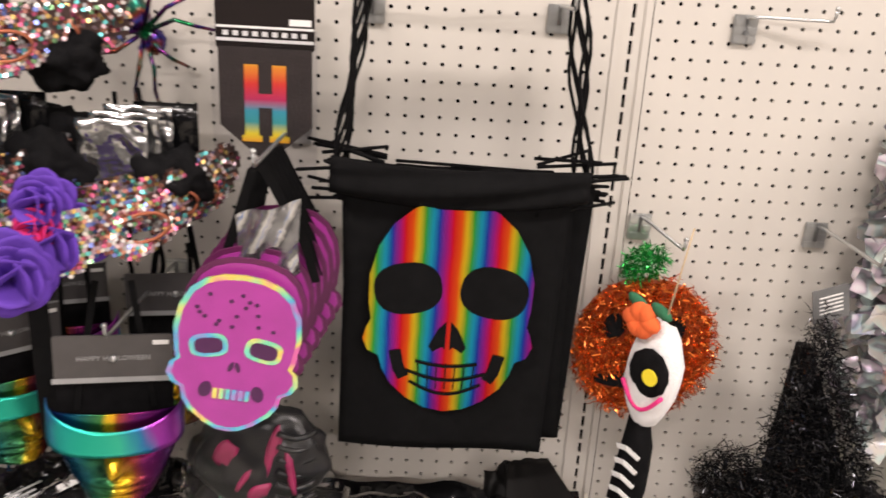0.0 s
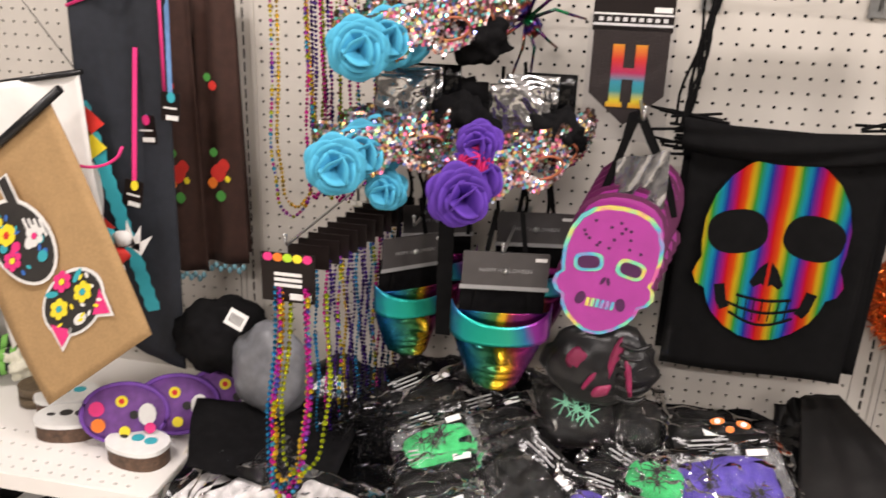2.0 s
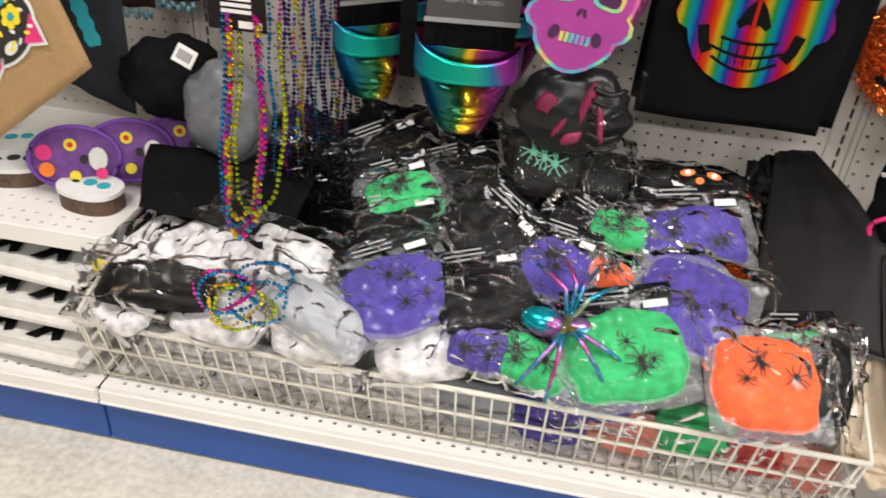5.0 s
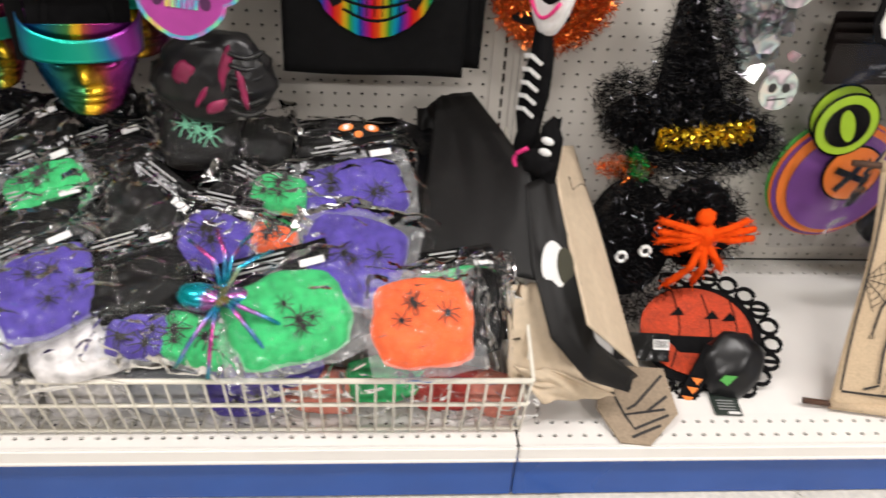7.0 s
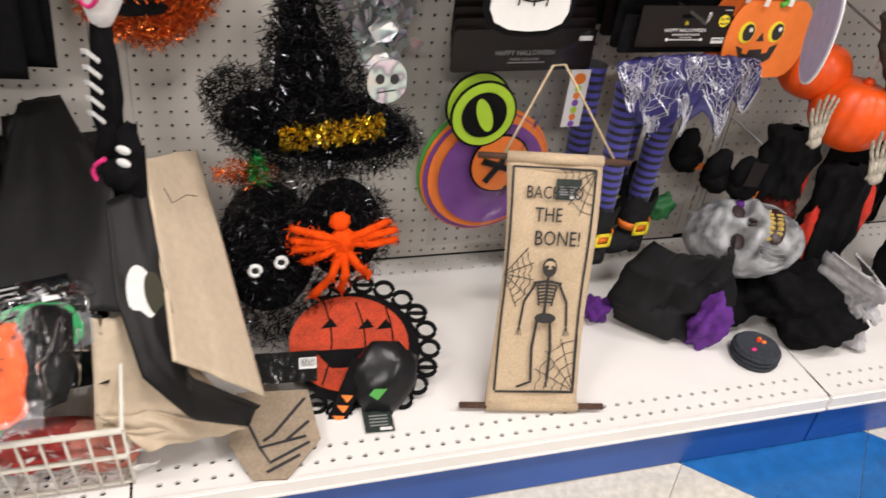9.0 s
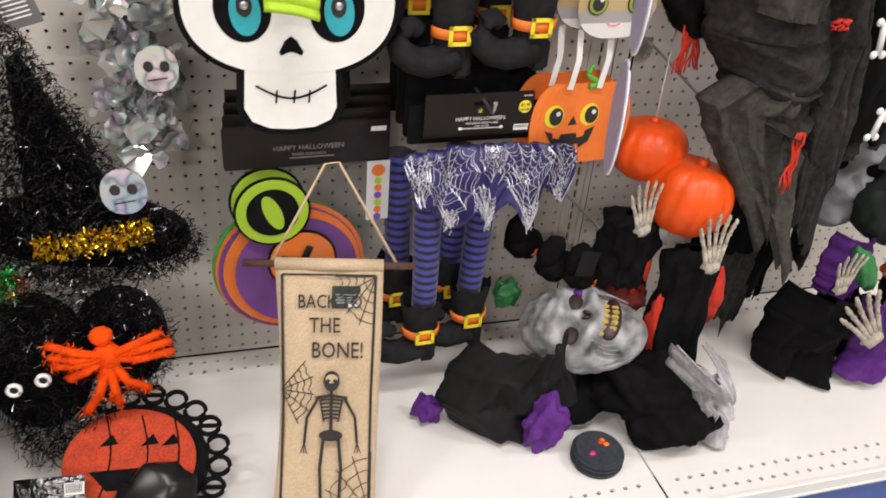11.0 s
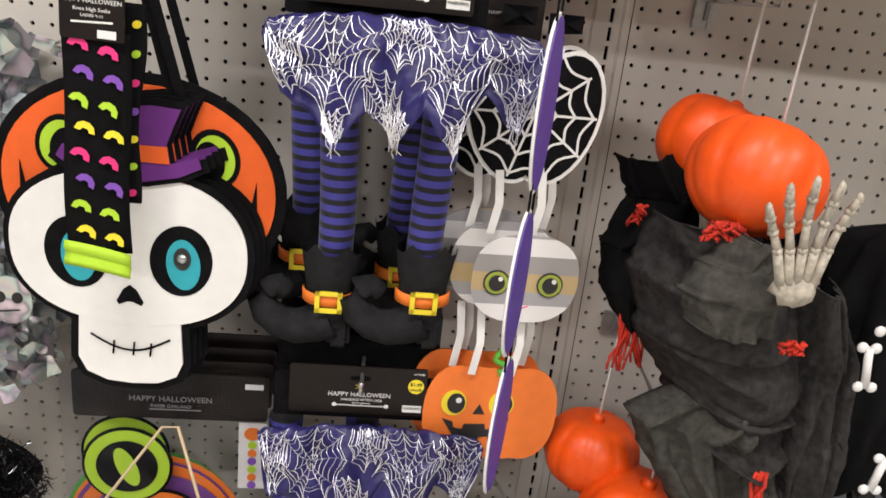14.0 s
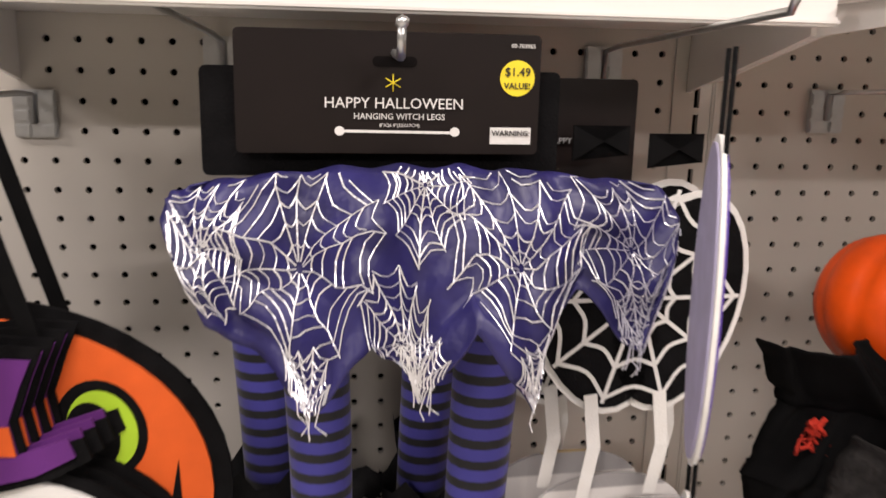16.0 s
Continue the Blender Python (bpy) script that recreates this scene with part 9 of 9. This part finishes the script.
for k in range(3):
    pl("leaf", [(0, 0), (0.016, 0.045), (0.022, 0.0)], 0.004, WHITEINK, bouquet, at=(0.018 + 0.006 * k, 0, 0.005), turn=(0, 25 * k - 10, 0))
BROWN = mat("brown_scarf", (0.045, 0.018, 0.012), 0.85, vary=0.25, scale=60, bump=0.5, bscale=500)
for k, (x, y, w, zb) in enumerate(((-1.235, -0.085, 0.075, 0.675), (-1.300, -0.12, 0.07, 0.665), (-1.262, -0.05, 0.11, 0.69))):
    s = thing("embroidered_scarf", (x, y, 1.20), "brown embroidered scarf with blue tassel trim", "scarf", group="embroidered scarves")
    bm = B()
    sheet(bm, lambda u, v: Vector(((u - 0.5) * w * (1 + 0.25 * v), 0.008 * math.sin(8 * u + k), -(1.20 - zb) * v)), 14, 24)
    thicken(part("cloth", bm, BROWN, s), 0.003)
    for q, (dx, dz, m, r) in enumerate(((0.0, -0.34, REDPRINT, 0.016), (0.012, -0.325, REDPRINT, 0.012), (-0.012, -0.36, ORANGEPRINT, 0.010), (0.004, -0.385, GREEN, 0.010), (-0.006, -0.30, GREEN, 0.008), (0.02, -0.35, YELLOW, 0.006), (-0.01, -0.16, GREEN, 0.007), (0.0, -0.175, REDPRINT, 0.008))):
        pl("embroidery", oval(r, r * 1.15, 12, dx, dz, power=1.6), 0.012 + 0.0006 * q, m, s)
    for q in range(9):
        bm = B()
        ball(bm, 0.0055, 0.005, 0.008, ((q - 4) * w * 0.13, -0.004, -(1.20 - zb) - 0.006 - 0.008 * (q % 2)), sub=1)
        part("tassel", bm, mat("pale_blue_yarn", (0.2, 0.42, 0.5), 0.9, vary=0.2), s)
for k, (x, z) in enumerate(((-1.315, 0.985), (-1.29, 0.965), (-1.23, 1.01), (-1.30, 0.86))):
    c = thing("jewelry_card", (x, -0.22 - 0.02 * k, z), "small black jewellery card with charm", "jewelry", (0, 6 * k - 8, 0), "jewellery cards")
    pl("card", rect(0.034, 0.048), 0, CARD, c, thick=0.0015)
    pl("barcode", rect(0.022, 0.008, 0.003, -0.018), 0.0008, WHITEINK, c)
    pl("print_bar", rect(0.024, 0.003, 0, -0.002), 0.0008, WHITEINK, c)
    pl("charm", oval(0.007, 0.009, 12, 0.002, 0.016), 0.002, (YELLOW, PINK, TEAL, YELLOW)[k], c)
    bm = B()
    ribbon(bm, [(0, 0, 0.024), (-0.01 - 0.008 * k, 0.03, 0.24)], 0.008)
    thicken(part("lanyard", bm, mat("denim_blue_ribbon", (0.12, 0.26, 0.5), 0.8, vary=0.2) if k != 3 else PINK, c), 0.001)
pinkc = thing("pink_cord", (-1.30, -0.34, 0.93), "bright pink cord loop", "cord")
bm = B()
tube(bm, arc(lambda t: (0.04 - 0.12 * t, -0.02, 0.03 - 0.075 * t ** 0.6 + 0.05 * t * t), 16), 0.0026, 6)
part("loop", bm, PINK, pinkc)
far = thing("shaped_garland", (-1.90, -0.16, 0.93), "stack of dark brown shaped cutouts", "decoration")
for k in range(5):
    pl("cutout", [(-0.06, 0.16), (0.05, 0.16), (0.02, 0.05), (0.06, -0.02), (0.045, -0.08), (0.01, -0.10), (-0.045, -0.06), (-0.055, 0.02), (-0.03, 0.08)], 0.03 - 0.02 * k, mat("brown_card", (0.06, 0.035, 0.03), 0.7, vary=0.2), far, thick=0.004, at=(0.02 * k, 0, 0))
far2 = thing("sugar_skull_pack", (-1.86, -0.20, 0.68), "hanging packs of black sugar skull picks", "decoration")
for k in range(4):
    pl("card", rect(0.05, 0.20, 0.045 * k - 0.06, 0.0), 0.04 - 0.02 * k, BLACKFILM, far2, thick=0.003)
    pl("skull_print", oval(0.018, 0.022, 16, 0.045 * k - 0.06, -0.05 + 0.03 * (k % 2)), 0.044 - 0.02 * k, WHITEINK, far2)
    pl("teal_print", oval(0.020, 0.028, 16, 0.045 * k - 0.05, -0.10), 0.043 - 0.02 * k, TEAL, far2)
for k in range(3):
    pl("red_card", rect(0.06, 0.02, 0.06 * k - 0.06, 0.125), 0.03, REDPRINT, far2)

# on the left shelf
SH = LEFTZ
for k, (x, y) in enumerate(((-1.665, -0.373), (-1.60, -0.215), (-1.77, -0.385))):
    t = thing("round_tin", (x, y, SH), "round brown beaded tin box", "tin", group="round tins")
    for q in range(2):
        bm = B()
        tube(bm, [(0, 0, 0.002 + 0.022 * q), (0, 0, 0.021 + 0.022 * q)], 0.036 - 0.001 * q, 28)
        part("lid" if q else "body", bm, mat("bronze_beads", (0.14, 0.10, 0.06), 0.5, metal=0.3, vary=0.5, scale=200, bump=1.0, bscale=400) if k < 2 else BLACKPLASTIC, t)
for k, (x, y, rz) in enumerate(((-1.47, -0.300, 15), (-1.295, -0.345, -8), (-1.525, -0.225, 25))):
    t = thing("skull_box", (x, y, SH), "skull-shaped box with white sugar skull lid", "box", (0, 0, rz), "sugar skull boxes")
    bm = B()
    tmp = bmesh.new()
    plate(tmp, oval(0.058, 0.040, 30, power=2.4), 0.030)
    merge(bm, tmp, pose(0, 0, 0, -90, 0, 0))
    part("body", bm, mat("brown_ornate", (0.09, 0.05, 0.03), 0.6, vary=0.6, scale=140), t)
    bm = B()
    tmp = bmesh.new()
    plate(tmp, oval(0.060, 0.042, 30, power=2.4), 0.008)
    merge(bm, tmp, pose(0, 0, 0.030, -90, 0, 0))
    part("lid", bm, WHITEPLASTIC, t)
    for s in (-1, 1):
        bm = B()
        tmp = bmesh.new()
        plate(tmp, oval(0.012, 0.011, 16, 0.014 * s + 0.01, 0.006), 0.001)
        merge(bm, tmp, pose(0, 0, 0.0385, -90, 0, 0))
        part("eye_print", bm, TEAL if k else BLACKINK, t)
    bm = B()
    tmp = bmesh.new()
    plate(tmp, oval(0.008, 0.005, 12, -0.03, 0.0), 0.001)
    merge(bm, tmp, pose(0, 0, 0.0385, -90, 0, 0))
    part("nose_print", bm, BLACKINK, t)
FLORAL = mat("purple_floral", (0.17, 0.06, 0.27), 0.7, vary=0.25, scale=60)
for k in range(3):
    t = thing("floral_purse", (-1.345 + 0.075 * k, -0.300 + 0.055 * k, SH + 0.062), "purple floral sugar skull purse", "purse", (-20, 0, 20), "floral purses")
    bm = B()
    ball(bm, 0.078, 0.028, 0.056, sub=3, rough=0.1, freq=3, seed=k)
    part("body", bm, FLORAL, t)
    bm = B()
    tube(bm, [(0.077 * math.cos(2 * math.pi * q / 30), -0.008, 0.055 * math.sin(2 * math.pi * q / 30)) for q in range(30)], 0.0045, 6, closed=True)
    part("piping", bm, VIOLET, t)
    for q, (dx, dz, m, r) in enumerate(((-0.045, 0.012, PINK, 0.014), (-0.042, -0.018, ORANGEPRINT, 0.013), (0.0, 0.025, YELLOW, 0.011), (0.0, 0.025, REDPRINT, 0.005), (0.005, -0.03, YELLOW, 0.010), (0.045, 0.0, WHITEINK, 0.016), (0.022, 0.0, BLACKINK, 0.008), (0.05, -0.025, PINK, 0.010))):
        pl("flower_print", oval(r, r * (1.3 if m == WHITEINK else 1.0), 12, dx, dz), 0.027 + 0.0008 * q, m, t)
sn = thing("striped_tube", (-1.77, -0.23, SH + 0.045), "green and black striped fabric tube", "decoration", (0, 0, 32))
GSTRIPE = stripes("green_black_stripes", [(0.0, (0.16, 0.42, 0.08)), (0.55, (0.01, 0.012, 0.01))], 0, 0.022, 0.85, wob=0.02)
for k in range(3):
    bm = B()
    tube(bm, arc(lambda t: (-0.16 + 0.34 * t, 0.03 * k + 0.02 * math.sin(4 * t + k), -0.03 + 0.06 * t + 0.02 * k + 0.012 * math.sin(7 * t)), 20), 0.016, 10)
    part("tube", bm, GSTRIPE, sn)
lump("lace_flower", (-1.66, -0.17, SH + 0.060), (0.045, 0.03, 0.03), 3.0, mat("cream_lace", (0.7, 0.68, 0.55), 0.9, vary=0.2), "cream lace flower lying on the striped tube", "flower", (0, 0, 0), 0.8)
lump("sequin_cloth", (-1.97, -0.16, SH + 0.07), (0.13, 0.09, 0.085), 5.0, foil("blue_sequins", [(0.01, 0.02, 0.06), (0.0, 0.05, 0.12), (0.02, 0.25, 0.35), (0.01, 0.01, 0.03)], 160, 0.3, 0.6), "dark blue sequin cloth heap", "cloth", (0, 0, 0), 0.4)

# folded shirts under the left shelf
def flat(name, outline, z, material, parent, thick=0.0012):
    """A printed piece lying face up at height z."""
    bm, tmp = B(), bmesh.new()
    plate(tmp, outline, thick)
    merge(bm, tmp, pose(0, 0, z, -90, 0, 0))
    return part(name, bm, material, parent)


for k in range(3):
    t = thing("folded_shirt", (-1.665, -0.355 + 0.045 * k, DECK + 0.010 + 0.060 * k), "folded black shirt with white bandana print", "shirt", (0, 0, 4 + 5 * k), "folded black shirts")
    bm = B()
    block(bm, 0.34, 0.36, 0.052, (0, 0, 0.026), bev=0.022)
    for v in bm.verts:
        v.co.z += 0.010 * noise.noise(v.co * 9 + Vector((k, 0, 0)))
    part("cloth", bm, BLACK, t)
    cx, cy = -0.03 + 0.03 * k, -0.045
    fan = [(cx, cy)] + [(cx + (0.105 + 0.008 * (q % 2)) * math.cos(radians(-158 + 14 * q)), cy + 0.115 * math.sin(radians(-158 + 14 * q))) for q in range(10)]
    flat("bandana_print", fan, 0.0562, WHITEINK, t)
    for ring, n, r in ((0.05, 5, 0.011), (0.082, 8, 0.010)):
        for q in range(n):
            a = radians(-150 + 120 * q / (n - 1))
            flat("paisley_print", oval(r, r * 0.62, 12, cx + ring * math.cos(a), cy + ring * 1.05 * math.sin(a), tilt=math.degrees(a) + 40), 0.0576, BLACKINK, t)
            flat("paisley_core", oval(r * 0.5, r * 0.28, 8, cx + ring * math.cos(a), cy + ring * 1.05 * math.sin(a), tilt=math.degrees(a) + 40), 0.0588, WHITEINK, t)
COTTON = mat("white_cotton", (0.7, 0.68, 0.64), 0.95, vary=0.1, bump=0.5)
for k in range(3):
    t = thing("folded_towel", (-1.365, -0.345 + 0.03 * k, DECK + 0.004 + 0.064 * k), "folded white towel with black cat print", "towel", (0, -3, -6), "folded towels")
    bm = B()
    block(bm, 0.29, 0.36, 0.042, (0, 0, 0.021), bev=0.018)
    for v in bm.verts:
        v.co.z += 0.010 * noise.noise(v.co * 9 + Vector((k + 7, 0, 0)))
    part("cloth", bm, COTTON, t)
    for q in range(2):
        cx = -0.055 + 0.10 * q
        flat("black_print", [(cx - 0.012, -0.075), (cx - 0.020, -0.125), (cx - 0.036, -0.150), (cx - 0.010, -0.152), (cx + 0.004, -0.128), (cx + 0.020, -0.152), (cx + 0.034, -0.145), (cx + 0.024, -0.12), (cx + 0.026, -0.075)], 0.0475, BLACK, t)
    bm = B()
    block(bm, 0.292, 0.25, 0.014, (0, 0.055, 0.050), bev=0.006)
    part("black_layer", bm, BLACK, t)
top = thing("folded_shirt", (-1.38, -0.26, DECK + 0.196), "folded black shirt on the stack", "shirt", (0, 4, 5), "folded black shirts")
bm = B()
block(bm, 0.30, 0.34, 0.03, (0, 0, 0.015), bev=0.012)
part("cloth", bm, BLACK, top)
pl("yellow_sticker", oval(0.016, 0.016, 16), 0, YELLOW, thing("price_sticker", (-1.215, -0.47, 0.34), "round yellow price sticker", "sticker"), thick=0.001)
